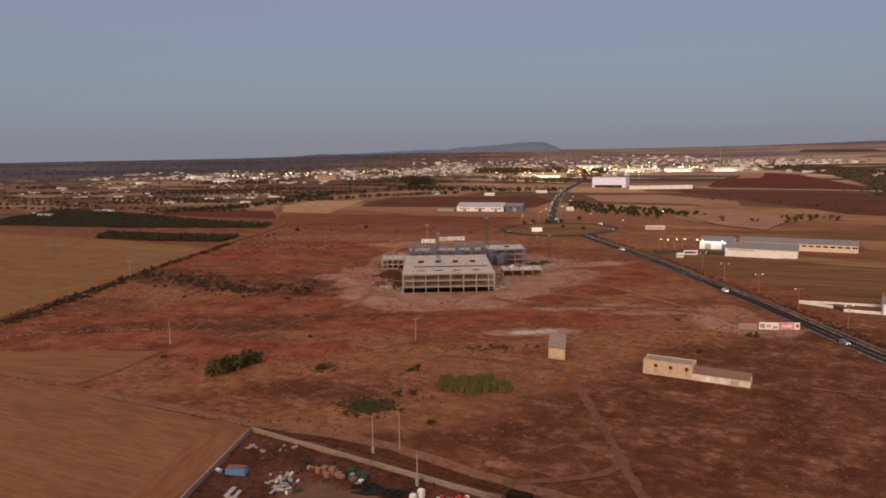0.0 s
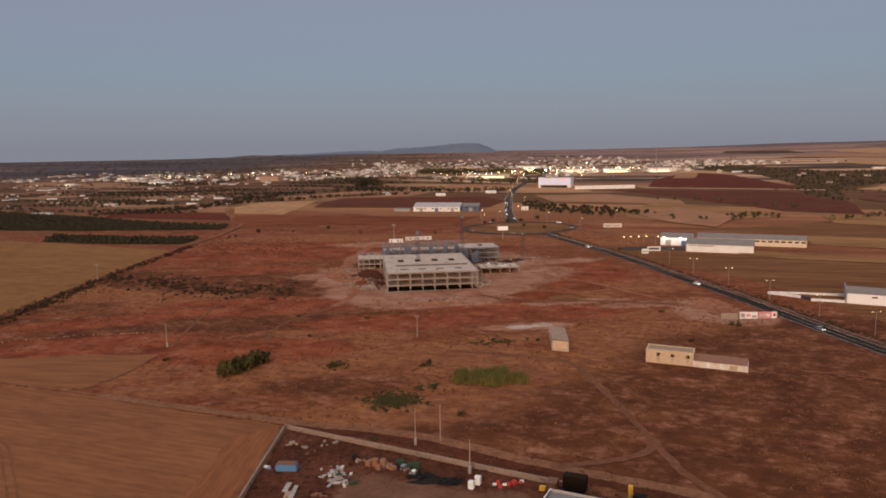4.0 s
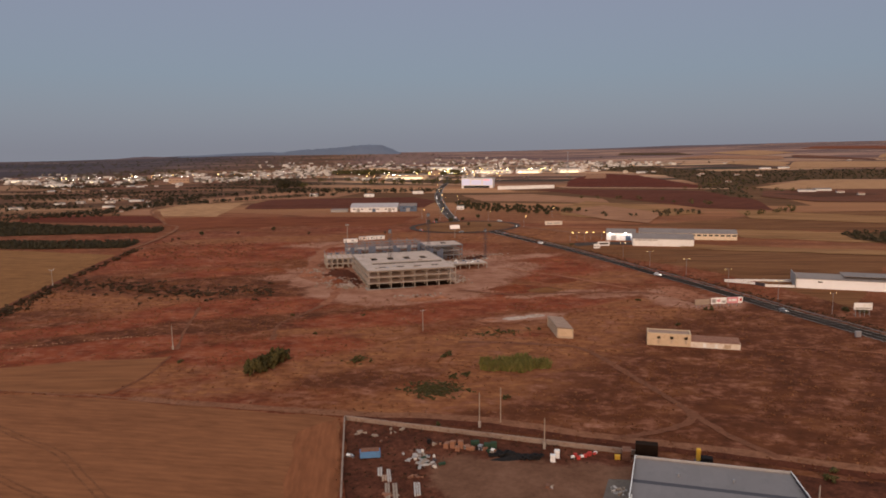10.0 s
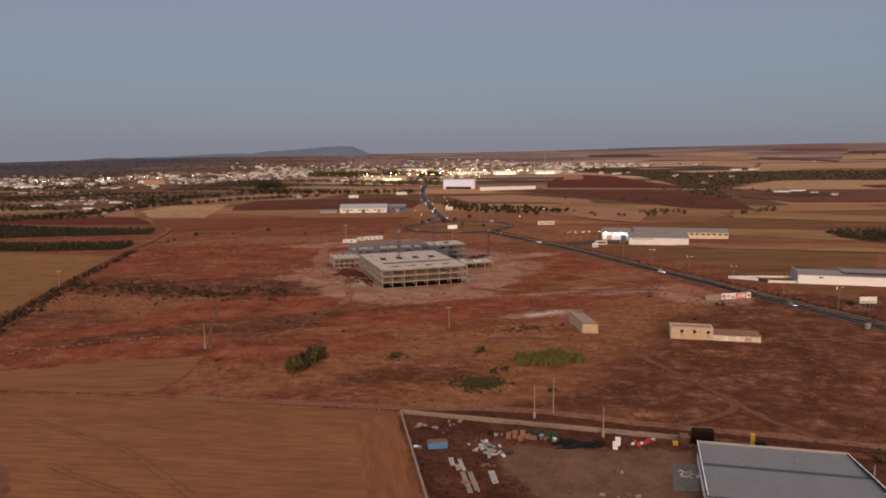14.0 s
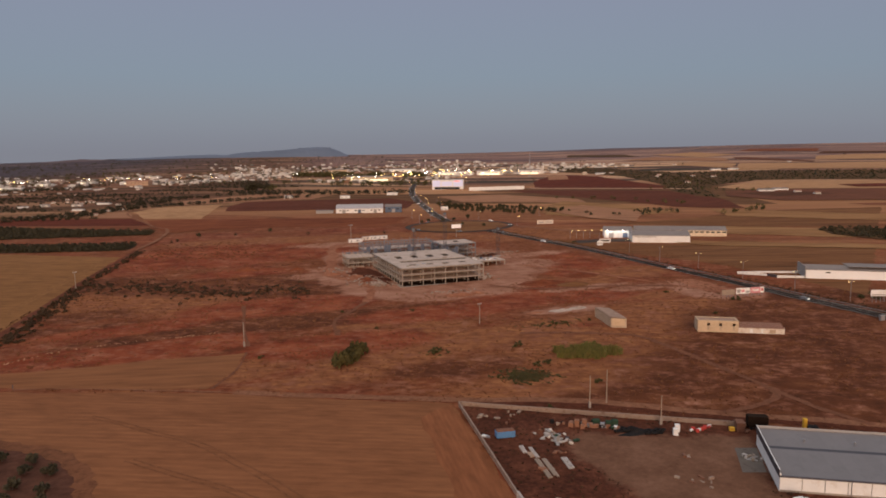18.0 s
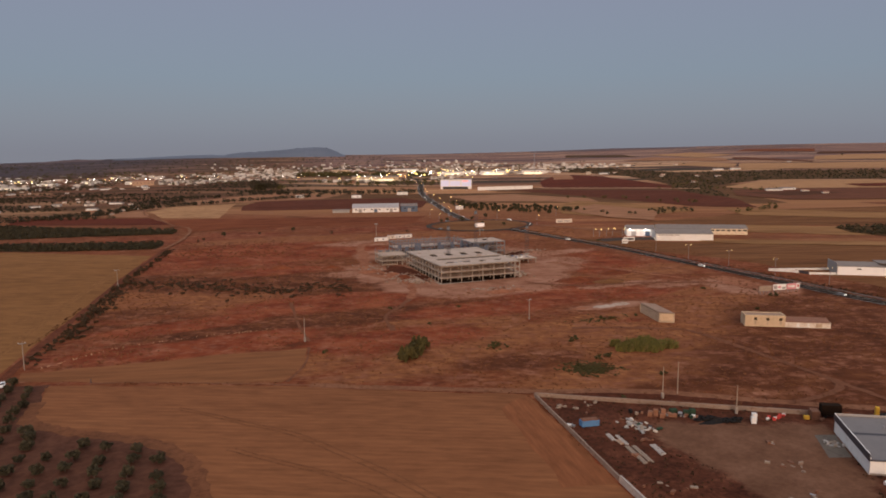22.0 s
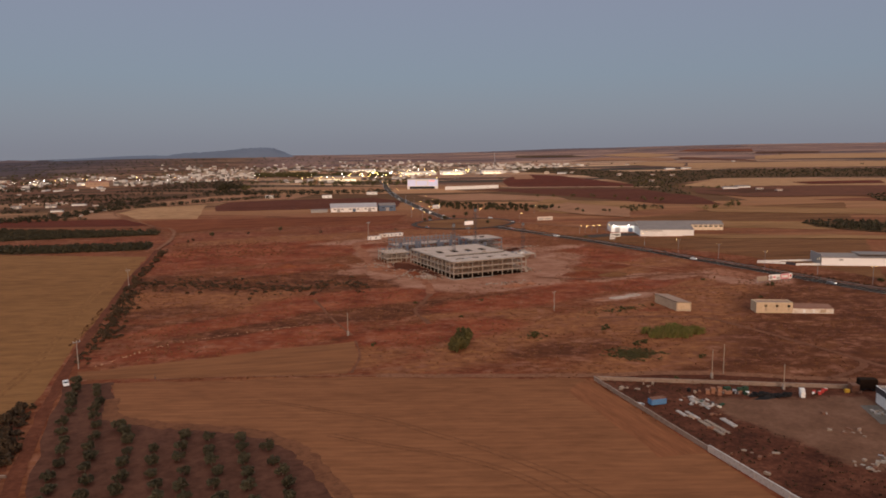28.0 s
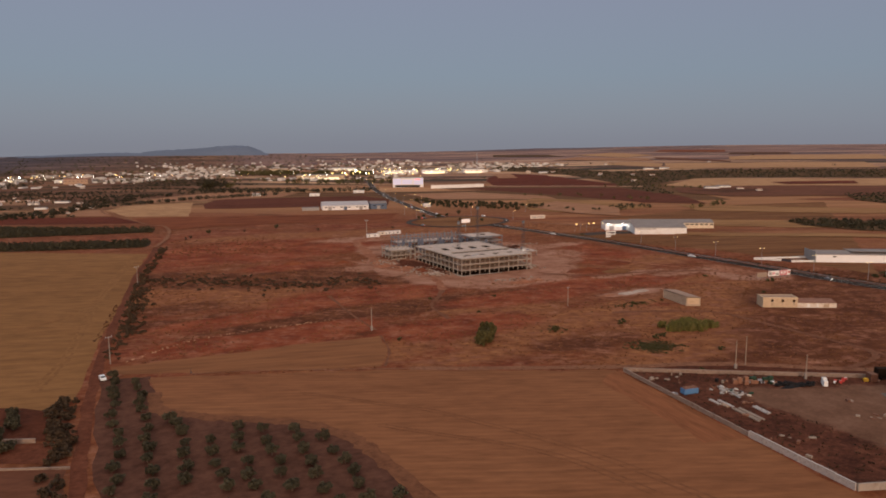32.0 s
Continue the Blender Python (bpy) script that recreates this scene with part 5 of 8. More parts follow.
for i, ww in enumerate((1.2, 1.5, 1.0, 1.4, 1.1, 1.4, 0.9, 1.3, 1.4)):
    part("lettering_bar", boxm(2 + i * 1.75, -0.05, 4.0, 2 + i * 1.75 + ww, -0.01, 4.9), M_GREYWALL, front_shed, "faded grey lettering bar")
lit_shed = shed("lit_shed", spot(149.5, 406), sa, 22, 18, 5.8, 8.2, M_WHITE, M_FIBRE, "white shed with floodlit front and grey roof", "shed", "long sheds by the road", 0, 2)
part("floodlight", boxm(2, -1.2, 5.6, 3, -0.8, 6.0), M_COOL, lit_shed, "bright floodlight")
part("floodlight", boxm(14, -1.2, 5.6, 15, -0.8, 6.0), M_COOL, lit_shed, "bright floodlight")
for x in (4.0, 11.0, 18.0):
    wash = new("shed_floodlight", bpy.data.lights.new("shed_floodlight", "AREA"))
    wash.data.energy, wash.data.size, wash.data.color = 110, 0.6, (0.9, 0.96, 1.0)
    wash.matrix_world = lit_shed.matrix_world @ look((x, -2.6, 5.6), (x, 0.0, 2.6))
shed("long_shed", spot(172, 404), sa, 72, 17, 5.0, 7.4, M_SHEDWALL, M_FIBRE, "long cream shed with a row of high dark windows", "shed", "long sheds by the road", 17, 0, win_z=3.6, win_w=2.9)
# large white shed by the road and its walled forecourt
e_shed = shed("white_shed", spot(156.5, 244.5), -33.0, 70, 17, 5.0, 6.6, M_BRIGHTWHITE, M_FIBRE, "long white shed with pale metal roof by the road", "shed", "", 0, 0)
part("gable_screen", boxm(-0.5, -0.6, 0, -0.2, 17.6, 6.9), M_GREYWALL, e_shed, "dark gable screen wall")
part("vent", boxm(10, -0.12, 3.4, 12.2, -0.01, 4.0), M_DARK, e_shed, "dark vent grille")
part("roof_extension", boxm(22, 2, 6.7, 69, 15, 6.95), M_FIBRE, e_shed)


def run_wall(name, a, b, hgt, thick, material, label, panel=4.0, group="", cap=None):
    """A free-standing wall between two plan places, built of panels, each with a coping."""
    pa, pb = spot(*a), spot(*b)
    d = pb - pa
    L = Vector((d.x, d.y)).length
    turn = math.degrees(math.atan2(d.y, d.x))
    s = thing(name, pa, turn, label, "wall", group)
    k = max(1, round(L / panel))
    w = L / k
    p0 = c0 = q0 = None
    for i in range(k):
        dz = d.z * i / k
        m = Matrix.Translation((i * w, 0, dz + RND.uniform(-0.04, 0.04)))
        if p0 is None:
            p0 = part("wall_panel", boxm(0.02, -thick / 2, -0.4, w - 0.02, thick / 2, hgt), material, s)
            p0.matrix_local = m
            c0 = part("coping", boxm(0, -thick / 2 - 0.06, hgt + 0.004, w, thick / 2 + 0.06, hgt + 0.1), cap or material, s)
            c0.matrix_local = m
            q0 = part("pier", boxm(-0.18, -thick / 2 - 0.1, -0.4, 0.18, thick / 2 + 0.1, hgt - 0.02), material, s)
            q0.matrix_local = m
        else:
            for o, nm in ((p0, "wall_panel"), (c0, "coping"), (q0, "pier")):
                again(o, nm, s, m)
    return s


FW = "walls of the shed forecourt"
run_wall("boundary_wall", (138.5, 268), (164, 254.5), 1.3, 0.3, M_WHITE, "low white wall of a walled forecourt", 5, FW)
run_wall("boundary_wall", (138.5, 267.5), (145.5, 256.5), 1.3, 0.3, M_WHITE, "low white wall of a walled forecourt", 5, FW)
run_wall("boundary_wall", (146.5, 251), (156.3, 244.9), 1.3, 0.3, M_WHITE, "low white wall of a walled forecourt", 5, FW)
run_wall("entrance_gate", (145.5, 256), (146.4, 251.4), 1.5, 0.15, M_DARKSTEEL, "dark sliding gate of the forecourt", 2.4)

# near warehouse with its long metal roof
wh = thing("warehouse", spot(6.6, 113.0), -29.7, "low warehouse with pale metal roof and white panel walls", "warehouse")
L, D = 36.0, 26.0

part("rear_wall", boxm(0, -0.3, -0.3, L, 0, 5.2), M_GREYWALL, wh)
for x in (0, L - 0.3):
    part("side_wall", boxm(x, -D, -0.3, x + 0.3, -0.3, 4.2), M_WHITE, wh)
p0 = None
for i in range(8):
    m = Matrix.Translation((i * 4.5, 0, 0))
    if p0 is None:
        p0 = part("front_panel", boxm(0.05, -D - 0.25, 0, 4.42, -D - 0.02, 3.5), M_WHITE, wh)
        p0.matrix_local = m
    else:
        again(p0, "front_panel", wh, m)
for i in (3, 6):
    part("downpipe", tubem((i * 4.5 + 0.6, -D - 0.32, 0), (i * 4.5 + 0.6, -D - 0.32, 3.6), 0.08, 0.08), M_DARKSTEEL, wh)
part("base_strip", boxm(0, -D - 0.3, -0.2, L, -D - 0.26, 0.5), M_CONC, wh, "grey concrete plinth")
part("eave_gutter", boxm(-0.1, -D - 0.5, 3.55, L + 0.1, -D - 0.1, 3.85), M_DARKSTEEL, wh)
for y0, y1, z0, z1, mt in ((-D - 0.1, -D * 0.48, 3.8, 4.45, M_METALROOF), (-D * 0.48, -D * 0.40, 4.45, 4.2, M_DARKROOF), (-D * 0.40, -0.9, 4.2, 4.75, M_METALROOF)):
    n = 12 if mt is M_METALROOF else 1
    r0 = None
    for i in range(n):
        bm = bmesh.new()
        w = L / n
        v = [bm.verts.new(p) for p in ((0.0, y0, z0), (w, y0, z0), (w, y1, z1), (0.0, y1, z1))]
        v2 = [bm.verts.new((q.co.x, q.co.y, q.co.z - 0.12)) for q in v]
        bm.faces.new(v)
        bm.faces.new(v2[::-1])
        for a in range(4):
            bm.faces.new((v[a], v2[a], v2[(a + 1) % 4], v[(a + 1) % 4]))
        m = Matrix.Translation((i * w, 0, 0))
        if r0 is None:
            r0 = part("roof_sheet" if n > 1 else "roof_gutter", bm, mt, wh)
            r0.matrix_local = m
        else:
            bm.free()
            again(r0, "roof_sheet", wh, m)
part("parapet_strip", boxm(-0.1, -0.95, 4.6, L + 0.1, -0.32, 4.78), M_FIBRE, wh)
part("parapet_cap", boxm(-0.15, -0.3, 5.2, L + 0.15, 0.02, 5.27), M_PALEBEAM, wh)
part("verge", boxm(-0.2, -D - 0.3, 3.4, -0.02, 0.1, 5.25), M_DARKSTEEL, wh, "dark verge fascia over a white wall")
part("verge_cap", boxm(-0.22, -D - 0.32, 5.252, 0.0, 0.1, 5.32), M_WHITE, wh)
for x in (10, 22):
    part("roof_vent", tubem((x, -7, 4.4), (x, -7, 5.1), 0.25, 0.25), M_STEEL, wh)
part("inner_floor", boxm(0.35, -D + 0.05, -0.25, L - 0.35, -0.35, 0.05), M_CONC, wh)
part("verge", boxm(L + 0.02, -D - 0.3, 3.4, L + 0.2, 0.1, 5.2), M_DARKSTEEL, wh, "dark verge fascia over a white wall")
part("verge_cap", boxm(L, -D - 0.32, 5.202, L + 0.22, 0.1, 5.27), M_WHITE, wh)
# the plan is widened towards the front to fit the roof edges in the camera's view
for ob in wh.children:
    me = ob.data.copy()
    for vt in me.vertices:
        q = ob.matrix_basis @ vt.co
        u = -q.y / D
        vt.co = (q.x * (33.7 + 4.4 * u) / L - 1.2 * u, q.y, q.z)
    ob.data = me
    ob.matrix_basis = Matrix.Identity(4)

# ruined farm buildings in the scrub
ruin = thing("ruined_farmhouse", spot(56.9, 195.2), -29.0, "roofless cream farmhouse ruin with three dark window openings", "ruin")
RW, RH = 16.4, 5.0
xs2, wz = [0, 3.7, 4.9, 8.6, 9.8, 13.9, 15.1, RW], [0, 2.7, 3.9, RH]
bm = grid_slab(xs2, wz, {(1, 1), (3, 1), (5, 1)}, 0, 0.5)
bmesh.ops.rotate(bm, verts=bm.verts[:], cent=(0, 0, 0), matrix=Matrix.Rotation(radians(90), 3, "X"))
bmesh.ops.translate(bm, verts=bm.verts[:], vec=(0, 0.5, 0))
part("front_wall", bm, M_CREAM, ruin)
for x0, y0, x1, y1, hh, lb in ((0, 0.5, 0.5, 7.5, 4.92, ""), (RW - 0.5, 0.5, RW, 7.5, 4.95, ""), (0.5, 7.0, RW - 0.5, 7.5, 4.85, "")):
    part("side_wall", boxm(x0, y0, 0, x1, y1, hh), M_CREAM, ruin)
for x in (3.9, 8.8, 14.1):
    part("rain_streak", boxm(x, -0.02, 0.9, x + 0.8, 0.0, 2.6), M_STONE, ruin, "weathered streak below a window opening")
part("inner_ceiling", boxm(0.5, 0.5, 4.36, RW - 0.5, 7.0, 4.6), M_HUTROOF, ruin)
part("inner_floor", boxm(0.5, 0.5, -0.2, RW - 0.5, 7.0, 0.15), M_DARK, ruin)
annex = thing("ruined_annex", spot(68.8, 188.6), -30.0, "low limewashed farm annex with flaking walls and clay roof", "ruin")
part("front_wall", boxm(0, 0, -0.2, 18, 0.45, 2.3), M_LIME, annex)
part("end_wall", boxm(17.55, 0.45, -0.2, 18, 5.6, 2.6), M_LIME, annex)
part("end_wall", boxm(0, 0.45, -0.2, 0.45, 5.6, 2.6), M_LIME, annex)
part("rear_wall", boxm(0.45, 5.2, -0.2, 17.55, 5.6, 3.2), M_STONE, annex)
bm = bmesh.new()
for k in range(24):
    x0 = 0.05 + k * 0.745
    v = [bm.verts.new(p) for p in ((x0, -0.25, 2.32), (x0 + 0.7, -0.25, 2.32), (x0 + 0.7, 5.8, 3.3), (x0, 5.8, 3.3), (x0 + 0.1, -0.25, 2.5), (x0 + 0.6, -0.25, 2.5), (x0 + 0.6, 5.8, 3.48), (x0 + 0.1, 5.8, 3.48))]
    for f in ((4, 5, 6, 7), (0, 1, 5, 4), (1, 2, 6, 5), (2, 3, 7, 6), (3, 0, 4, 7), (3, 2, 1, 0)):
        bm.faces.new([v[i] for i in f])
part("tile_roof", bm, M_TILE, annex)
for x, w in ((4.5, 1.2), (8.8, 1.0), (12.2, 2.4)):
    part("plaster_patch", boxm(x, -0.03, 0.2, x + w, 0.02, 1.9), M_STONE if w > 2 else M_WHITE, annex, "patch of flaked plaster")

hut = thing("stone_hut", spot(31.9, 211.2), -11.0, "windowless rendered stone hut with grey lean-to roof", "hut")
ring_h = [(0, 0), (6.2, -2.3), (6.2, 17.6), (0, 19.9)]
bm = bmesh.new()
for (x0, y0), (x1, y1) in zip(ring_h, ring_h[1:] + ring_h[:1]):
    n = Vector((x1 - x0, y1 - y0)).normalized()
    q = Vector((-n.y, n.x)) * 0.45
    prism(bm, [(x0, y0), (x1, y1), (x1 + q.x, y1 + q.y), (x0 + q.x, y0 + q.y)], -0.3, 4.1)
part("wall", bm, M_STONE, hut)
bm = bmesh.new()
v = [bm.verts.new((x * 1.04 - 0.12, y * 1.02 - 0.15, 4.12 + (0.35 if x < 1 else 0.0))) for x, y in ring_h]
v2 = [bm.verts.new((q.co.x, q.co.y, q.co.z + 0.16)) for q in v]
bm.faces.new(v2)
bm.faces.new(v[::-1])
for a in range(4):
    bm.faces.new((v[a], v[(a + 1) % 4], v2[(a + 1) % 4], v2[a]))
part("roof", bm, M_HUTROOF, hut)
bm = bmesh.new()
prism(bm, [(0.4, -0.2), (5.8, -2.2), (5.82, -2.14), (0.42, -0.14)], 1.0, 3.9)
part("render_coat", bm, M_CREAM, hut, "patch of cream render")


# billboards
def billboard(gx, gy, turn, w, hgt, clear, faces, label, legs=4, plain=None):
    b = thing("billboard", spot(gx, gy), turn, label, "billboard", "billboards by the road")
    pan = part("panel", boxm(0, -0.08, clear, w, 0.08, clear + hgt, 0.02), plain or M_WHITE, b)
    for x0, z0, x1, z1, mt in faces:
        part("printed_area", boxm(x0 * w, -0.1, clear + z0 * hgt, x1 * w, -0.083, clear + z1 * hgt), mt, pan)
    for i in range(legs):
        x = (i + 0.5) * w / legs
        part("leg", boxm(x - 0.08, 0.1, -0.3, x + 0.08, 0.26, clear + hgt * 0.9), M_STEEL, b)
        part("brace", tubem((x, 0.3, clear + hgt * 0.6), (x, 2.0, 0), 0.05, 0.05, 5), M_STEEL, b)
    return b


billboard(100.8, 234.6, -5, 7.6, 2.7, 1.4, [], "weathered grey billboard back with vertical boards", plain=M_WOOD)
billboard(107.6, 233.8, -7, 7.8, 3.0, 1.5, [(0.05, 0.2, 0.3, 0.8, M_GREYWALL), (0.36, 0.3, 0.6, 0.7, M_PINKB), (0.68, 0.15, 0.95, 0.5, M_GREYWALL)], "white roadside billboard with faded printed areas")
billboard(114.4, 233.0, -7, 7.8, 3.0, 1.5, [(0.0, 0.0, 0.72, 1.0, M_PINKB), (0.08, 0.3, 0.6, 0.7, M_WHITE), (0.8, 0.3, 0.94, 0.75, M_RED)], "red and white roadside billboard on steel legs")
billboard(142.6, 199.4, -20, 7.6, 3.0, 3.2, [(0.05, 0.12, 0.95, 0.3, M_GREYWALL)], "white billboard raised on steel legs beyond the road")
for (gx, gy, ww, hh, cc) in ((126.5, 377, 4.5, 3.2, 0.6), (133, 385, 9, 3, 0.6), (143, 494, 16, 3.6, 0.3)):
    billboard(gx, gy, -10, ww, hh, cc, [(0.1, 0.3, 0.9, 0.7, M_DARK)] if ww == 9 else [(0.1, 0.25, 0.4, 0.6, M_GREYWALL), (0.5, 0.3, 0.9, 0.6, M_GREYWALL)], "plain roadside sign board near the roundabout", plain=M_LIME if ww > 12 else None)
sign = thing("lit_sign", spot(60.6, 454), 0, "white illuminated sign box on a single mast", "sign")
part("mast", tubem((0, 0, -0.3), (0, 0, 7.6), 0.3, 0.22, 10), M_POLE, sign)
bx = part("sign_box", boxm(-4.2, -0.4, 7.6, 4.2, 0.4, 10.9, 0.1), M_WHITE, sign)
part("lit_face", boxm(-3.9, -0.44, 7.9, 3.9, -0.405, 10.6), M_SIGNFACE, bx, "softly glowing sign face")


# poles
def pole(gx, gy, hgt, label, arm=True, base=True, lean=0.0, group="power poles in the scrub", wood=False):
    p = thing("power_pole", spot(gx, gy), RND.uniform(-30, 30), label, "power pole", group)
    part("shaft", tubem((0, 0, -0.4), (lean, 0, hgt), 0.19, 0.12, 8), M_WOOD if wood else M_POLE, p)
    if base:
        part("footing", boxm(-0.35, -0.35, -0.2, 0.35, 0.35, 1.9, 0.04), M_POLE, p, "pale concrete footing")
    if arm:
        a = part("crossarm", boxm(-1.2, -0.09, hgt - 0.5, 1.2, 0.09, hgt - 0.3), M_STEEL, p)
        for x in (-1.1, 0, 1.1):
            part("insulator", tubem((x + lean, 0, hgt - 0.3), (x + lean, 0, hgt + 0.1), 0.09, 0.05, 6), M_WHITE, a)
    return p


pole(-10.3, 233.4, 9.4, "concrete power pole with steel crossarm in red scrub", base=False)
pole(-94.9, 233.6, 9.8, "leaning pale concrete power pole at a field edge", arm=False)
pole(-16.2, 144.6, 10.2, "weathered pole in a pale concrete footing by the lane", arm=False, wood=True)
pole(-10.5, 146, 10.6, "slim weathered pole beside the lane", arm=False, base=False, wood=True)
pole(-6, 129.6, 8.5, "weathered pole in a pale concrete footing inside the wall", arm=False, wood=True)
pole(-178.6, 233, 10.2, "pale concrete power pole with crossarm beside the dirt track", base=False)
pole(-164.5, 360, 10.2, "pale concrete power pole beside the dirt track")
pole(30.5, 98.5, 3.2, "short pale post behind the warehouse", arm=False, base=False)
pole(35, 96, 3.0, "short pale post behind the warehouse", arm=False, base=False)


def street_lamp(gx, gy, hgt=9.0, warm=True, turn=0.0, double=True, label="", group="street lamps along the road", head=0.5, glow=None):
    s = thing("street_lamp", spot(gx, gy), turn, label or ("steel street lamp with two glowing amber heads" if double else "steel street lamp with a glowing head"), "street lamp", group)
    part("post", tubem((0, 0, -0.2), (0, 0, hgt), 0.12, 0.07, 6), M_STEEL, s)
    for sg in ((-1, 1) if double else (1,)):
        arm = part("arm", tubem((0, 0, hgt), (sg * 1.8, 0, hgt + 0.35), 0.06, 0.05, 5), M_STEEL, s)
        part("lamp_head", boxm(sg * 1.8 - head, -head * 0.6, hgt + 0.12, sg * 1.8 + head, head * 0.6, hgt + 0.36, 0.03), glow or (M_WARM if warm else M_COOL), arm, "glowing lamp head")
    return s


for gx, gy in ((127.9, 315.1), (131.6, 288.2), (134.0, 259.5), (138.7, 205.1), (129.4, 346.2), (136.5, 231)):
    street_lamp(gx, gy, 9.5, True, RND.uniform(-20, 20), True, "steel street lamp with two faintly glowing heads", head=0.17, glow=M_DIM)
for gx, gy in ((127.1, 412.1), (131.1, 411), (135.9, 410), (140.4, 409.4), (147.0, 407.5)):
    street_lamp(gx, gy, 6.0, True, 0, False, "short lamp post with a warm glowing head", "lamps before the sheds", 0.5)
site_mast = thing("floodlight_mast", spot(-11.5, 466), 0, "tall pale floodlight mast beside site cabins", "floodlight mast")
part("mast", tubem((0, 0, -0.3), (0, 0, 13.0), 0.28, 0.2, 8), M_POLE, site_mast)
part("crossbar", boxm(-1.6, -0.1, 12.4, 1.6, 0.1, 12.7), M_STEEL, site_mast)
for x in (-1.3, -0.4, 0.5, 1.3):
    part("floodlight", boxm(x - 0.25, -0.35, 12.7, x + 0.25, -0.05, 13.2), M_STEEL, site_mast)


def cabin(name, gx, gy, turn, w, d, hgt, material, label, group, category="cabin"):
    c = thing(name, spot(gx, gy), turn, label, category, group)
    part("body", boxm(0, 0, 0.15, w, d, hgt, 0.04), material, c)
    part("roof_rim", boxm(-0.05, -0.05, hgt + 0.004, w + 0.05, d + 0.05, hgt + 0.12), M_STEEL, c)
    part("door", boxm(w * 0.12, -0.05, 0.2, w * 0.12 + 0.9, 0.02, 2.2), M_GREYWALL, c)
    f = part("window", boxm(w * 0.55, -0.05, 1.1, w * 0.55 + 1.4, 0.02, 2.1), M_STEEL, c)
    part("pane", boxm(w * 0.55 + 0.1, -0.07, 1.2, w * 0.55 + 1.3, -0.053, 2.0), M_GLASSD, f)
    for x in (0.3, w - 0.3):
        part("skid", boxm(x - 0.15, 0.1, 0, x + 0.15, d - 0.1, 0.15), M_DARKSTEEL, c)
    return c


for gx, gy, w, mt in ((-15, 455, 11, M_WHITE), (-4, 463, 6, M_LIME), (1.5, 464, 6, M_WHITE), (7, 464, 8, M_WHITE)):
    cabin("site_cabin", gx, gy, 2, w, 2.5, 3.0, mt, "white prefabricated site cabin with flat roof", "cabins at the building site")

# mid-distance warehouse on the road to the town
mid = shed("roadside_warehouse", spot(12, 652), -14.0, 53, 34, 5.0, 8.6, M_WHITE, M_PALEROOF, "white warehouse with grey fibre-cement roof beside ploughed land", "warehouse", "", 6, 3)
shed("blue_workshop", spot(57, 642), -14.0, 19, 20, 6.5, 8.5, M_BLUE, M_FIBRE, "blue clad workshop beside a white warehouse", "workshop", "", 2, 1)
shed("lean_to_store", spot(-6, 657), -14.0, 19, 8, 2.8, 3.6, M_GREYWALL, M_FIBRE, "low grey lean-to store", "shed")
for gx, gy, w in ((48, 824, 14), (112, 638, 8), (-14, 852, 12), (112, 850, 16)):
    cabin("roadside_kiosk", gx, gy, -12, w, 5, 4.2, M_WHITE, "plain white roadside building", "small white roadside buildings", "small building")
store = shed("white_store", spot(196, 925), -22, 52, 40, 15.5, 16.6, M_WHITE, M_METALROOF, "large white retail building with glow panels and a lit sign", "store", "", 0, 0, True)
# glow panels added to give the store's wall its bright lilac-white tone
for x0, x1, z0, z1 in ((1, 14, 5.2, 14.6), (16, 33, 6.0, 13.2), (35.5, 51, 5.2, 15.2)):
    part("lit_band", boxm(x0, -0.4, z0, x1, -0.13, z1), M_STOREGLOW, store, "lilac-white glow panel laid over the shop front")
part("sign_bar", boxm(37, -0.6, 12.8, 46, -0.41, 14.6), M_REDLIT, store, "red glowing sign bar")
part("glazed_front", boxm(4, -0.2, 0.4, 46, -0.02, 4.2), M_GLASSD, store, "dark glazed entrance front")
for i in range(3):
    run_wall("perimeter_wall", (232 + i * 24.4, 875 - i * 6), (232 + (i + 1) * 24.2, 875 - (i + 1) * 6), 5.5, 0.4, M_WHITE, "long white perimeter wall", 12, "walls of the trading estate")

# ---- plants ----
def leaf_mesh(name, clumps, leaves, size, leaf, material, seed, low=0.15, trunk=None):
    """A crown of many small leaf blades in uneven clumps; size is (rx, ry, height)."""
    r = np.random.RandomState(seed)
    rx, ry, hz = size
    c = r.normal(size=(clumps, 3))
    c /= np.linalg.norm(c, axis=1)[:, None]
    c *= (r.uniform(0.25, 0.85, clumps) ** 0.6)[:, None]
    cen = np.c_[c[:, 0] * rx, c[:, 1] * ry, hz * (low + (1 - low) * (0.5 + 0.5 * c[:, 2]))]
    rad = r.uniform(0.22, 0.42, clumps) * min(rx, ry, hz)
    n = clumps * leaves
    d = r.normal(size=(n, 3))
    d /= np.linalg.norm(d, axis=1)[:, None]
    p = np.repeat(cen, leaves, 0) + d * (np.repeat(rad, leaves) * r.uniform(0.5, 1.1, n))[:, None]
    p[:, 2] = np.maximum(p[:, 2], 0.06 * hz)
    a, b = r.normal(size=(n, 3)), r.normal(size=(n, 3))
    a /= np.linalg.norm(a, axis=1)[:, None]
    b -= (a * b).sum(1)[:, None] * a
    b /= np.linalg.norm(b, axis=1)[:, None]
    s = leaf * r.uniform(0.6, 1.3, n)[:, None]
    v = np.concatenate([p - a * s - b * s * 0.5, p + a * s * 0.2 - b * s * 0.7, p + a * s + b * s * 0.3, p - a * s * 0.3 + b * s * 0.7], 1).reshape(-1, 3)
    me = bpy.data.meshes.new(name)
    me.from_pydata(v.tolist(), [], np.arange(4 * n).reshape(-1, 4).tolist())
    me.materials.append(material)
    return me


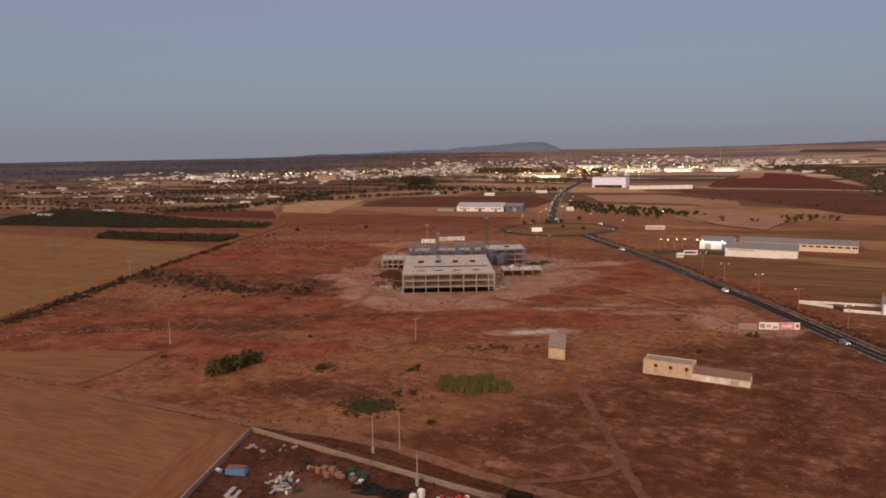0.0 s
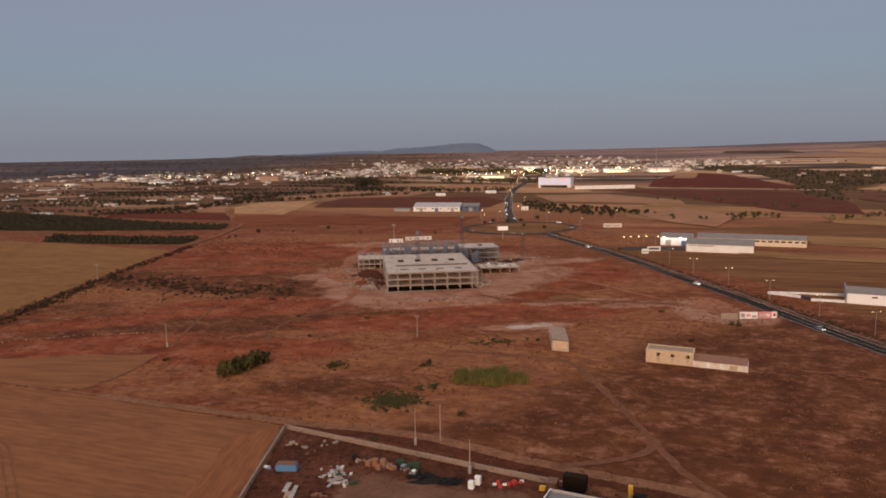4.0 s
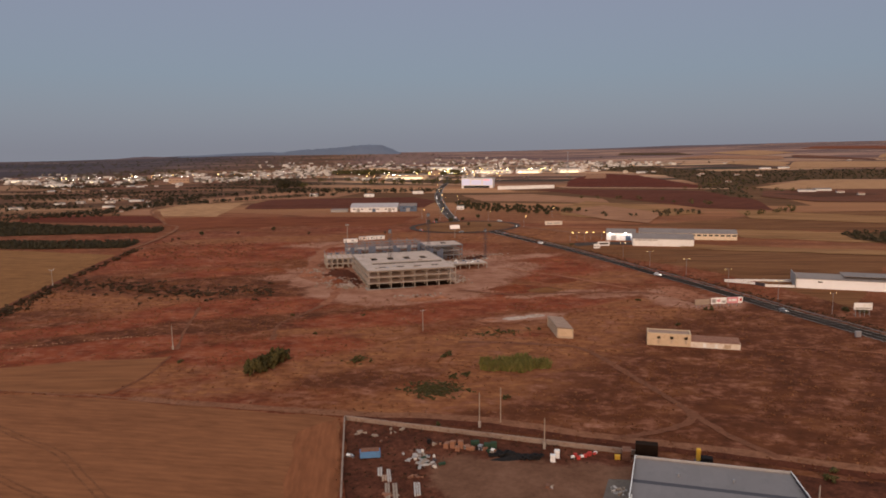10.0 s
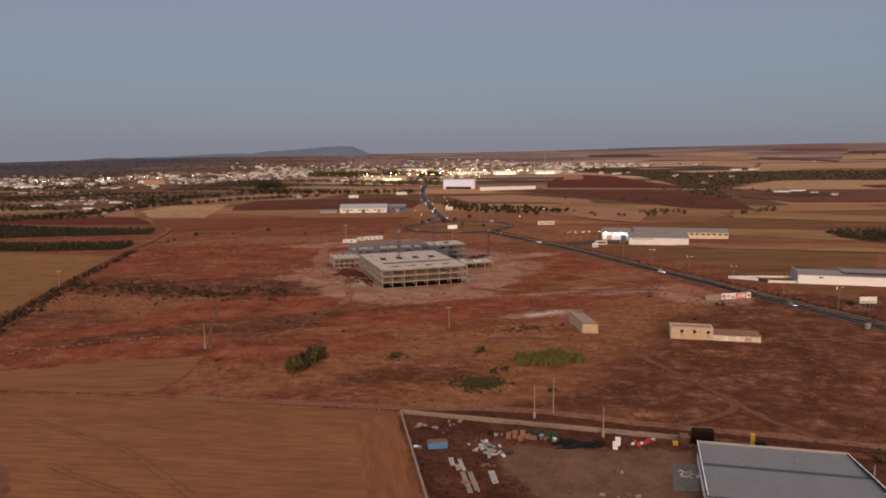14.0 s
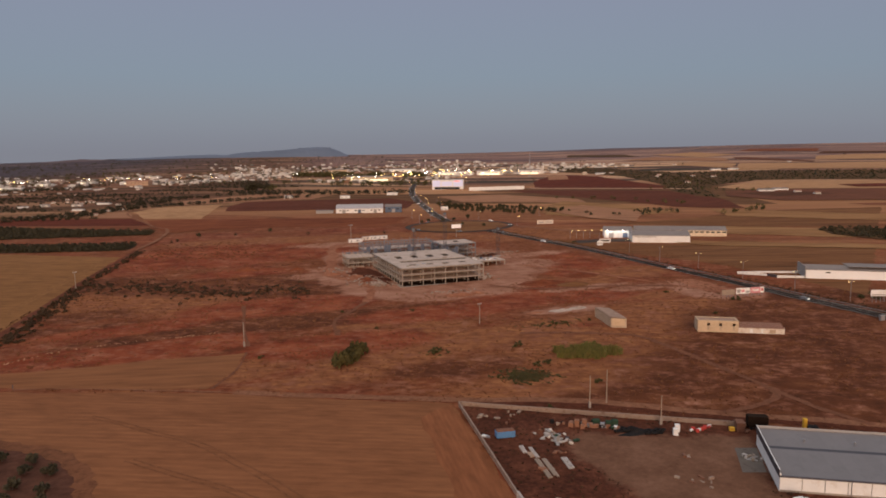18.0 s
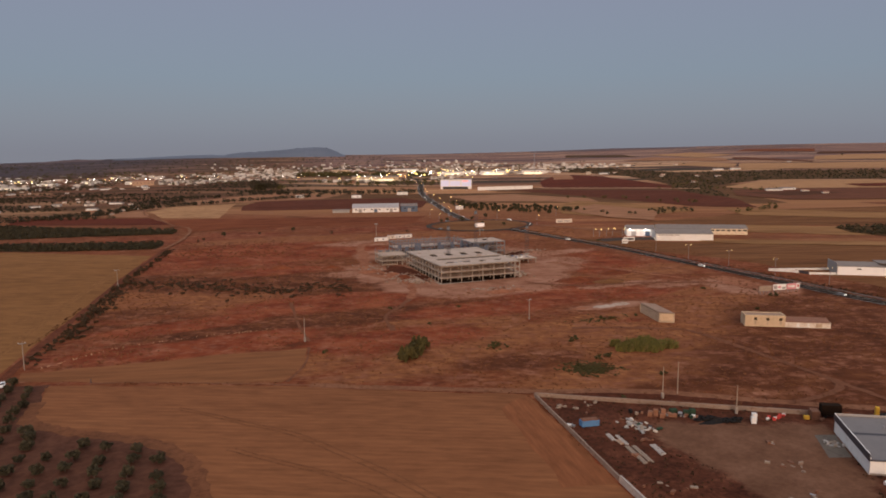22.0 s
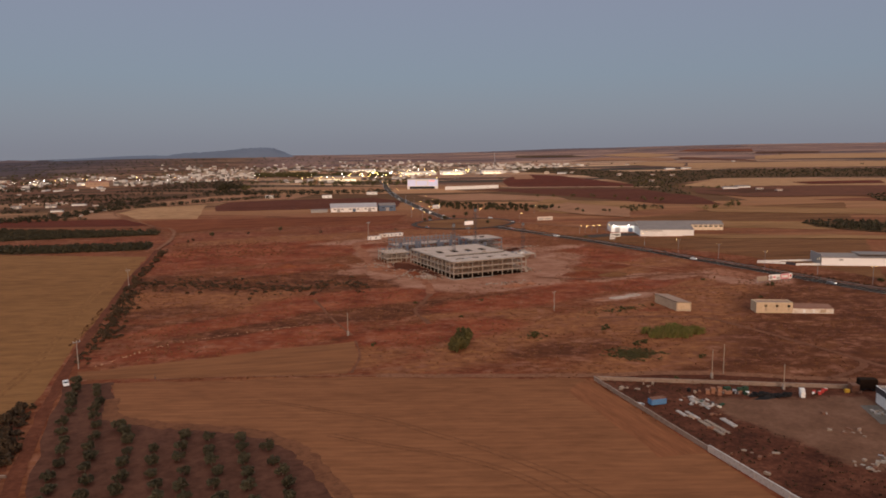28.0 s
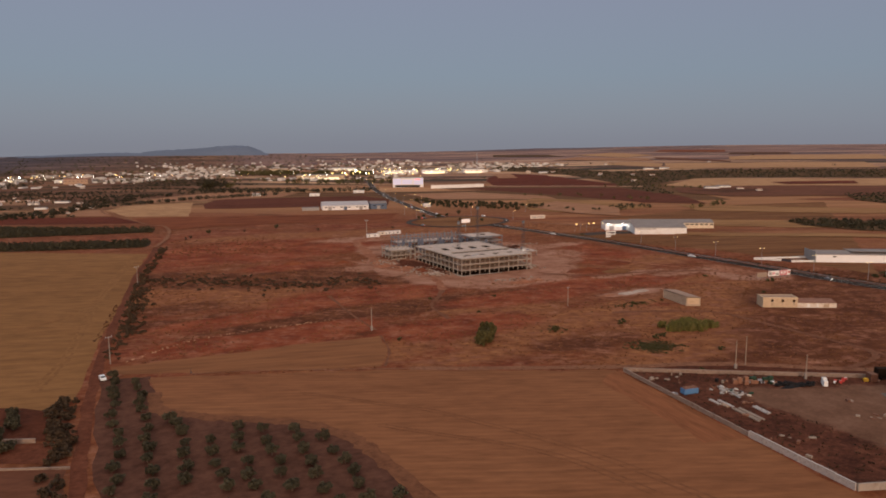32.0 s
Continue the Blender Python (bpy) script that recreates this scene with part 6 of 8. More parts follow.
def trunk_mesh(name, hgt, rad, seed):
    r = random.Random(seed)
    bm = bmesh.new()
    top = Vector((r.uniform(-0.2, 0.2), r.uniform(-0.2, 0.2), hgt * 0.5))
    tube(bm, (0, 0, -0.2), top, rad, rad * 0.7, 7)
    for k in range(4):
        a = k * 1.57 + r.uniform(-0.4, 0.4)
        tube(bm, top, top + Vector((math.cos(a) * hgt * 0.4, math.sin(a) * hgt * 0.4, hgt * 0.5)), rad * 0.55, rad * 0.15, 5)
    me = bpy.data.meshes.new(name)
    bm.to_mesh(me)
    bm.free()
    me.materials.append(M_BARK)
    return me


OLIVES = [(trunk_mesh("trunk", 2.2, 0.22, s), leaf_mesh("crown", 26, 40, (2.1 + 0.2 * (s % 2), 2.0, 2.9 + 0.2 * s), 0.26, M_OLIVE, s, 0.2)) for s in range(4)]
ROUNDS = [(trunk_mesh("trunk", 3.4, 0.26, s + 9), leaf_mesh("crown", 22, 34, (2.9, 2.8, 5.6 + 0.5 * s), 0.42, M_ROADTREE, s + 20, 0.25)) for s in range(3)]
SHRUBS = [leaf_mesh("foliage", 9, 34, (1.3, 1.2, 1.3 + 0.3 * s), 0.2, M_BUSH, s + 40, 0.05) for s in range(4)]
SCRUBS = [leaf_mesh("foliage", 7, 26, (1.1, 1.0, 0.8 + 0.2 * s), 0.18, M_SCRUBT, s + 50, 0.05) for s in range(3)]


def tree(kind, gx, gy, size, label, group, name="olive_tree", category="tree"):
    tr, cr = RND.choice(kind)
    t = new(name)
    t.matrix_world = Matrix.Translation(spot(gx, gy)) @ Matrix.Rotation(RND.uniform(0, 6.28), 4, "Z") @ Matrix.Diagonal((size * RND.uniform(0.92, 1.1), size, size * RND.uniform(0.88, 1.12), 1))
    tagged(t, label, category, group)
    for nm, me in (("trunk", tr), ("crown", cr)):
        new(nm, me).parent = t
    return t


def shrub(gx, gy, size, label, group, kind=None, name="shrub", tall=1.0):
    s = new(name, RND.choice(kind or SHRUBS))
    s.matrix_world = Matrix.Translation(spot(gx, gy, -0.05)) @ Matrix.Rotation(RND.uniform(0, 6.28), 4, "Z") @ Matrix.Diagonal((size * RND.uniform(0.8, 1.2), size * RND.uniform(0.8, 1.2), size * tall, 1))
    return tagged(s, label, "shrub", group)


def shrub_mass(name, spots, label, category, leaves=None):
    """Many shrubs that nobody could count, joined into one mesh: spots are (gx, gy, size, tall, kind)."""
    vs_ = []
    for gx, gy, size, tall, me in spots:
        c = np.empty(len(me.vertices) * 3)
        me.vertices.foreach_get("co", c)
        c = c.reshape(-1, 3)
        a = RND.uniform(0, 6.28)
        x, y = c[:, 0] * math.cos(a) - c[:, 1] * math.sin(a), c[:, 0] * math.sin(a) + c[:, 1] * math.cos(a)
        p = spot(gx, gy, -0.05)
        vs_.append(np.c_[x * size * RND.uniform(0.8, 1.2) + p.x, y * size * RND.uniform(0.8, 1.2) + p.y, c[:, 2] * size * tall + p.z])
    v = np.concatenate(vs_)
    return tagged(raw(name, v.tolist(), np.arange(len(v)).reshape(-1, 4).tolist(), leaves or M_HEDGE), label, category, kind="stuff")


# the olive orchard: columns of trees running away from the lane
for x0, top in ((-178.6, 216), (-172.3, 210), (-165.8, 173), (-159.6, 166), (-154.0, 164), (-148.3, 160.5), (-141.9, 158), (-136.2, 149.5), (-130.6, 118)):
    y = top
    while y > 34:
        if RND.random() > 0.05 and not (x0 < -170 and 174 < y < 178):
            gx = x0 - max(0.0, 165 - y) * 0.045
            tree(OLIVES, gx + RND.uniform(-0.8, 0.8), y + RND.uniform(-0.8, 0.8), RND.uniform(0.68, 0.9), "round olive tree on bare orchard soil", "olive trees in the orchard")
        y -= 6.1
tree(OLIVES, -167, 176, 0.95, "round olive tree on bare orchard soil", "olive trees in the orchard")

# hedges and bushes along the dirt track
mass = []
for k in range(165):
    y = 472 - 236 * k / 164
    x = np.interp(y, [240, 263, 292, 323, 360, 406, 470], [-178, -174.6, -171.6, -168.4, -162.6, -155.4, -143.5])
    mass.append((x + RND.uniform(-1.6, 2.6) - 0.6, y, RND.uniform(0.45, 1.55) * (0.8 if y < 275 else 1), RND.uniform(0.6, 1.0), RND.choice(SHRUBS)))
for k in range(150):
    y = RND.uniform(262, 352)
    x = np.interp(y, [240, 263, 292, 323, 360], [-178, -174.6, -171.6, -168.4, -162.6])
    mass.append((x + abs(RND.gauss(0, 3.6)), y, RND.uniform(0.35, 1.1), RND.uniform(0.6, 0.95), RND.choice(SHRUBS)))
shrub_mass("track_hedge", mass, "dense dark dusty hedge along the dirt track", "hedge")
for k in range(40):
    shrub(np.interp(k, [0, 40], [-182.2, -174]) + RND.uniform(-1.0, 0.6), 262 + k * 1.4, RND.uniform(0.3, 0.7), "low dry weeds at the field edge", "weeds along the dirt track", SCRUBS)
mass = []
for k in range(70):
    y = 203 - 40 * k / 69
    mass.append((-189.2 + RND.uniform(-3.4, 2.2), y + RND.uniform(-1, 1), RND.uniform(0.6, 1.5), RND.uniform(0.8, 1.1), RND.choice(SHRUBS)))
for k in range(46):
    mass.append((-190.5 + RND.uniform(-2.5, 1.6), 156 - k * 2.4, RND.uniform(0.9, 1.8), 1.0, RND.choice(SHRUBS)))
shrub_mass("track_hedge", mass, "tall dense dark hedge beside the dirt track", "hedge")
run_wall("field_wall", (-226, 176), (-187.4, 159.4), 0.5, 0.35, M_BLOCK, "low pale stone wall ending at the dirt track", 5.0)
run_wall("field_wall", (-226, 191), (-194.5, 177), 1.2, 0.4, M_BLOCK, "low pale wall in a weedy plot", 5.0)
for k in range(14):
    tree(OLIVES, -199 - RND.uniform(0, 18), 196 - k * 2.2 + RND.uniform(-2, 2), RND.uniform(0.8, 1.1), "dark olive tree beyond the dirt track", "olive trees beyond the track")
# belt of dark scrub below the red slope
mass = []
for k in range(620):
    x = -160 + 98 * RND.random()
    y = np.interp(x, [-160, -135, -109, -81, -62], [360, 354, 330, 321, 318]) + RND.gauss(0, 8.5)
    mass.append((x, y, RND.choice([0.3, 0.35, 0.45, 0.55, 0.7, 1.2]), RND.uniform(0.4, 0.8), RND.choice(SHRUBS)))
shrub_mass("scrub_belt", mass, "belt of dark thorny scrub on red earth", "scrub")
# clump of bushy trees, reeds and green patches in the scrub
for k in range(15):
    t = k / 14
    shrub(-69.5 + 11 * t + RND.uniform(-1.2, 1.2), 198.5 + 13.5 * t + RND.uniform(-1.2, 1.2), RND.uniform(1.7, 2.5), "tall bright green bush in a row", "row of green bushes in the scrub", tall=1.35)
mass = [(-20.5 + RND.gauss(0, 3.6), 173 + RND.gauss(0, 3.0), RND.uniform(0.25, 0.7), RND.uniform(0.3, 0.6), RND.choice(SHRUBS)) for k in range(400)]
mass += [(-37 + RND.gauss(0, 3), 204 + RND.gauss(0, 2.5), RND.uniform(0.25, 0.6), 0.7, RND.choice(SHRUBS)) for k in range(24)]
mass += [(14 + RND.gauss(0, 6), 223 + RND.gauss(0, 2.2), RND.uniform(0.25, 0.6), 0.4, RND.choice(SHRUBS)) for k in range(90)]
drape("weedy_ground", rough_ring([(-25.5, 172.5), (-24, 170), (-20.5, 170.6), (-18, 168.6), (-16, 172), (-17.5, 174), (-16.5, 177), (-21, 175.6), (-24, 176)], 0.9, 1.4, 151), M_WEEDSOIL, "dark weedy soil under low bushes", 0.1, 4.0, category="weeds")
drape("weedy_ground", rough_ring([(-1, 185.5), (2, 182.5), (7, 182), (12, 182.4), (15.5, 186), (13, 188.5), (7.5, 189.5), (2, 188.5)], 0.9, 1.6, 152), M_WEEDSOIL, "dark weedy soil under reeds", 0.1, 4.0, category="weeds")
shrub_mass("green_patch", mass, "low green bushes spreading in dry scrub", "bushes", M_BUSH)
for gx, gy, s in ((-37, 205, 1.7), (-39, 203, 1.3), (-9, 202, 1.4), (-11, 201, 1.2), (15, 223, 1.2), (11, 224, 0.9), (19, 222, 1.0), (-4, 161, 1.3), (-25, 148.6, 0.8), (-91, 218, 1.1), (-13, 180, 1.5), (-9, 181, 1.3), (30, 223, 1.0), (-48, 240, 1.0), (42, 101, 1.5), (46, 104, 1.1), (105, 229, 1.6), (103, 230, 1.2), (150, 203, 2.4), (146, 206, 2.0), (154, 206, 2.2), (86, 252, 1.2), (80, 214, 1.1), (120, 395, 1.6), (-55, 270, 0.9), (-28, 262, 1.0)):
    shrub(gx, gy, s, "single dusty green bush in dry scrub", "single bushes in the scrub", tall=0.72)


def blades(name, places, hgt, wide, material, label, category, seed, per=5):
    """Uncountable tufts of blades, one joined mesh."""
    r = np.random.RandomState(seed)
    p = np.repeat(np.asarray(places, float), per, 0)
    n = len(p)
    p[:, :2] += r.normal(size=(n, 2)) * wide * 1.2
    p = np.c_[p[:, 0], p[:, 1], land(p[:, 0], p[:, 1])]
    a = r.uniform(0, 6.283, n)
    side = np.c_[np.cos(a), np.sin(a), np.zeros(n)] * (wide * r.uniform(0.5, 1.2, n))[:, None]
    up = np.c_[r.normal(size=n) * hgt * 0.3, r.normal(size=n) * hgt * 0.3, hgt * r.uniform(0.5, 1.3, n)]
    v = np.concatenate([p - side, p + side, p + side * 0.5 + up, p - side * 0.5 + up * 0.9], 1).reshape(-1, 3)
    ob = raw(name, v.tolist(), np.arange(4 * n).reshape(-1, 4).tolist(), material)
    return tagged(ob, label, category, kind="stuff")


rs = np.random.RandomState(5)
pts = np.c_[8 + rs.uniform(-1, 1, 1500) * 15, 186 + rs.uniform(-1, 1, 1500) * 8.5]
lump = np.array([noise.noise((x * 0.16, y * 0.3, 7)) for x, y in pts])
pts = pts[((pts[:, 0] - 7) / 11.5) ** 2 + ((pts[:, 1] - 186) / 7.0) ** 2 < 0.7 + 0.9 * lump]
blades("reed_bed", pts * U, 2.3, 0.2, M_REED, "dense green reed bed in dry scrub", "reeds", 1, 8)
blades("dry_reeds", pts[::3] * U, 2.0, 0.2, M_DRYREED, "straw-coloured dead reeds among green ones", "reeds", 17, 4)


def inside(ring, x, y):
    c, j = np.zeros(len(x), bool), len(ring) - 1
    for i in range(len(ring)):
        (xi, yi), (xj, yj) = ring[i], ring[j]
        c ^= ((yi > y) != (yj > y)) & (x < (xj - xi) * (y - yi) / (yj - yi + 1e-9) + xi)
        j = i
    return c


BARRED = [r for n2, m2, l2, u2, r in FIELDS if n2 in ("field_front", "field_wedge", "yard_ground", "orchard_ground", "field_west")]
BARRED += [[(-45, 340), (-30, 300), (-6, 282), (20, 284), (55, 320), (60, 372), (30, 430), (-40, 430)], [(4, 243), (14, 237), (42, 237), (47, 244), (20, 247)]]


def open_scrub(n, seed, x0=-172, x1=150, y0=95, y1=470):
    r = np.random.RandomState(seed)
    q = np.c_[r.uniform(x0, x1, n), r.uniform(y0, y1, n)]
    ok = np.ones(n, bool)
    for ring_ in BARRED:
        ok &= ~inside(ring_, q[:, 0], q[:, 1])
    rx = np.interp(q[:, 1], [150, 215, 275, 345, 420], [134, 129, 124.5, 116, 103])
    ok &= np.abs(q[:, 0] - rx) > 5.5
    ok &= ~((q[:, 0] < np.interp(q[:, 1], [150, 215, 254, 320, 420, 475], [-60, -178, -176, -168, -150, -143])))
    k = np.array([noise.noise((x * 0.035, y * 0.05, seed)) for x, y in q])
    ok &= k > r.uniform(-0.45, 0.35, n)
    return q[ok]


blades("dry_grass", open_scrub(24000, 2) * U, 0.36, 0.3, M_DRYT, "sparse dry grass tufts over red soil", "dry grass", 3, 4)
blades("low_scrub", open_scrub(600, 4) * U, 0.3, 0.2, M_SCRUBT, "low brown thorny scrub over red soil", "scrub", 4, 6)
blades("yard_weeds", np.array([(x, y) for x, y in zip(rs.uniform(-54, 0, 900), rs.uniform(78, 156, 900)) if inside(FIELDS[4][4], np.array([x]), np.array([y]))[0] and not inside(GRAVEL, np.array([x]), np.array([y]))[0]]) * U, 0.4, 0.25, M_WEED, "brown weeds on yard soil", "weeds", 6, 4)


# ---- orchards and tree rows far off ----
def far_trees(name, places, hgt, leaf, material, label, seed, per=46, wide=0.5):
    r = np.random.RandomState(seed)
    q = np.asarray(places, float) * U
    n0 = len(q)
    hs = hgt * r.uniform(0.75, 1.25, n0)
    base = np.c_[q, land(q[:, 0], q[:, 1])]
    p = np.repeat(base, per, 0)
    h = np.repeat(hs, per)
    n = len(p)
    d = r.normal(size=(n, 3))
    d /= np.linalg.norm(d, axis=1)[:, None]
    d *= (r.uniform(0.3, 1, n) ** 0.5)[:, None]
    p = p + np.c_[d[:, 0] * h * wide, d[:, 1] * h * wide, h * (0.55 + 0.45 * d[:, 2])]
    a, b = r.normal(size=(n, 3)), r.normal(size=(n, 3))
    s = leaf * r.uniform(0.6, 1.2, n)[:, None]
    a *= s / np.linalg.norm(a, axis=1)[:, None]
    b *= s / np.linalg.norm(b, axis=1)[:, None]
    v = np.concatenate([p - a, p - b * 0.8, p + a, p + b * 0.8], 1).reshape(-1, 3)
    ob = raw(name, v.tolist(), np.arange(4 * n).reshape(-1, 4).tolist(), material)
    return tagged(ob, label, "trees", kind="stuff")


def lattice(ring, gap, seed, keep=0.9, turn=20.0):
    r = np.random.RandomState(seed)
    xs_, ys_ = [p[0] for p in ring], [p[1] for p in ring]
    cx, cy = sum(xs_) / len(xs_), sum(ys_) / len(ys_)
    R = max(max(xs_) - min(xs_), max(ys_) - min(ys_)) * 0.75
    g = np.arange(-R, R, gap)
    X, Y = [a.ravel() for a in np.meshgrid(g, g)]
    c, s = math.cos(radians(turn)), math.sin(radians(turn))
    q = np.c_[cx + X * c - Y * s, cy + X * s + Y * c] + r.normal(size=(len(X), 2)) * gap * 0.12
    return q[inside(ring, q[:, 0], q[:, 1]) & (r.uniform(size=len(q)) < keep)]


def along(line, gap, seed, spread=1.0, keep=1.0):
    r = np.random.RandomState(seed)
    out = []
    for (x0, y0), (x1, y1) in zip(line, line[1:]):
        k = max(1, int(math.hypot(x1 - x0, y1 - y0) / gap))
        for i in range(k):
            if r.uniform() < keep:
                out.append((x0 + (x1 - x0) * i / k + r.normal() * spread, y0 + (y1 - y0) * i / k + r.normal() * spread))
    return np.array(out)


OG = "dark olive grove seen from afar"
GROVE_ROAD = [(304, 377), (338, 368), (371, 331), (440, 270), (380, 235), (310, 294), (294, 311), (291, 352)]
GROVE_RISE = [(557, 503), (624, 486), (700, 440), (570, 350), (499, 410), (509, 454)]
far_trees("olive_grove", lattice([(-420, 752), (-389, 744), (-292, 688), (-222, 630), (-142, 577), (-144, 553), (-205, 571), (-266, 581), (-339, 599), (-420, 622)], 4.0, 1, 0.95), 2.3, 0.7, M_GROVE, OG, 1, 44, 0.95)
drape("grove_floor", rough_ring([(-420, 752), (-389, 744), (-292, 688), (-222, 630), (-142, 577), (-144, 553), (-205, 571), (-266, 581), (-339, 599), (-420, 622)], 2.0, 12.0, 141), M_GROVEFLOOR, "dark ground between the trees of an olive grove", 0.2)
far_trees("olive_grove", lattice([(-267, 552), (-204, 528), (-149, 507), (-153, 479), (-205, 495), (-262, 519)], 3.8, 2, 0.95), 2.5, 0.7, M_GROVE, OG, 2, 48, 0.9)
drape("grove_floor", rough_ring([(-267, 552), (-204, 528), (-149, 507), (-153, 479), (-205, 495), (-262, 519)], 2.0, 12.0, 142), M_GROVEFLOOR, "dark ground between the trees of an olive grove", 0.2)
far_trees("olive_grove", lattice([(-420, 1075), (-294, 1040), (-228, 1060), (-152, 965), (-180, 885), (-240, 880), (-300, 940), (-420, 960)], 8.0, 3, 0.4), 3.0, 0.8, M_GROVE, OG, 3, 30)
far_trees("olive_grove", lattice([(-420, 900), (-267, 874), (-312, 840), (-420, 850)], 7.0, 4, 0.6), 3.0, 0.8, M_GROVE, OG, 4, 30)
far_trees("tree_row", np.concatenate([along([(-222, 722), (-200, 760), (-179, 786), (-130, 801), (-60, 838), (19, 858)], 3.0, 5, 2.6), along([(-296, 700), (-230, 745), (-190, 800), (-140, 860)], 3.0, 62, 4.0), along([(-190, 850), (-150, 905), (-100, 900)], 3.0, 63, 6.0)]), 4.6, 0.9, M_GROVE, "dark hedge row between fields", 5, 46, 0.7)
far_trees("tall_trees", np.array([(-46, 1012), (-37, 1010), (-27, 1006)]), 16.0, 1.3, M_GROVE, "clump of tall dark trees before the town", 24, 420, 0.7)
far_trees("tree_row", np.concatenate([along([(-150, 862), (-28, 955)], 7, 61, 4), along([(-60, 925), (10, 905), (70, 882), (150, 868)], 3.2, 6, 4.0), along([(-60, 945), (16, 922), (75, 897), (150, 884)], 3.2, 7, 4.0)]), 6.0, 1.0, M_GROVE, "dark rows of trees between fields", 6, 36)
far_trees("olive_grove", lattice([(673, 1466), (694, 1253), (684, 1041), (765, 992), (855, 932), (956, 859), (1067, 758), (1180, 660), (980, 545), (863, 633), (770, 709), (709, 763), (639, 796), (542, 760), (483, 716), (410, 598), (407, 634), (435, 717), (497, 829), (558, 1005), (570, 1139), (562, 1265)], 8.5, 8, 0.5), 2.4, 1.0, M_EASTGROVE, OG, 8, 18, 0.7)
far_trees("olive_grove", np.concatenate([along([(209, 563), (217, 525), (253, 508), (295, 527)], 7, 27, 5, 0.7), lattice([(246, 520), (262, 540), (300, 535), (300, 510), (262, 500)], 7.0, 11, 0.6)]), 3.4, 0.7, M_ROADTREE, "scattered olive trees on a dry slope", 11, 40)
far_trees("tree_row", np.concatenate([along([(270, 690), (317, 640), (350, 560)], 7, 12, 4, 0.7), along([(313, 486), (356, 492), (384, 514)], 4, 13, 3, 0.8), along([(470, 705), (520, 640)], 8, 14, 6), along([(430, 730), (560, 830), (600, 900)], 9, 15, 10, 0.8)]), 4.6, 0.8, M_BUSH, "loose hedge trees between fields", 12, 40)
far_trees("tree_row", along([(-140, 498), (-80, 520), (-30, 512), (20, 500), (45, 492)], 20, 16, 6, 0.6), 2.4, 0.5, M_HEDGE, "scattered bushes on fallow land", 13, 46)
far_trees("tree_row", np.concatenate([lattice([(70, 1440), (160, 1400), (300, 1330), (290, 1240), (170, 1300), (60, 1380)], 9, 17, 0.8), along([(-50, 1015), (-12, 1008)], 3.5, 18, 4), along([(85, 1062), (190, 1020), (260, 1000)], 7, 19, 4)]), 11.0, 1.7, M_BUSH, "tall dark park trees at the town", 14, 50)
rh = np.random.RandomState(77)
lines = []
for k in range(64):
    x, y = rh.uniform(-760, -60), rh.uniform(690, 1330)
    if np.degrees(np.arctan2(x + 90, y)) > -38 and not (x > -200 and y < 980):
        L_ = rh.uniform(50, 190)
        lines.append(along([(x, y), (x + L_, y - L_ * rh.uniform(0.15, 0.5))], 4.2, k, 2.0, 0.92))
far_trees("hedgerow", np.concatenate(lines), 3.4, 0.9, M_GROVE, "dark hedgerows between the fields of the plain", 21, 26, 0.7)
far_trees("olive_grove", lattice(GROVE_ROAD, 4.6, 25, 0.6), 3.0, 0.8, M_GROVE, "dark olive grove on a dry slope", 25, 40, 0.65)
drape("grove_floor", GROVE_ROAD, M_GREENF, "dark ground between the trees of an olive grove", 0.5)
far_trees("olive_grove", lattice(GROVE_RISE, 7.0, 26, 0.7), 2.8, 0.9, M_EASTGROVE, "dark olive grove below a pale field", 26, 30, 0.7)
drape("grove_floor", GROVE_RISE, M_GREENF, "dark ground between the trees of an olive grove", 0.6)
q = np.c_[rh.uniform(-600, 680, 900), rh.uniform(1130, 1900, 900)]
q = q[(q[:, 1] > np.interp(q[:, 0], [-560, -250, -126, 90, 250, 410, 640], [1420, 1290, 1190, 1110, 1100, 1250, 1300])) & (np.array([noise.noise((x * 0.012, y * 0.009, 4)) for x, y in q]) > -0.05)]
far_trees("town_trees", q, 6.0, 1.3, M_BUSH, "dark trees between the houses of the town", 23, 26, 0.6)
rw = np.random.RandomState(31)
q = np.c_[rw.uniform(-1500, 700, 1300), rw.uniform(1150, 3300, 1300)]
ang = np.degrees(np.arctan2(q[:, 0] + 90, q[:, 1]))
q = q[(ang > -36) & (ang < 30) & ((ang < -8) | (q[:, 1] > 1950) | (rw.uniform(size=len(q)) < 0.25))]
far_trees("far_woodland", q, 5.5, 1.6, M_OLIVE, "scattered dark trees over the far plain", 15, 14, 0.9)
q = np.c_[rw.uniform(400, 3200, 1500), rw.uniform(900, 3300, 1500)]
ang = np.degrees(np.arctan2(q[:, 0] + 90, q[:, 1]))
kk = np.array([noise.noise((x * 0.004, y * 0.006, 3)) for x, y in q])
far_trees("far_woodland", q[(ang > 24) & (ang < 66) & (kk > 0.34) & (q[:, 1] + q[:, 0] < 2900)], 5.0, 1.8, M_OLIVE, "scattered dark trees over far fields", 16, 14, 0.9)
# round trees behind the roundabout
for row in range(4):
    for k in range(38 - 3 * row):
        t = (k + 0.5 * (row % 2)) / 38
        if RND.random() < 0.06 + (0.12 + 0.16 * row) * t:
            continue
        x, y = np.interp(t, [0, 0.25, 0.5, 0.75, 1], [130, 143, 165, 187, 209]), np.interp(t, [0, 0.25, 0.5, 0.75, 1], [702, 661, 633, 603, 563])
        tree(ROUNDS, x - row * 4.2 + RND.uniform(-2.5, 2.5), y - row * 16 + RND.uniform(-4, 4), RND.uniform(0.5, 0.9), "round dark green tree in a roadside row", "rows of round trees by the roundabout", "round_tree")
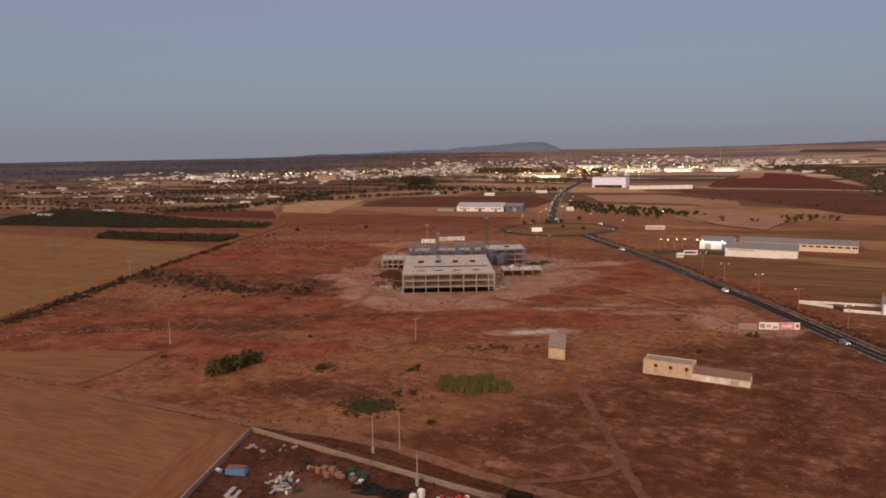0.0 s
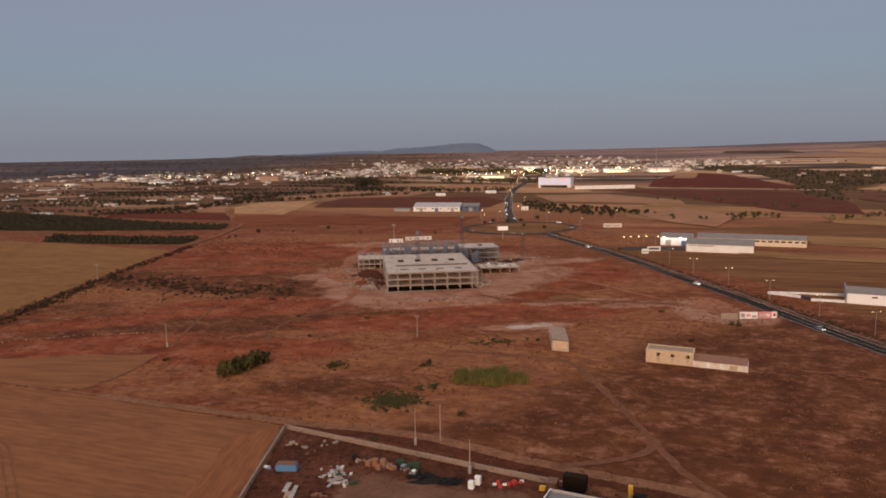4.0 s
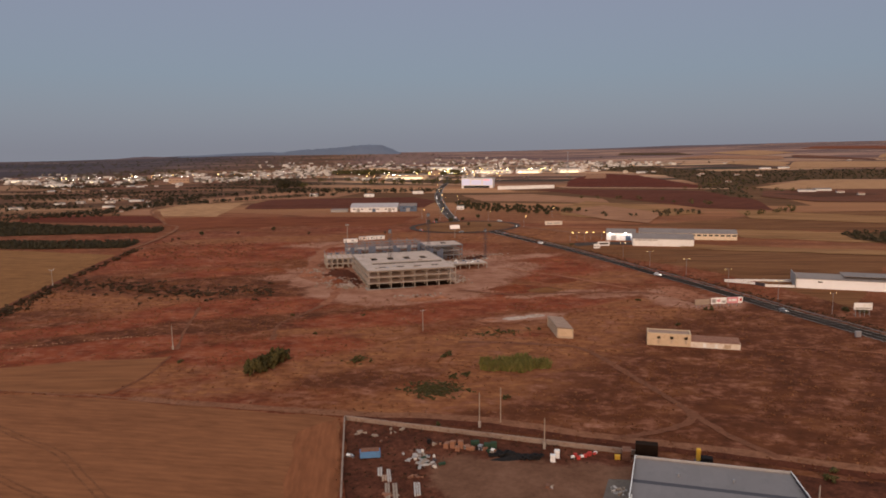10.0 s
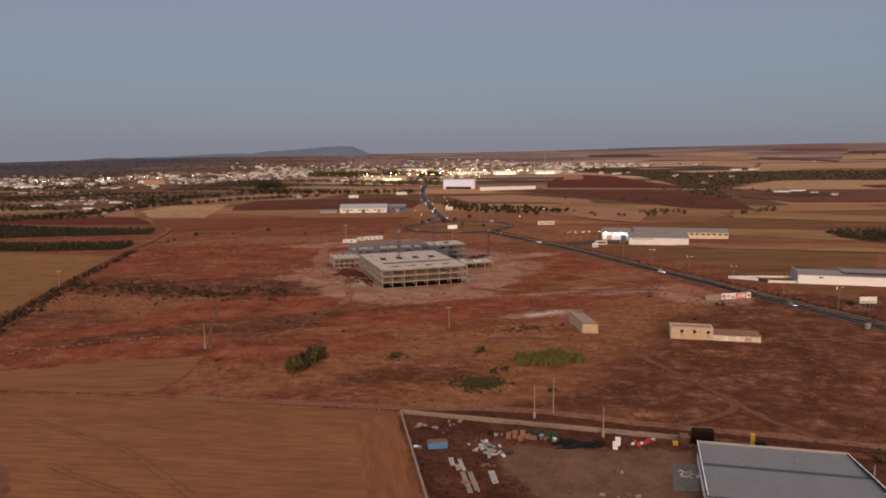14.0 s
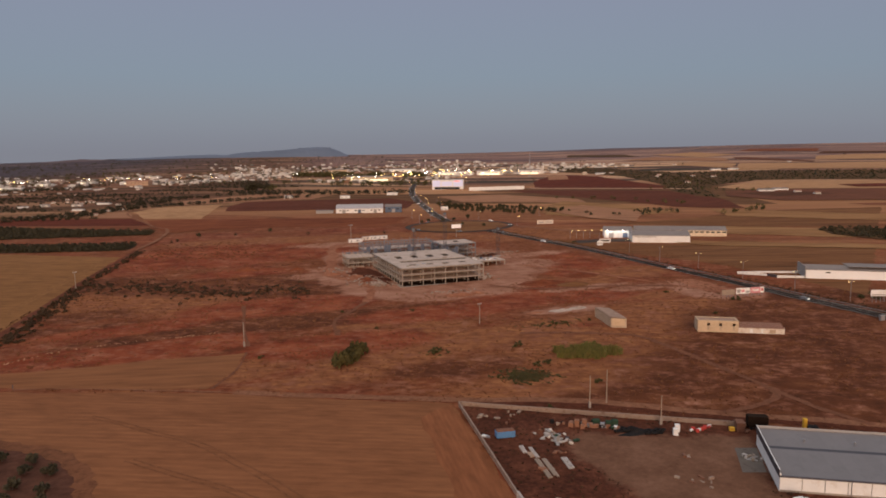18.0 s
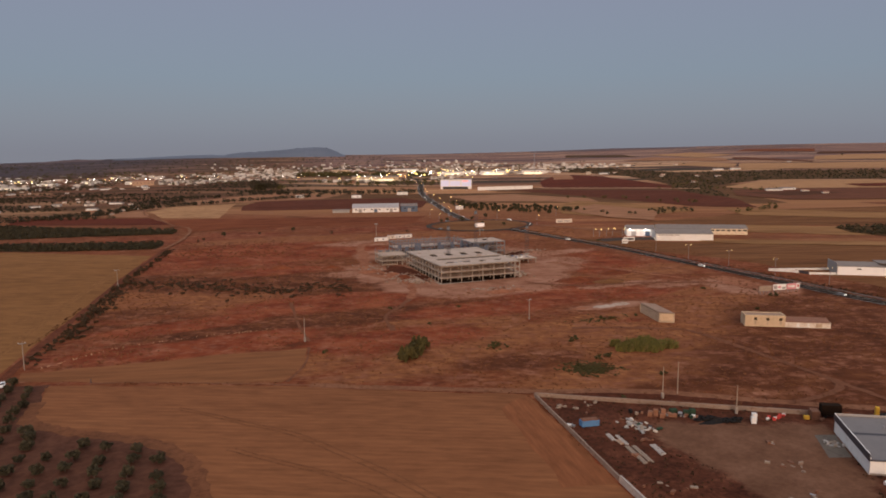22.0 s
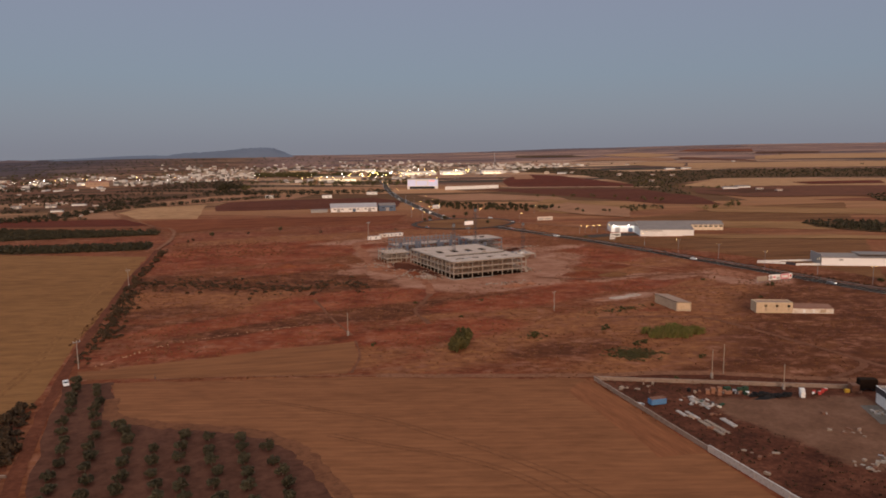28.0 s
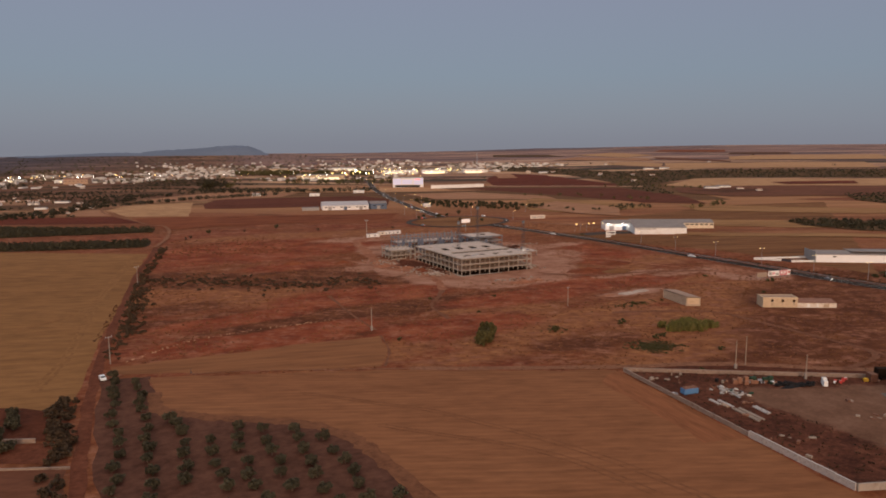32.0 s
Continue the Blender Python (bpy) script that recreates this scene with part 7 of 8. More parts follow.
for gx, gy, s in ((80, 540, 0.8), (92, 548, 0.7), (70, 548, 0.7), (100, 500, 0.6), (108, 556, 0.8), (62, 540, 0.6), (88, 515, 0.5), (-110, 520, 0.7), (-60, 530, 0.7)):
    tree(ROUNDS, gx, gy, s, "small round dark tree on dry grass", "small trees near the roundabout", "round_tree")


# ---- the storage yard ----
YW = "walls of the storage yard"
run_wall("yard_wall", (-46.3, 157.7), (12.2, 121.2), 1.25, 0.3, M_BLOCK, "weathered block wall of the storage yard", 5.0, YW)
run_wall("yard_wall", (-46.5, 157.0), (-52.4, 109.4), 1.25, 0.3, M_BLOCK, "weathered block wall beside the harvested field", 5.0, YW)
run_wall("yard_wall", (-52.5, 109), (-55.2, 82.8), 1.7, 0.35, M_PALEBEAM, "pale newer wall beside the harvested field", 5.0, YW)
run_wall("yard_wall", (-54.9, 82.5), (-10, 66), 1.7, 0.3, M_CONC, "pale rear wall of the storage yard", 5.0, YW)
tank = thing("waste_container", spot(-45.6, 135), -8, "blue steel waste container with reddish top in the yard", "container")
bm = bmesh.new()
prism(bm, [(0, 0), (5.2, 0), (5.2, 2.3), (0, 2.3)], 0.2, 1.9)
bmesh.ops.bevel(bm, geom=bm.edges[:], offset=0.12, segments=2, affect="EDGES")
body = part("body", bm, M_BLUETANK, tank)
for i in range(6):
    part("rib", boxm(0.35 + i * 0.88, -0.07, 0.3, 0.47 + i * 0.88, 0.03, 1.8), M_BLUETANK, body)
part("load", boxm(0.2, 0.2, 1.91, 5.0, 2.1, 2.2, 0.08), M_RUST, tank, "reddish load on top")
for x in (0.4, 4.4):
    part("skid", boxm(x, 0.2, 0, x + 0.3, 2.1, 0.2), M_DARKSTEEL, tank)


def plank_pile(gx, gy, turn, n, length, w, material, label):
    p = thing("beam_stack", spot(gx, gy), turn, label, "building material", "stacks of beams in the yard")
    for i in range(n):
        o = part("beam", boxm(RND.uniform(-0.2, 0.2), i * (w + 0.12), 0, length + RND.uniform(-0.5, 0.3), i * (w + 0.12) + w, 0.35, 0.02), material, p)
    return p


plank_pile(-42.6, 129.9, -99, 2, 4.6, 0.5, M_PALEBEAM, "short stack of pale panels on yard soil")
plank_pile(-42.3, 126.2, -99, 2, 2.6, 0.5, M_TERRA, "short stack of reddish panels on yard soil")
plank_pile(-41.0, 128.4, -97, 2, 6.2, 0.4, M_PALEBEAM, "short stack of pale beams on yard soil")
plank_pile(-36.8, 121.4, -100, 3, 6.0, 0.42, M_PALEBEAM, "stack of pale panels on yard soil")
plank_pile(-42.3, 122.8, -98, 2, 10.5, 0.5, M_WOOD, "long grey timber beams lying on soil")
plank_pile(-40.9, 122.2, -98, 2, 9.5, 0.5, M_WOOD, "long grey timber beams lying on soil")


def crate_stack(gx, gy, turn, w, d, h, mt, label, name="pallet_stack", cat="pallets", group="goods stored in the yard"):
    s = thing(name, spot(gx, gy), turn, label, cat, group)
    k = max(1, int(h / 0.45))
    for i in range(k):
        part("layer", boxm(RND.uniform(-0.05, 0.05), RND.uniform(-0.05, 0.05), i * h / k + (0.0 if i == 0 else 0.03), w, d, (i + 1) * h / k, 0.02), mt, s)
    return s


for gx, gy, h in ((-27.2, 135.6, 1.4), (-25.8, 135.2, 2.0), (-24.2, 134.4, 2.2), (-25.2, 133.6, 1.2), (-22.8, 134.0, 1.0)):
    crate_stack(gx, gy, RND.uniform(-35, -20), 1.3, 1.2, h, M_PALLET, "stack of orange-brown wooden pallets against the wall")
for gx, gy, h in ((-7.3, 123.2, 1.8), (-5.8, 124.6, 2.1)):
    crate_stack(gx, gy, -28, 1.3, 1.2, h, M_WHITE, "white bulk container on a pallet", "bulk_container", "container")
for k in range(9):
    crate_stack(-3 + RND.uniform(0, 6.5), 124.6 - k * 0.15 + RND.uniform(-1.2, 0.6), RND.uniform(-60, 30), 0.9, 0.5, RND.uniform(0.5, 1.0), M_RED if k % 3 else M_WHITE, "red and white plastic road barrier", "road_barrier", "barrier")
crate_stack(6.2, 120.8, -28, 1.4, 1.1, 1.0, M_YELLOW, "yellow plastic crate beside the wall", "yellow_crate", "crate")
crate_stack(7.4, 119.8, -28, 2.2, 3.2, 2.6, M_RUST, "rusty steel bin beside the warehouse", "rusty_bin", "bin")
for gx, gy, w, h, mt in ((-21, 135, 2.2, 1.3, M_GREENP), (-18.8, 133, 1.8, 1.5, M_GREENP), (-17.4, 132.2, 1.6, 1.9, M_GREENP), (-20, 133.6, 1.2, 0.9, M_STEEL), (-18, 131, 1.0, 0.8, M_WHITE)):
    crate_stack(gx, gy, RND.uniform(-50, 10), w, 1.2, h, mt, "green painted farm machinery parts", "machinery_part", "machinery")
for k in range(26):
    t = k / 25
    crate_stack(-29.5 + 12.5 * t + RND.uniform(-0.5, 0.5), 138.4 - 8.6 * t + RND.uniform(-1.0, 1.4), RND.uniform(-60, 20), RND.uniform(0.5, 1.6), RND.uniform(0.4, 1.0), RND.uniform(0.35, 1.2), RND.choice([M_DARKSTEEL, M_GREENP, M_RUST, M_WOOD, M_BLACK, M_PALLET, M_STEEL]), "worn machine part or crate heaped along the wall", "machinery_part", "machinery")
for k in range(46):
    t = RND.random()
    tyre = new("tyre")
    if k == 0:
        bm = bmesh.new()
        rg = []
        for a in range(14):
            an = 6.2832 * a / 14
            rg.append([bm.verts.new((math.cos(an) * r_, math.sin(an) * r_, z_)) for r_, z_ in ((0.34, 0.0), (0.62, 0.0), (0.66, 0.15), (0.62, 0.3), (0.34, 0.3))])
        for a in range(14):
            for j in range(5):
                bm.faces.new((rg[a][j], rg[(a + 1) % 14][j], rg[(a + 1) % 14][(j + 1) % 5], rg[a][(j + 1) % 5]))
        bmesh.ops.recalc_face_normals(bm, faces=bm.faces[:])
        TYRE = bpy.data.meshes.new("tyre")
        bm.to_mesh(TYRE)
        bm.free()
        TYRE.materials.append(M_BLACK)
    bpy.data.objects.remove(tyre)
    tyre = new("tyre", TYRE)
    lvl = RND.choice([0, 0, 1, 2])
    tyre.matrix_world = Matrix.Translation(spot(-18 + 9.5 * t + RND.uniform(-0.6, 0.6), 129.8 - 4.9 * t + RND.uniform(-1.1, 1.1), lvl * 0.31)) @ Matrix.Rotation(RND.uniform(0, 6), 4, "Z") @ Matrix.Scale(RND.uniform(1.0, 1.6), 4)
    tagged(tyre, "old black tyre on a long heap by the wall", "tyre", "heap of old tyres")
rubble("scrap_mound", -13.5, 127.4, 7.5, 2.2, 1.1, M_BLACK, "low heap of dark scrap by the yard wall", 51)
for k in range(46):
    gx, gy = (-33.4, 132.6) if k % 3 else (-32.4, 128.9)
    gx, gy = gx + RND.gauss(0, 1.3), gy + RND.gauss(0, 1.7)
    w = RND.uniform(0.25, 0.95)
    o = finish("scrap_piece", boxm(-w, -0.45 * w, 0, w, 0.45 * w, RND.uniform(0.06, 0.5), 0.02), RND.choice([M_LIME, M_PALEBEAM, M_PALEBEAM, M_GREYWALL, M_GREYWALL, M_DARKSTEEL, M_GREENP, M_WOOD, M_RUST]))
    o.matrix_world = Matrix.Translation(spot(gx, gy, 0.12)) @ Matrix.Rotation(RND.uniform(0, 6), 4, "Z") @ Matrix.Rotation(RND.uniform(-0.15, 0.15), 4, "X")
    tagged(o, "discarded pale sheet or appliance on yard soil", "scrap", "scrap strewn over the yard")
for gx, gy, n, sp, mts in ((-43.4, 148.3, 5, 1.3, [M_PALEBEAM, M_WOOD, M_PALLET]), (-37, 146, 8, 4.0, [M_RUST, M_WOOD]), (-47.2, 137, 5, 0.7, [M_STEEL, M_WHITE]), (0.5, 107.5, 14, 2.0, [M_GREYWALL, M_GREYWALL, M_PALEBEAM, M_WOOD]), (-11.5, 113, 4, 0.7, [M_WOOD, M_RUST, M_PALEBEAM]), (-36, 124.5, 6, 2, [M_RUST, M_PALLET]), (-42, 118, 5, 1.2, [M_PALLET, M_WOOD]), (-22, 88, 8, 3.5, [M_STEEL, M_RUST]), (-46, 104, 8, 5, [M_RUST, M_WOOD]), (10, 119, 6, 1.4, [M_RUST, M_DARKSTEEL]), (-5, 84, 9, 4, [M_GREENP, M_WHITE, M_STEEL])):
    for k in range(n):
        w = RND.uniform(0.25, 0.9)
        o = finish("scrap_piece", boxm(-w, -0.5 * w, 0, w, 0.5 * w, RND.uniform(0.1, 0.6), 0.02), RND.choice(mts))
        o.matrix_world = Matrix.Translation(spot(gx + RND.gauss(0, sp * 0.6), gy + RND.gauss(0, sp * 0.6), 0.05)) @ Matrix.Rotation(RND.uniform(0, 6), 4, "Z")
        tagged(o, "piece of discarded material lying on yard soil", "scrap", "scrap strewn over the yard")
drape("concrete_pad", [(-6, 103), (0.8, 113), (5.2, 111.4), (-1.4, 101.4)], M_PAD, "grey concrete pad beside the warehouse", 0.16, category="pad")
trk = thing("covered_trailer", spot(10.6, 120.0), -28, "dark tarpaulin-covered trailer behind the warehouse", "trailer")
part("cover", boxm(0, 0, 0.8, 5.4, 2.5, 3.9, 0.1), M_DARK, trk)
part("chassis", boxm(0.2, 0.3, 0.6, 5.4, 2.2, 0.98), M_DARKSTEEL, trk)
for x in (1.0, 4.4):
    for y in (0.25, 2.25):
        part("wheel", tubem((x, y - 0.15, 0.5), (x, y + 0.15, 0.5), 0.5, 0.5, 14), M_BLACK, trk)
ex = thing("site_pump", spot(22.2, 115), -28, "upright yellow machine boom behind the warehouse", "machine")
part("boom", boxm(-0.5, -0.5, 0.5, 0.5, 0.5, 3.6, 0.06), M_YELLOW, ex)
part("undercarriage", boxm(0.6, -0.9, 0, 3.4, 1.1, 1.6, 0.1), M_BLACK, ex)
part("foot", boxm(-0.9, -0.9, 0, 0.9, 0.9, 0.5), M_DARKSTEEL, ex)
post = thing("field_post", spot(-158, 212.5), 0, "short dark post at the field boundary", "post")
part("stake", tubem((0, 0, -0.2), (0, 0, 1.5), 0.16, 0.12, 6), M_DARKSTEEL, post)


# ---- vehicles ----
def car(place, turn, paint, label, lights=False, van=False, group="cars on the road"):
    c = thing("car", place, turn, label, "car", group)
    h = 1.9 if van else 1.42
    L_, W_ = (5.0, 1.95) if van else (4.3, 1.78)
    prof = [(0, 0.35), (0, 0.75), (0.15, 0.9), (1.0, 0.98), (1.65, h), (L_ - 0.75, h), (L_ - 0.1, 1.0), (L_, 0.8), (L_, 0.35)]
    bm = bmesh.new()
    sides = []
    for s in (-1, 1):
        sides.append([bm.verts.new((x, s * W_ / 2 * (0.86 if z > 1.05 else 1.0), z)) for x, z in prof])
    n = len(prof)
    for i in range(n):
        bm.faces.new((sides[0][i], sides[0][(i + 1) % n], sides[1][(i + 1) % n], sides[1][i]))
    bm.faces.new(sides[0][::-1])
    bm.faces.new(sides[1])
    bmesh.ops.recalc_face_normals(bm, faces=bm.faces[:])
    part("body", bm, paint, c)
    bm = bmesh.new()
    v = [bm.verts.new(p) for p in ((1.06, -0.72, 1.02), (1.06, 0.72, 1.02), (1.62, 0.66, h - 0.05), (1.62, -0.66, h - 0.05))]
    v2 = [bm.verts.new((q_.co.x - 0.04, q_.co.y, q_.co.z + 0.03)) for q_ in v]
    bm.faces.new(v2)
    for a in range(4):
        bm.faces.new((v[a], v[(a + 1) % 4], v2[(a + 1) % 4], v2[a]))
    part("windscreen", bm, M_GLASSD, c, "dark windscreen")
    for s in (-1, 1):
        y = s * (W_ / 2 * 0.93 + 0.01)
        part("side_window", boxm(1.75, min(y, y + s * 0.02), 1.03, L_ - 0.95, max(y, y + s * 0.02), h - 0.14), M_GLASSD, c, "dark side window")
        part("headlight", boxm(-0.04, s * 0.6 - 0.18, 0.62, 0.02, s * 0.6 + 0.18, 0.8), M_HEAD if lights else M_WHITE, c, "glowing headlight" if lights else "")
        part("tail_light", boxm(L_ - 0.02, s * 0.62 - 0.14, 0.68, L_ + 0.04, s * 0.62 + 0.14, 0.86), M_TAIL if lights else M_RED, c)
        for x in (0.8, L_ - 0.85):
            w = part("wheel", tubem((x, s * (W_ / 2 - 0.2), 0.32), (x, s * (W_ / 2 + 0.02), 0.32), 0.32, 0.32, 12), M_BLACK, c)
            part("rim", tubem((x, s * (W_ / 2 + 0.02), 0.32), (x, s * (W_ / 2 + 0.05), 0.32), 0.2, 0.2, 8), M_STEEL, w)
    return c


def on_road(line, t, side, paint, label, lights=True, van=False):
    pts_ = smooth_line(line, 8)
    k = t * (len(pts_) - 1)
    i = min(int(k), len(pts_) - 2)
    a, b = Vector(pts_[i]), Vector(pts_[i + 1])
    p, d = a.lerp(b, k - i) * U, (b - a).normalized()
    n = Vector((d.y, -d.x)) * side
    z = float(land(p.x + n.x, p.y + n.y)) + (0.64 if line is NORTH else 0.34)
    ang_ = math.degrees(math.atan2(d.y, d.x)) + (180 if side > 0 else 0)
    return car(Vector((p.x + n.x, p.y + n.y, z)), ang_, paint, label, lights, van)


car(spot(-180.6, 215.6, 0.14), 98, M_CARWHITE, "white hatchback parked on the red dirt track", False, False, "parked cars")
for t, s, pt in ((0.2, -1.8, M_CARGREY), (0.46, -1.8, M_CARWHITE), (0.76, -1.8, M_CARWHITE), (0.9, 1.8, M_CARGREY)):
    on_road(ROAD, t, s, pt, "car with lit headlights on the road", True)
for k in range(12):
    on_road(NORTH, 0.04 + k * 0.046 + RND.uniform(-0.01, 0.01), -2.6 if k % 3 else 2.6, RND.choice([M_CARWHITE, M_CARGREY]), "car with lit lights in evening traffic")
for a in (200, 250, 330, 30, 110):
    p = Vector((RC[0] + RX * math.cos(radians(a)), RC[1] + RY * math.sin(radians(a))))
    car(spot(p.x, p.y, 0.36), a + 90, RND.choice([M_CARWHITE, M_CARGREY]), "car with lit lights on the roundabout", True)

car(spot(-3.2, 89.0, 0.14), 172, M_CARWHITE, "white hatchback parked in the storage yard", False, False, "parked cars")

# guard rail along the far edge of the road
rail_line = [Vector((x * U, y * U)) for x, y in smooth_line(ROAD, 8)]
rail = thing("guard_rail", Vector((0, 0, 0)), 0, "galvanised steel guard rail along the road", "guard rail")
verts, faces = [], []
for i, p in enumerate(rail_line):
    d = (rail_line[min(i + 1, len(rail_line) - 1)] - rail_line[max(i - 1, 0)]).normalized()
    c_ = p + Vector((d.y, -d.x)) * 4.8
    z = float(land(c_.x, c_.y))
    verts += [(c_.x, c_.y, z + 0.55), (c_.x + 0.06, c_.y, z + 0.6), (c_.x + 0.06, c_.y, z + 0.8), (c_.x, c_.y, z + 0.88)]
    if i:
        for j in range(3):
            faces.append((4 * i - 4 + j, 4 * i + j, 4 * i + j + 1, 4 * i - 3 + j))
raw("rail_beam", verts, faces, M_STEEL, rail)
post0 = None
for i, p in enumerate(rail_line):
    d = (rail_line[min(i + 1, len(rail_line) - 1)] - rail_line[max(i - 1, 0)]).normalized()
    c_ = p + Vector((d.y, -d.x)) * 4.95
    m = Matrix.Translation((c_.x, c_.y, float(land(c_.x, c_.y))))
    if post0 is None:
        post0 = part("rail_post", boxm(-0.06, -0.06, -0.1, 0.06, 0.06, 0.85), M_STEEL, rail)
        post0.matrix_local = m
    else:
        again(post0, "rail_post", rail, m)
blades("verge_weeds", np.array([(p.x + 8.0 + rs.normal() * 2.0, p.y + rs.normal() * 6) for p in rail_line for _ in range(16)]), 0.4, 0.3, M_HEDGE, "dark weeds along the road verge", "weeds", 9, 4)
kiosk = thing("roadside_cabinet", spot(127.3, 181.5), -8, "grey metal service cabinet beside the road", "cabinet")
part("body", boxm(-1.1, -0.5, 0, 1.1, 0.5, 2.2, 0.05), M_STEEL, kiosk)
part("cap", boxm(-1.2, -0.6, 2.204, 1.2, 0.6, 2.35), M_GREYWALL, kiosk)


# ---- the town ----
def house_kind(w, d, h, wall, roof, flat):
    """A small house at the origin, its wall mesh at the top with the roof as its part."""
    ob = finish("house", boxm(-w / 2, -d / 2, -1.5, w / 2, d / 2, h), wall)
    bm = bmesh.new()
    if flat:
        for a in ((-w / 2 - 0.1, -d / 2 - 0.1, w / 2 + 0.1, -d / 2 + 0.2), (-w / 2 - 0.1, d / 2 - 0.2, w / 2 + 0.1, d / 2 + 0.1), (-w / 2 - 0.1, -d / 2 + 0.2, -w / 2 + 0.2, d / 2 - 0.2), (w / 2 - 0.2, -d / 2 + 0.2, w / 2 + 0.1, d / 2 - 0.2)):
            box(bm, a[0], a[1], h + 0.004, a[2], a[3], h + 0.7)
        box(bm, -w / 4, -d / 4, h + 0.004, w / 6, d / 4, h + 2.2)
    else:
        e = 0.4
        v = [bm.verts.new(p) for p in ((-w / 2 - e, -d / 2 - e, h), (w / 2 + e, -d / 2 - e, h), (w / 2 + e, d / 2 + e, h), (-w / 2 - e, d / 2 + e, h), (-w / 2 - e, 0, h + d * 0.22), (w / 2 + e, 0, h + d * 0.22))]
        for f in ((0, 1, 5, 4), (2, 3, 4, 5), (0, 4, 3), (1, 2, 5), (3, 2, 1, 0)):
            bm.faces.new([v[i] for i in f])
    part("roof", bm, roof, ob)
    for k in range(3):
        x = -w / 3 + k * w / 3
        part("window", boxm(x - 0.6, -d / 2 - 0.05, h * 0.55, x + 0.6, -d / 2 + 0.02, h * 0.55 + 1.3), M_GLASSD, ob)
    return ob


KINDS = [house_kind(w, d, h, wl_, rf, fl) for w, d, h, wl_, rf, fl in (
    (11, 9, 6.5, M_TWHITE, M_TCREAM, True), (14, 10, 4.0, M_TWHITE, M_TILE, False), (10, 10, 7.0, M_TCREAM, M_TILE, False), (16, 10, 8.5, M_TCREAM, M_TCREAM, True),
    (12, 9, 3.6, M_TWHITE, M_TILE, False), (22, 12, 9.5, M_TTERRA, M_TILE, False), (30, 14, 5.5, M_WHITE, M_FIBRE, False), (20, 13, 12.0, M_TWHITE, M_TCREAM, True))]
rt = random.Random(12)


def town_front(x):
    return float(np.interp(x, [-560, -420, -250, -126, -40, 30, 90, 250, 330, 410, 540, 640], [1420, 1310, 1290, 1190, 1250, 1260, 1110, 1100, 1180, 1250, 1180, 1300]))


count = 0
free_kinds = list(KINDS)
places = []
while count < 270:
    x = rt.uniform(-520, 640)
    y = town_front(x) + abs(rt.gauss(0, 120 if x < -100 else 220)) + rt.uniform(0, 40)
    if y > 1950 or noise.noise((x * 0.006, y * 0.004, 2)) < -0.25 or (60 < x < 300 and 1230 < y < 1450):
        continue
    ok = all((x - a) ** 2 + (y - b) ** 2 > 150 for a, b in places)
    if not ok:
        continue
    places.append((x, y))
    k = rt.choices(range(8), (6, 5, 5, 4, 4, 1, 2, 2))[0]
    src = KINDS[k]
    m = Matrix.Translation(spot(x, y)) @ Matrix.Rotation(radians(rt.choice([-20, 70]) + rt.uniform(-8, 8)), 4, "Z") @ Matrix.Diagonal((rt.uniform(0.6, 0.85), 0.7, rt.uniform(0.45, 0.7), 1))
    if src in free_kinds:
        free_kinds.remove(src)
        src.matrix_world = m
        h_ = src
    else:
        h_ = copy_thing(src, m)
    lab = ("white flat-roofed town house", "low white house with clay roof", "cream town house with clay roof", "pale flat-roofed apartment house", "small white house with clay roof", "terracotta town block with clay roof", "white hall with grey roof", "cream apartment block with flat roof")[k]
    tagged(h_, lab + " at the edge of town", "house", "houses of the town")
    count += 1
# scattered farmhouses on the plain
for k in range(150):
    x, y = rt.uniform(-680, -170), rt.uniform(720, 1330)
    if math.degrees(math.atan2(x + 90, y)) < -40 or noise.noise((x * 0.01, y * 0.008, 5)) < -0.1:
        continue
    h_ = copy_thing(KINDS[rt.choice([1, 4, 4, 6])], Matrix.Translation(spot(x, y)) @ Matrix.Rotation(rt.uniform(0, 3.1), 4, "Z") @ Matrix.Diagonal((rt.uniform(0.6, 0.9), 0.7, 0.7, 1)))
    tagged(h_, "white farmhouse among orchards on the plain", "house", "farmhouses on the plain")
for x, y, k in ((512, 645, 6), (535, 648, 6), (531, 618, 1), (528, 588, 4), (633, 927, 4), (537, 815, 1), (572, 1102, 6), (810, 1040, 6), (780, 1050, 6), (600, 1110, 1), (550, 1120, 3), (590, 960, 4), (615, 990, 4), (650, 900, 1), (1100, 1200, 1), (880, 1300, 4)):
    h_ = copy_thing(KINDS[k], Matrix.Translation(spot(x, y)) @ Matrix.Rotation(radians(-25 + rt.uniform(-10, 10)), 4, "Z"))
    tagged(h_, "white farm building on the eastern plateau", "house", "farm buildings on the plateau")
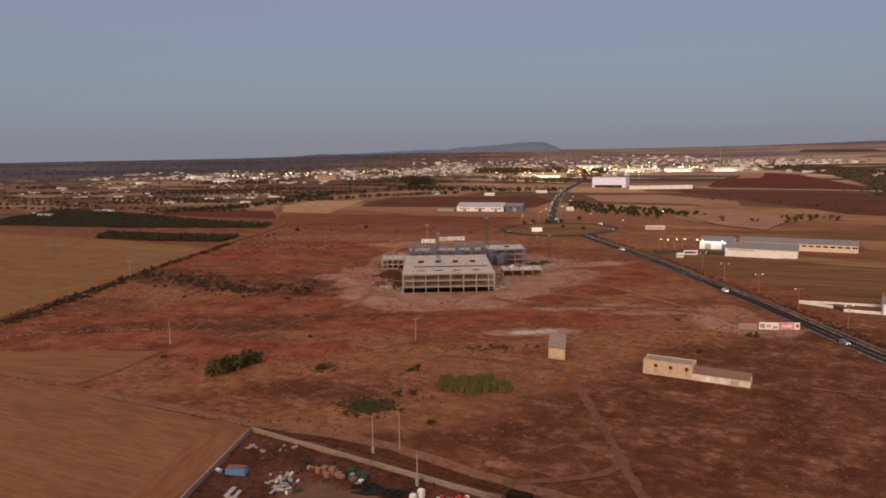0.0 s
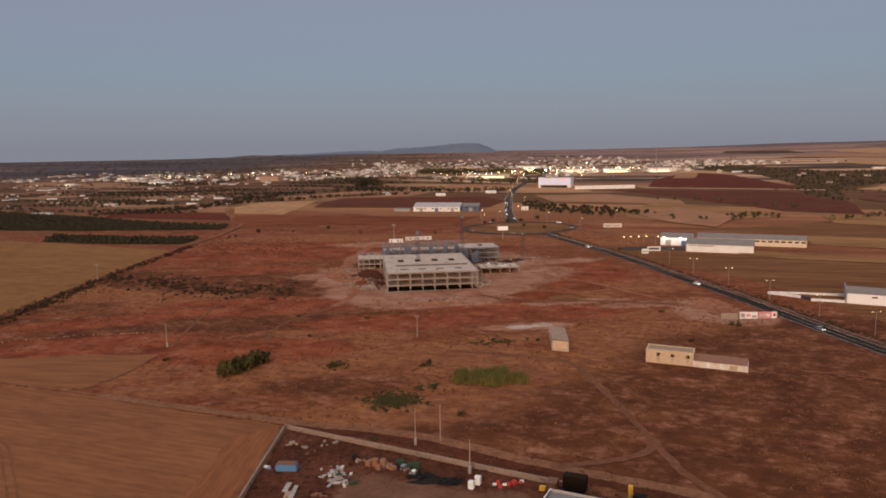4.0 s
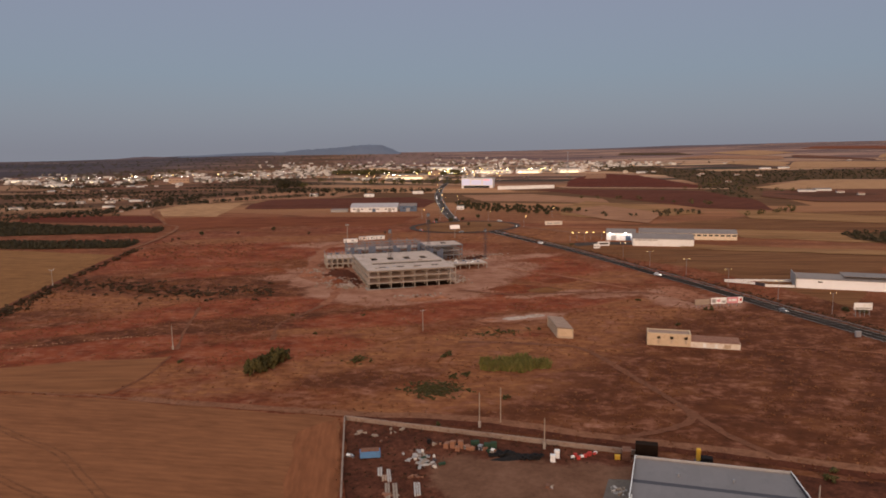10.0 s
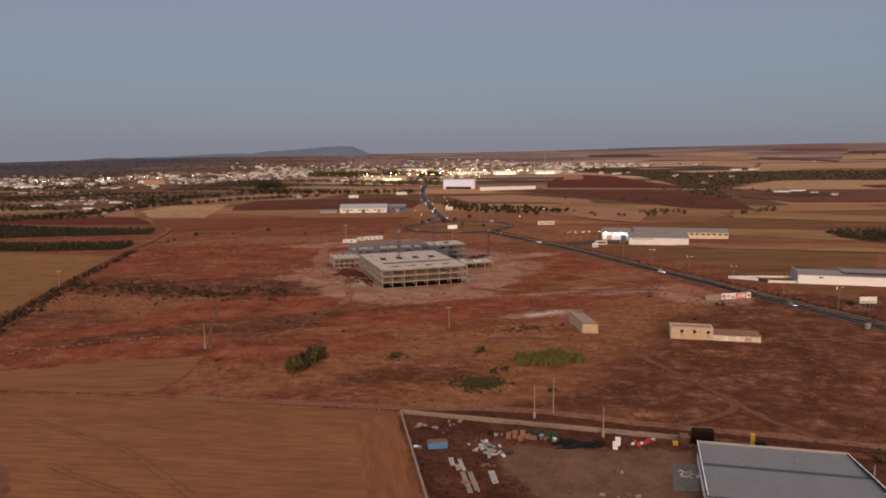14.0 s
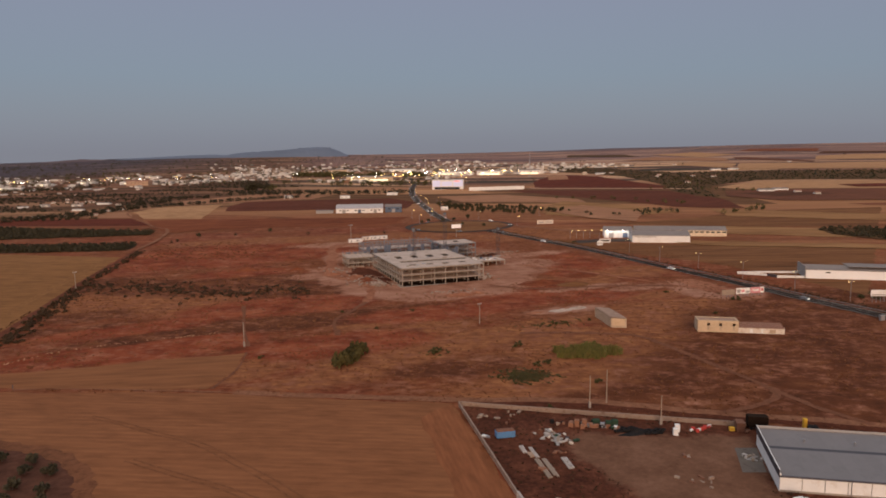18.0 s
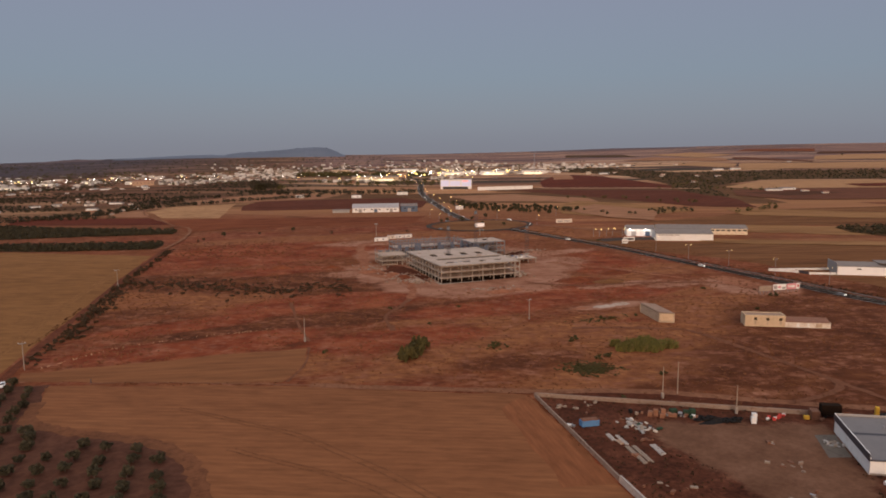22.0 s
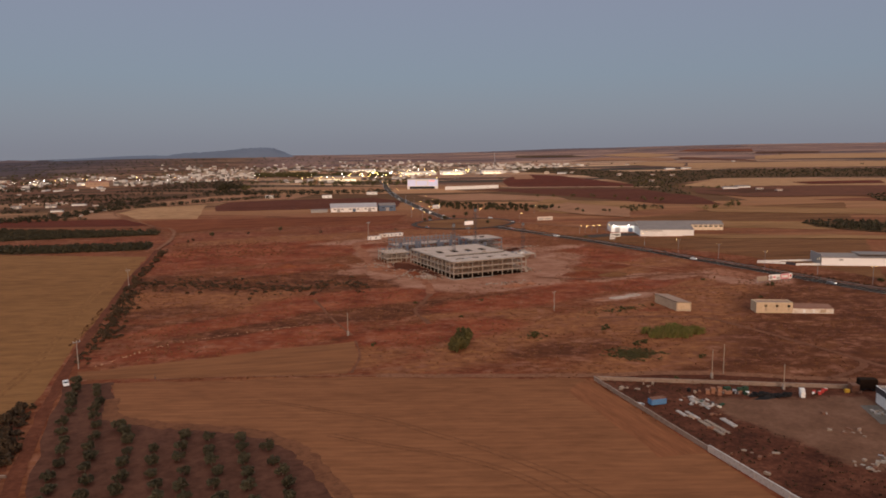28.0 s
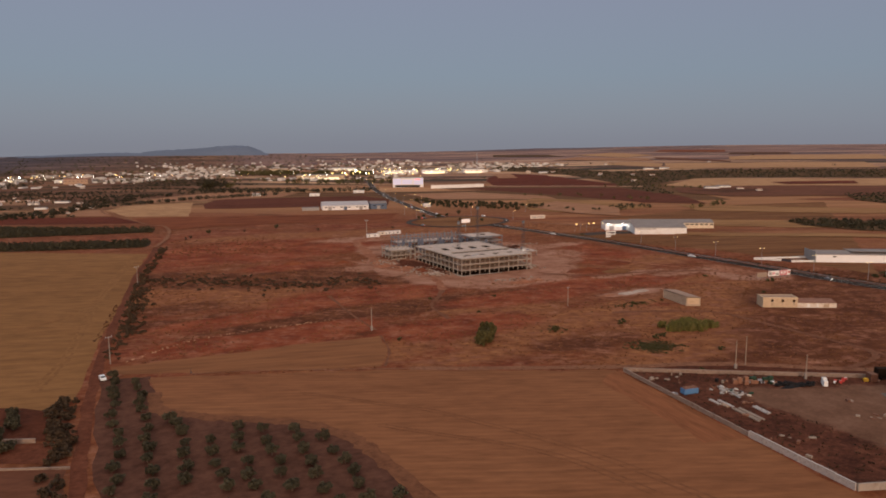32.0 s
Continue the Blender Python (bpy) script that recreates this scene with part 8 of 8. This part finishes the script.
for x, y, w, mt, lb in ((-225, 1255, 44, M_TERRA, "long terracotta school block at the edge of town"), (215, 1290, 46, M_TERRA, "terracotta apartment block by the park"), (170, 1330, 40, M_TERRA, "terracotta apartment block by the park"), (125, 1180, 95, M_CREAM, "long cream hall with lit front"), (330, 1300, 80, M_WHITE, "large white hall of the trading estate"), (400, 1270, 60, M_WHITE, "white hall of the trading estate"), (470, 1230, 50, M_WHITE, "white hall of the trading estate"), (280, 1480, 60, M_WHITE, "white hall behind the park"), (150, 1500, 45, M_CREAM, "pale apartment slab behind the park")):
    hall = shed("town_hall_block", spot(x, y), -20, w, 20, 9.5, 11.5, mt, M_FIBRE if mt is not M_TERRA else M_TILE, lb, "building", "large buildings of the town", 6, 0)
    # an added glowing panel imitates lamplight on the hall's wall
    if mt in (M_WHITE, M_CREAM) and x > 100:
        part("lit_front", boxm(w * 0.1, -0.14, 0.6, w * 0.9, -0.02, 5.0), M_HALLGLOW, hall, "glowing panel standing in for lamplight on the front")
for x, y, w in ((-424, 1290, 52), (-384, 1388, 34), (-320, 1402, 40), (-560, 1272, 22), (-548, 1492, 70), (-240, 1310, 28)):
    hall = shed("white_hall", spot(x, y), -14, w, 14, 4.4, 5.4, M_WHITE, M_TWHITE, "long low white hall at the edge of town", "building", "large buildings of the town", 0, 3)
    part("lit_front", boxm(w * 0.2, -0.14, 0.8, w * 0.5, -0.02, 3.4), M_HALLGLOW, hall, "glowing panel standing in for lamplight on the front")
for x, y, w in ((-332, 828, 16), (-402, 688, 18), (-358, 729, 14), (-281, 888, 11), (-246, 872, 12), (-642, 1162, 20)):
    shed("white_farm_shed", spot(x, y), -12, w, 7, 2.8, 3.6, M_TWHITE, M_FIBRE, "low white farm shed among orchards", "shed", "farm sheds on the plain", 0, 1)
# the dense remainder of the town
verts, faces, mats_i = [], [], []
for k in range(3900):
    x = rt.uniform(-760, 800)
    y = town_front(x) + 30 + abs(rt.gauss(0, 150 if x < -100 else 400))
    if y > 2700 or rt.random() < (0.3 if x < -100 else 0.1) or noise.noise((x * 0.007, y * 0.006, 9)) < (0.0 if x < -150 else -0.12) or (60 < x < 300 and 1230 < y < 1450):
        continue
    w, d, h = rt.uniform(2.2, 7), rt.uniform(2.2, 4.5), rt.choice([2.4, 2.8, 3.2, 4.0, 5.5])
    p = spot(x, y)
    a = radians(rt.choice([-20, 70]) + rt.uniform(-8, 8))
    c, s = math.cos(a), math.sin(a)
    o = len(verts)
    for z in (-1.5, h):
        for qx, qy in ((-w, -d), (w, -d), (w, d), (-w, d)):
            verts.append((p.x + qx * c - qy * s, p.y + qx * s + qy * c, p.z + z))
    for f in ((4, 5, 6, 7), (0, 1, 5, 4), (1, 2, 6, 5), (2, 3, 7, 6), (3, 0, 4, 7)):
        faces.append(tuple(o + i for i in f))
m, n, l, b = base_mat("town_render", 0.85)
g = n.new("ShaderNodeNewGeometry")
cr = ramp_node(n, l, g.outputs["Random Per Island"], [(0.0, (0.66, 0.61, 0.56)), (0.26, (0.34, 0.27, 0.21)), (0.46, (0.8, 0.76, 0.71)), (0.72, (0.3, 0.17, 0.12)), (0.84, (0.13, 0.11, 0.1))])
cr.node.color_ramp.interpolation = "CONSTANT"
l.new(mix_node(n, l, 0.25, cr, ramp_node(n, l, noise_node(n, l, place_vec(n, l), 0.4), [(0.3, (0.12, 0.1, 0.085)), (0.7, (0.5, 0.46, 0.42))])), b.inputs["Base Color"])
tagged(raw("dense_town", verts, faces, m), "dense pale houses of the distant town", "town", kind="stuff")

# lamps of the town and of the roads into it; town heads are oversized to show as blobs from the camera
LT = "lamps of the town"
for k in range(66):
    x, y = (rt.gauss(310, 75), rt.gauss(1230, 70)) if k < 26 or k > 45 else ((rt.uniform(60, 220), rt.gauss(1150, 20)) if k < 34 else (rt.uniform(-480, -60), 0.0))
    if 34 <= k <= 45:
        y = town_front(x) + rt.uniform(10, 120)
    f = thing("floodlight_mast", spot(x, y), 0, "tall mast with an oversized glowing lamp over the town", "floodlight mast", "floodlights of the town")
    part("mast", tubem((0, 0, 0), (0, 0, 10.5), 0.25, 0.18, 6), M_STEEL, f)
    s_ = rt.uniform(0.45, 1.15)
    part("floodlight_panel", boxm(-s_, -0.5, 10.5, s_, 0.5, 10.5 + s_ * 1.3, 0.05), M_FLOOD if k % 4 else M_COOL, f, "glowing lamp panel oversized for the camera's view")
for k in range(120):
    if k < 34:
        x, y = rt.gauss(330, 60), rt.gauss(1240, 60)
    elif k < 50:
        x, y = rt.gauss(130, 60), rt.gauss(1180, 30)
    elif k < 90:
        x = rt.uniform(-540, -100)
        y = town_front(x) + rt.uniform(0, 150)
    else:
        x = rt.uniform(-150, 560)
        y = town_front(x) + rt.uniform(0, 300)
    street_lamp(x, y, 9.0, k % 3 != 0 if k < 50 else k % 4 == 0, 0, False, "tall street lamp glowing in the town", LT, rt.uniform(0.5, 1.0))
for gx, gy in ((84, 585), (98, 640), (112, 690), (120, 735), (130, 790), (142, 830), (150, 880), (166, 930), (180, 990), (76, 560), (60, 540), (64, 575), (112, 540), (168, 540), (125, 492), (100, 600), (117, 655), (128, 700)):
    street_lamp(gx, gy, 9.0, True, 0, False, "street lamp glowing along the town road", "lamps along the town road", 0.45)
pyl = thing("radio_mast", spot(440, 1120), 0, "tall lattice radio mast beyond the trading estate", "radio mast")
for x in (-1.6, 1.6):
    for y in (-1.6, 1.6):
        part("leg", tubem((x, y, 0), (x * 0.25, y * 0.25, 52), 0.25, 0.12, 5), M_STEEL, pyl)
bm = bmesh.new()
for k in range(20):
    f0, f1 = 1 - 0.75 * k / 20, 1 - 0.75 * (k + 1) / 20
    tube(bm, (-1.6 * f0, -1.6 * f0, k * 2.6), (1.6 * f1, -1.6 * f1, k * 2.6 + 2.6), 0.1, 0.1, 4)
    tube(bm, (1.6 * f0, -1.6 * f0, k * 2.6), (1.6 * f1, 1.6 * f1, k * 2.6 + 2.6), 0.1, 0.1, 4)
part("lattice", bm, M_STEEL, pyl)


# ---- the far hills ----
def hills(name, b0, b1, r, peak, profile, label, seed, cover=M_HAZEHILL):
    """A long hill on the horizon between two bearings."""
    n, k = 90, 14
    verts, faces = [], []
    for i in range(n + 1):
        t = i / n
        a = radians(b0 + (b1 - b0) * t)
        hh = peak * float(np.interp(t, *profile)) * (1 + 0.06 * noise.noise((t * 9, seed, 0)))
        for j in range(k + 1):
            u = j / k
            rr = r - 260 + 520 * u
            x, y = -90 * U + rr * math.sin(a), rr * math.cos(a)
            z = float(land(x, y)) - 2 + hh * (math.sin(math.pi * u) ** 0.8) * (1 + 0.12 * noise.noise((t * 30, u * 6, seed)))
            verts.append((x, y, z))
    for i in range(n):
        for j in range(k):
            a = i * (k + 1) + j
            faces.append((a, a + k + 1, a + k + 2, a + 1))
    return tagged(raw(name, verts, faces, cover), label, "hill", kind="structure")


hills("mountain", 1.2, 11.1, 4450, 56, ([0, 0.08, 0.2, 0.4, 0.5, 0.6, 0.72, 0.84, 0.93, 1], [0, 0.35, 0.52, 0.66, 0.72, 0.93, 1.0, 0.95, 0.5, 0]), "low flat-topped mountain with evening haze painted in", 2)
hills("ridge", -7, 2.6, 4480, 17, ([0, 0.2, 0.5, 0.8, 1], [0, 0.3, 0.7, 1.0, 0.5]), "low ridge with evening haze painted in", 4)
hills("ridge", -11.6, -6.4, 4560, 12, ([0, 0.3, 0.45, 0.6, 0.8, 1], [0, 0.55, 0.9, 1, 0.5, 0]), "low dark red hill beyond the plain", 6, M_REDHILL)
hills("ridge", 25, 40, 4480, 9, ([0, 0.2, 0.5, 0.8, 1], [0, 0.7, 1, 0.6, 0]), "faint low hills on the horizon", 8, M_REDHILL)


# a line of pale stones at an old field edge, and rows of young plants on the red slope
rq = np.random.RandomState(44)
verts, faces = [], []
for x, y in along([(-173.5, 233.4), (-167, 238.8), (-155.8, 247.8), (-136, 252.5), (-120.5, 253.6), (-102, 254.2)], 0.62, 91, 0.4, 0.7):
    p = spot(x, y)
    s_ = rq.uniform(0.12, 0.42)
    o = len(verts)
    for z, k in ((-0.1, 1.0), (s_ * 0.9, 0.6)):
        for i in range(5):
            a = 6.2832 * i / 5 + rq.uniform(-0.4, 0.4)
            verts.append((p.x + math.cos(a) * s_ * k, p.y + math.sin(a) * s_ * k, p.z + z * rq.uniform(0.7, 1.2)))
    faces += [(o + i, o + (i + 1) % 5, o + 5 + (i + 1) % 5, o + 5 + i) for i in range(5)] + [tuple(o + 5 + i for i in range(5))]
tagged(raw("field_stones", verts, faces, M_ROADPALE), "line of pale field stones at an old field edge", "stones", kind="stuff")
blades("young_plants", lattice([(-137, 500), (-74, 486), (-68, 440), (-91, 412), (-137, 432)], 5.0, 92, 0.8, 25.0) * U, 0.55, 0.5, M_SCRUBT, "rows of low dry plants on red earth", "plants", 93, 7)
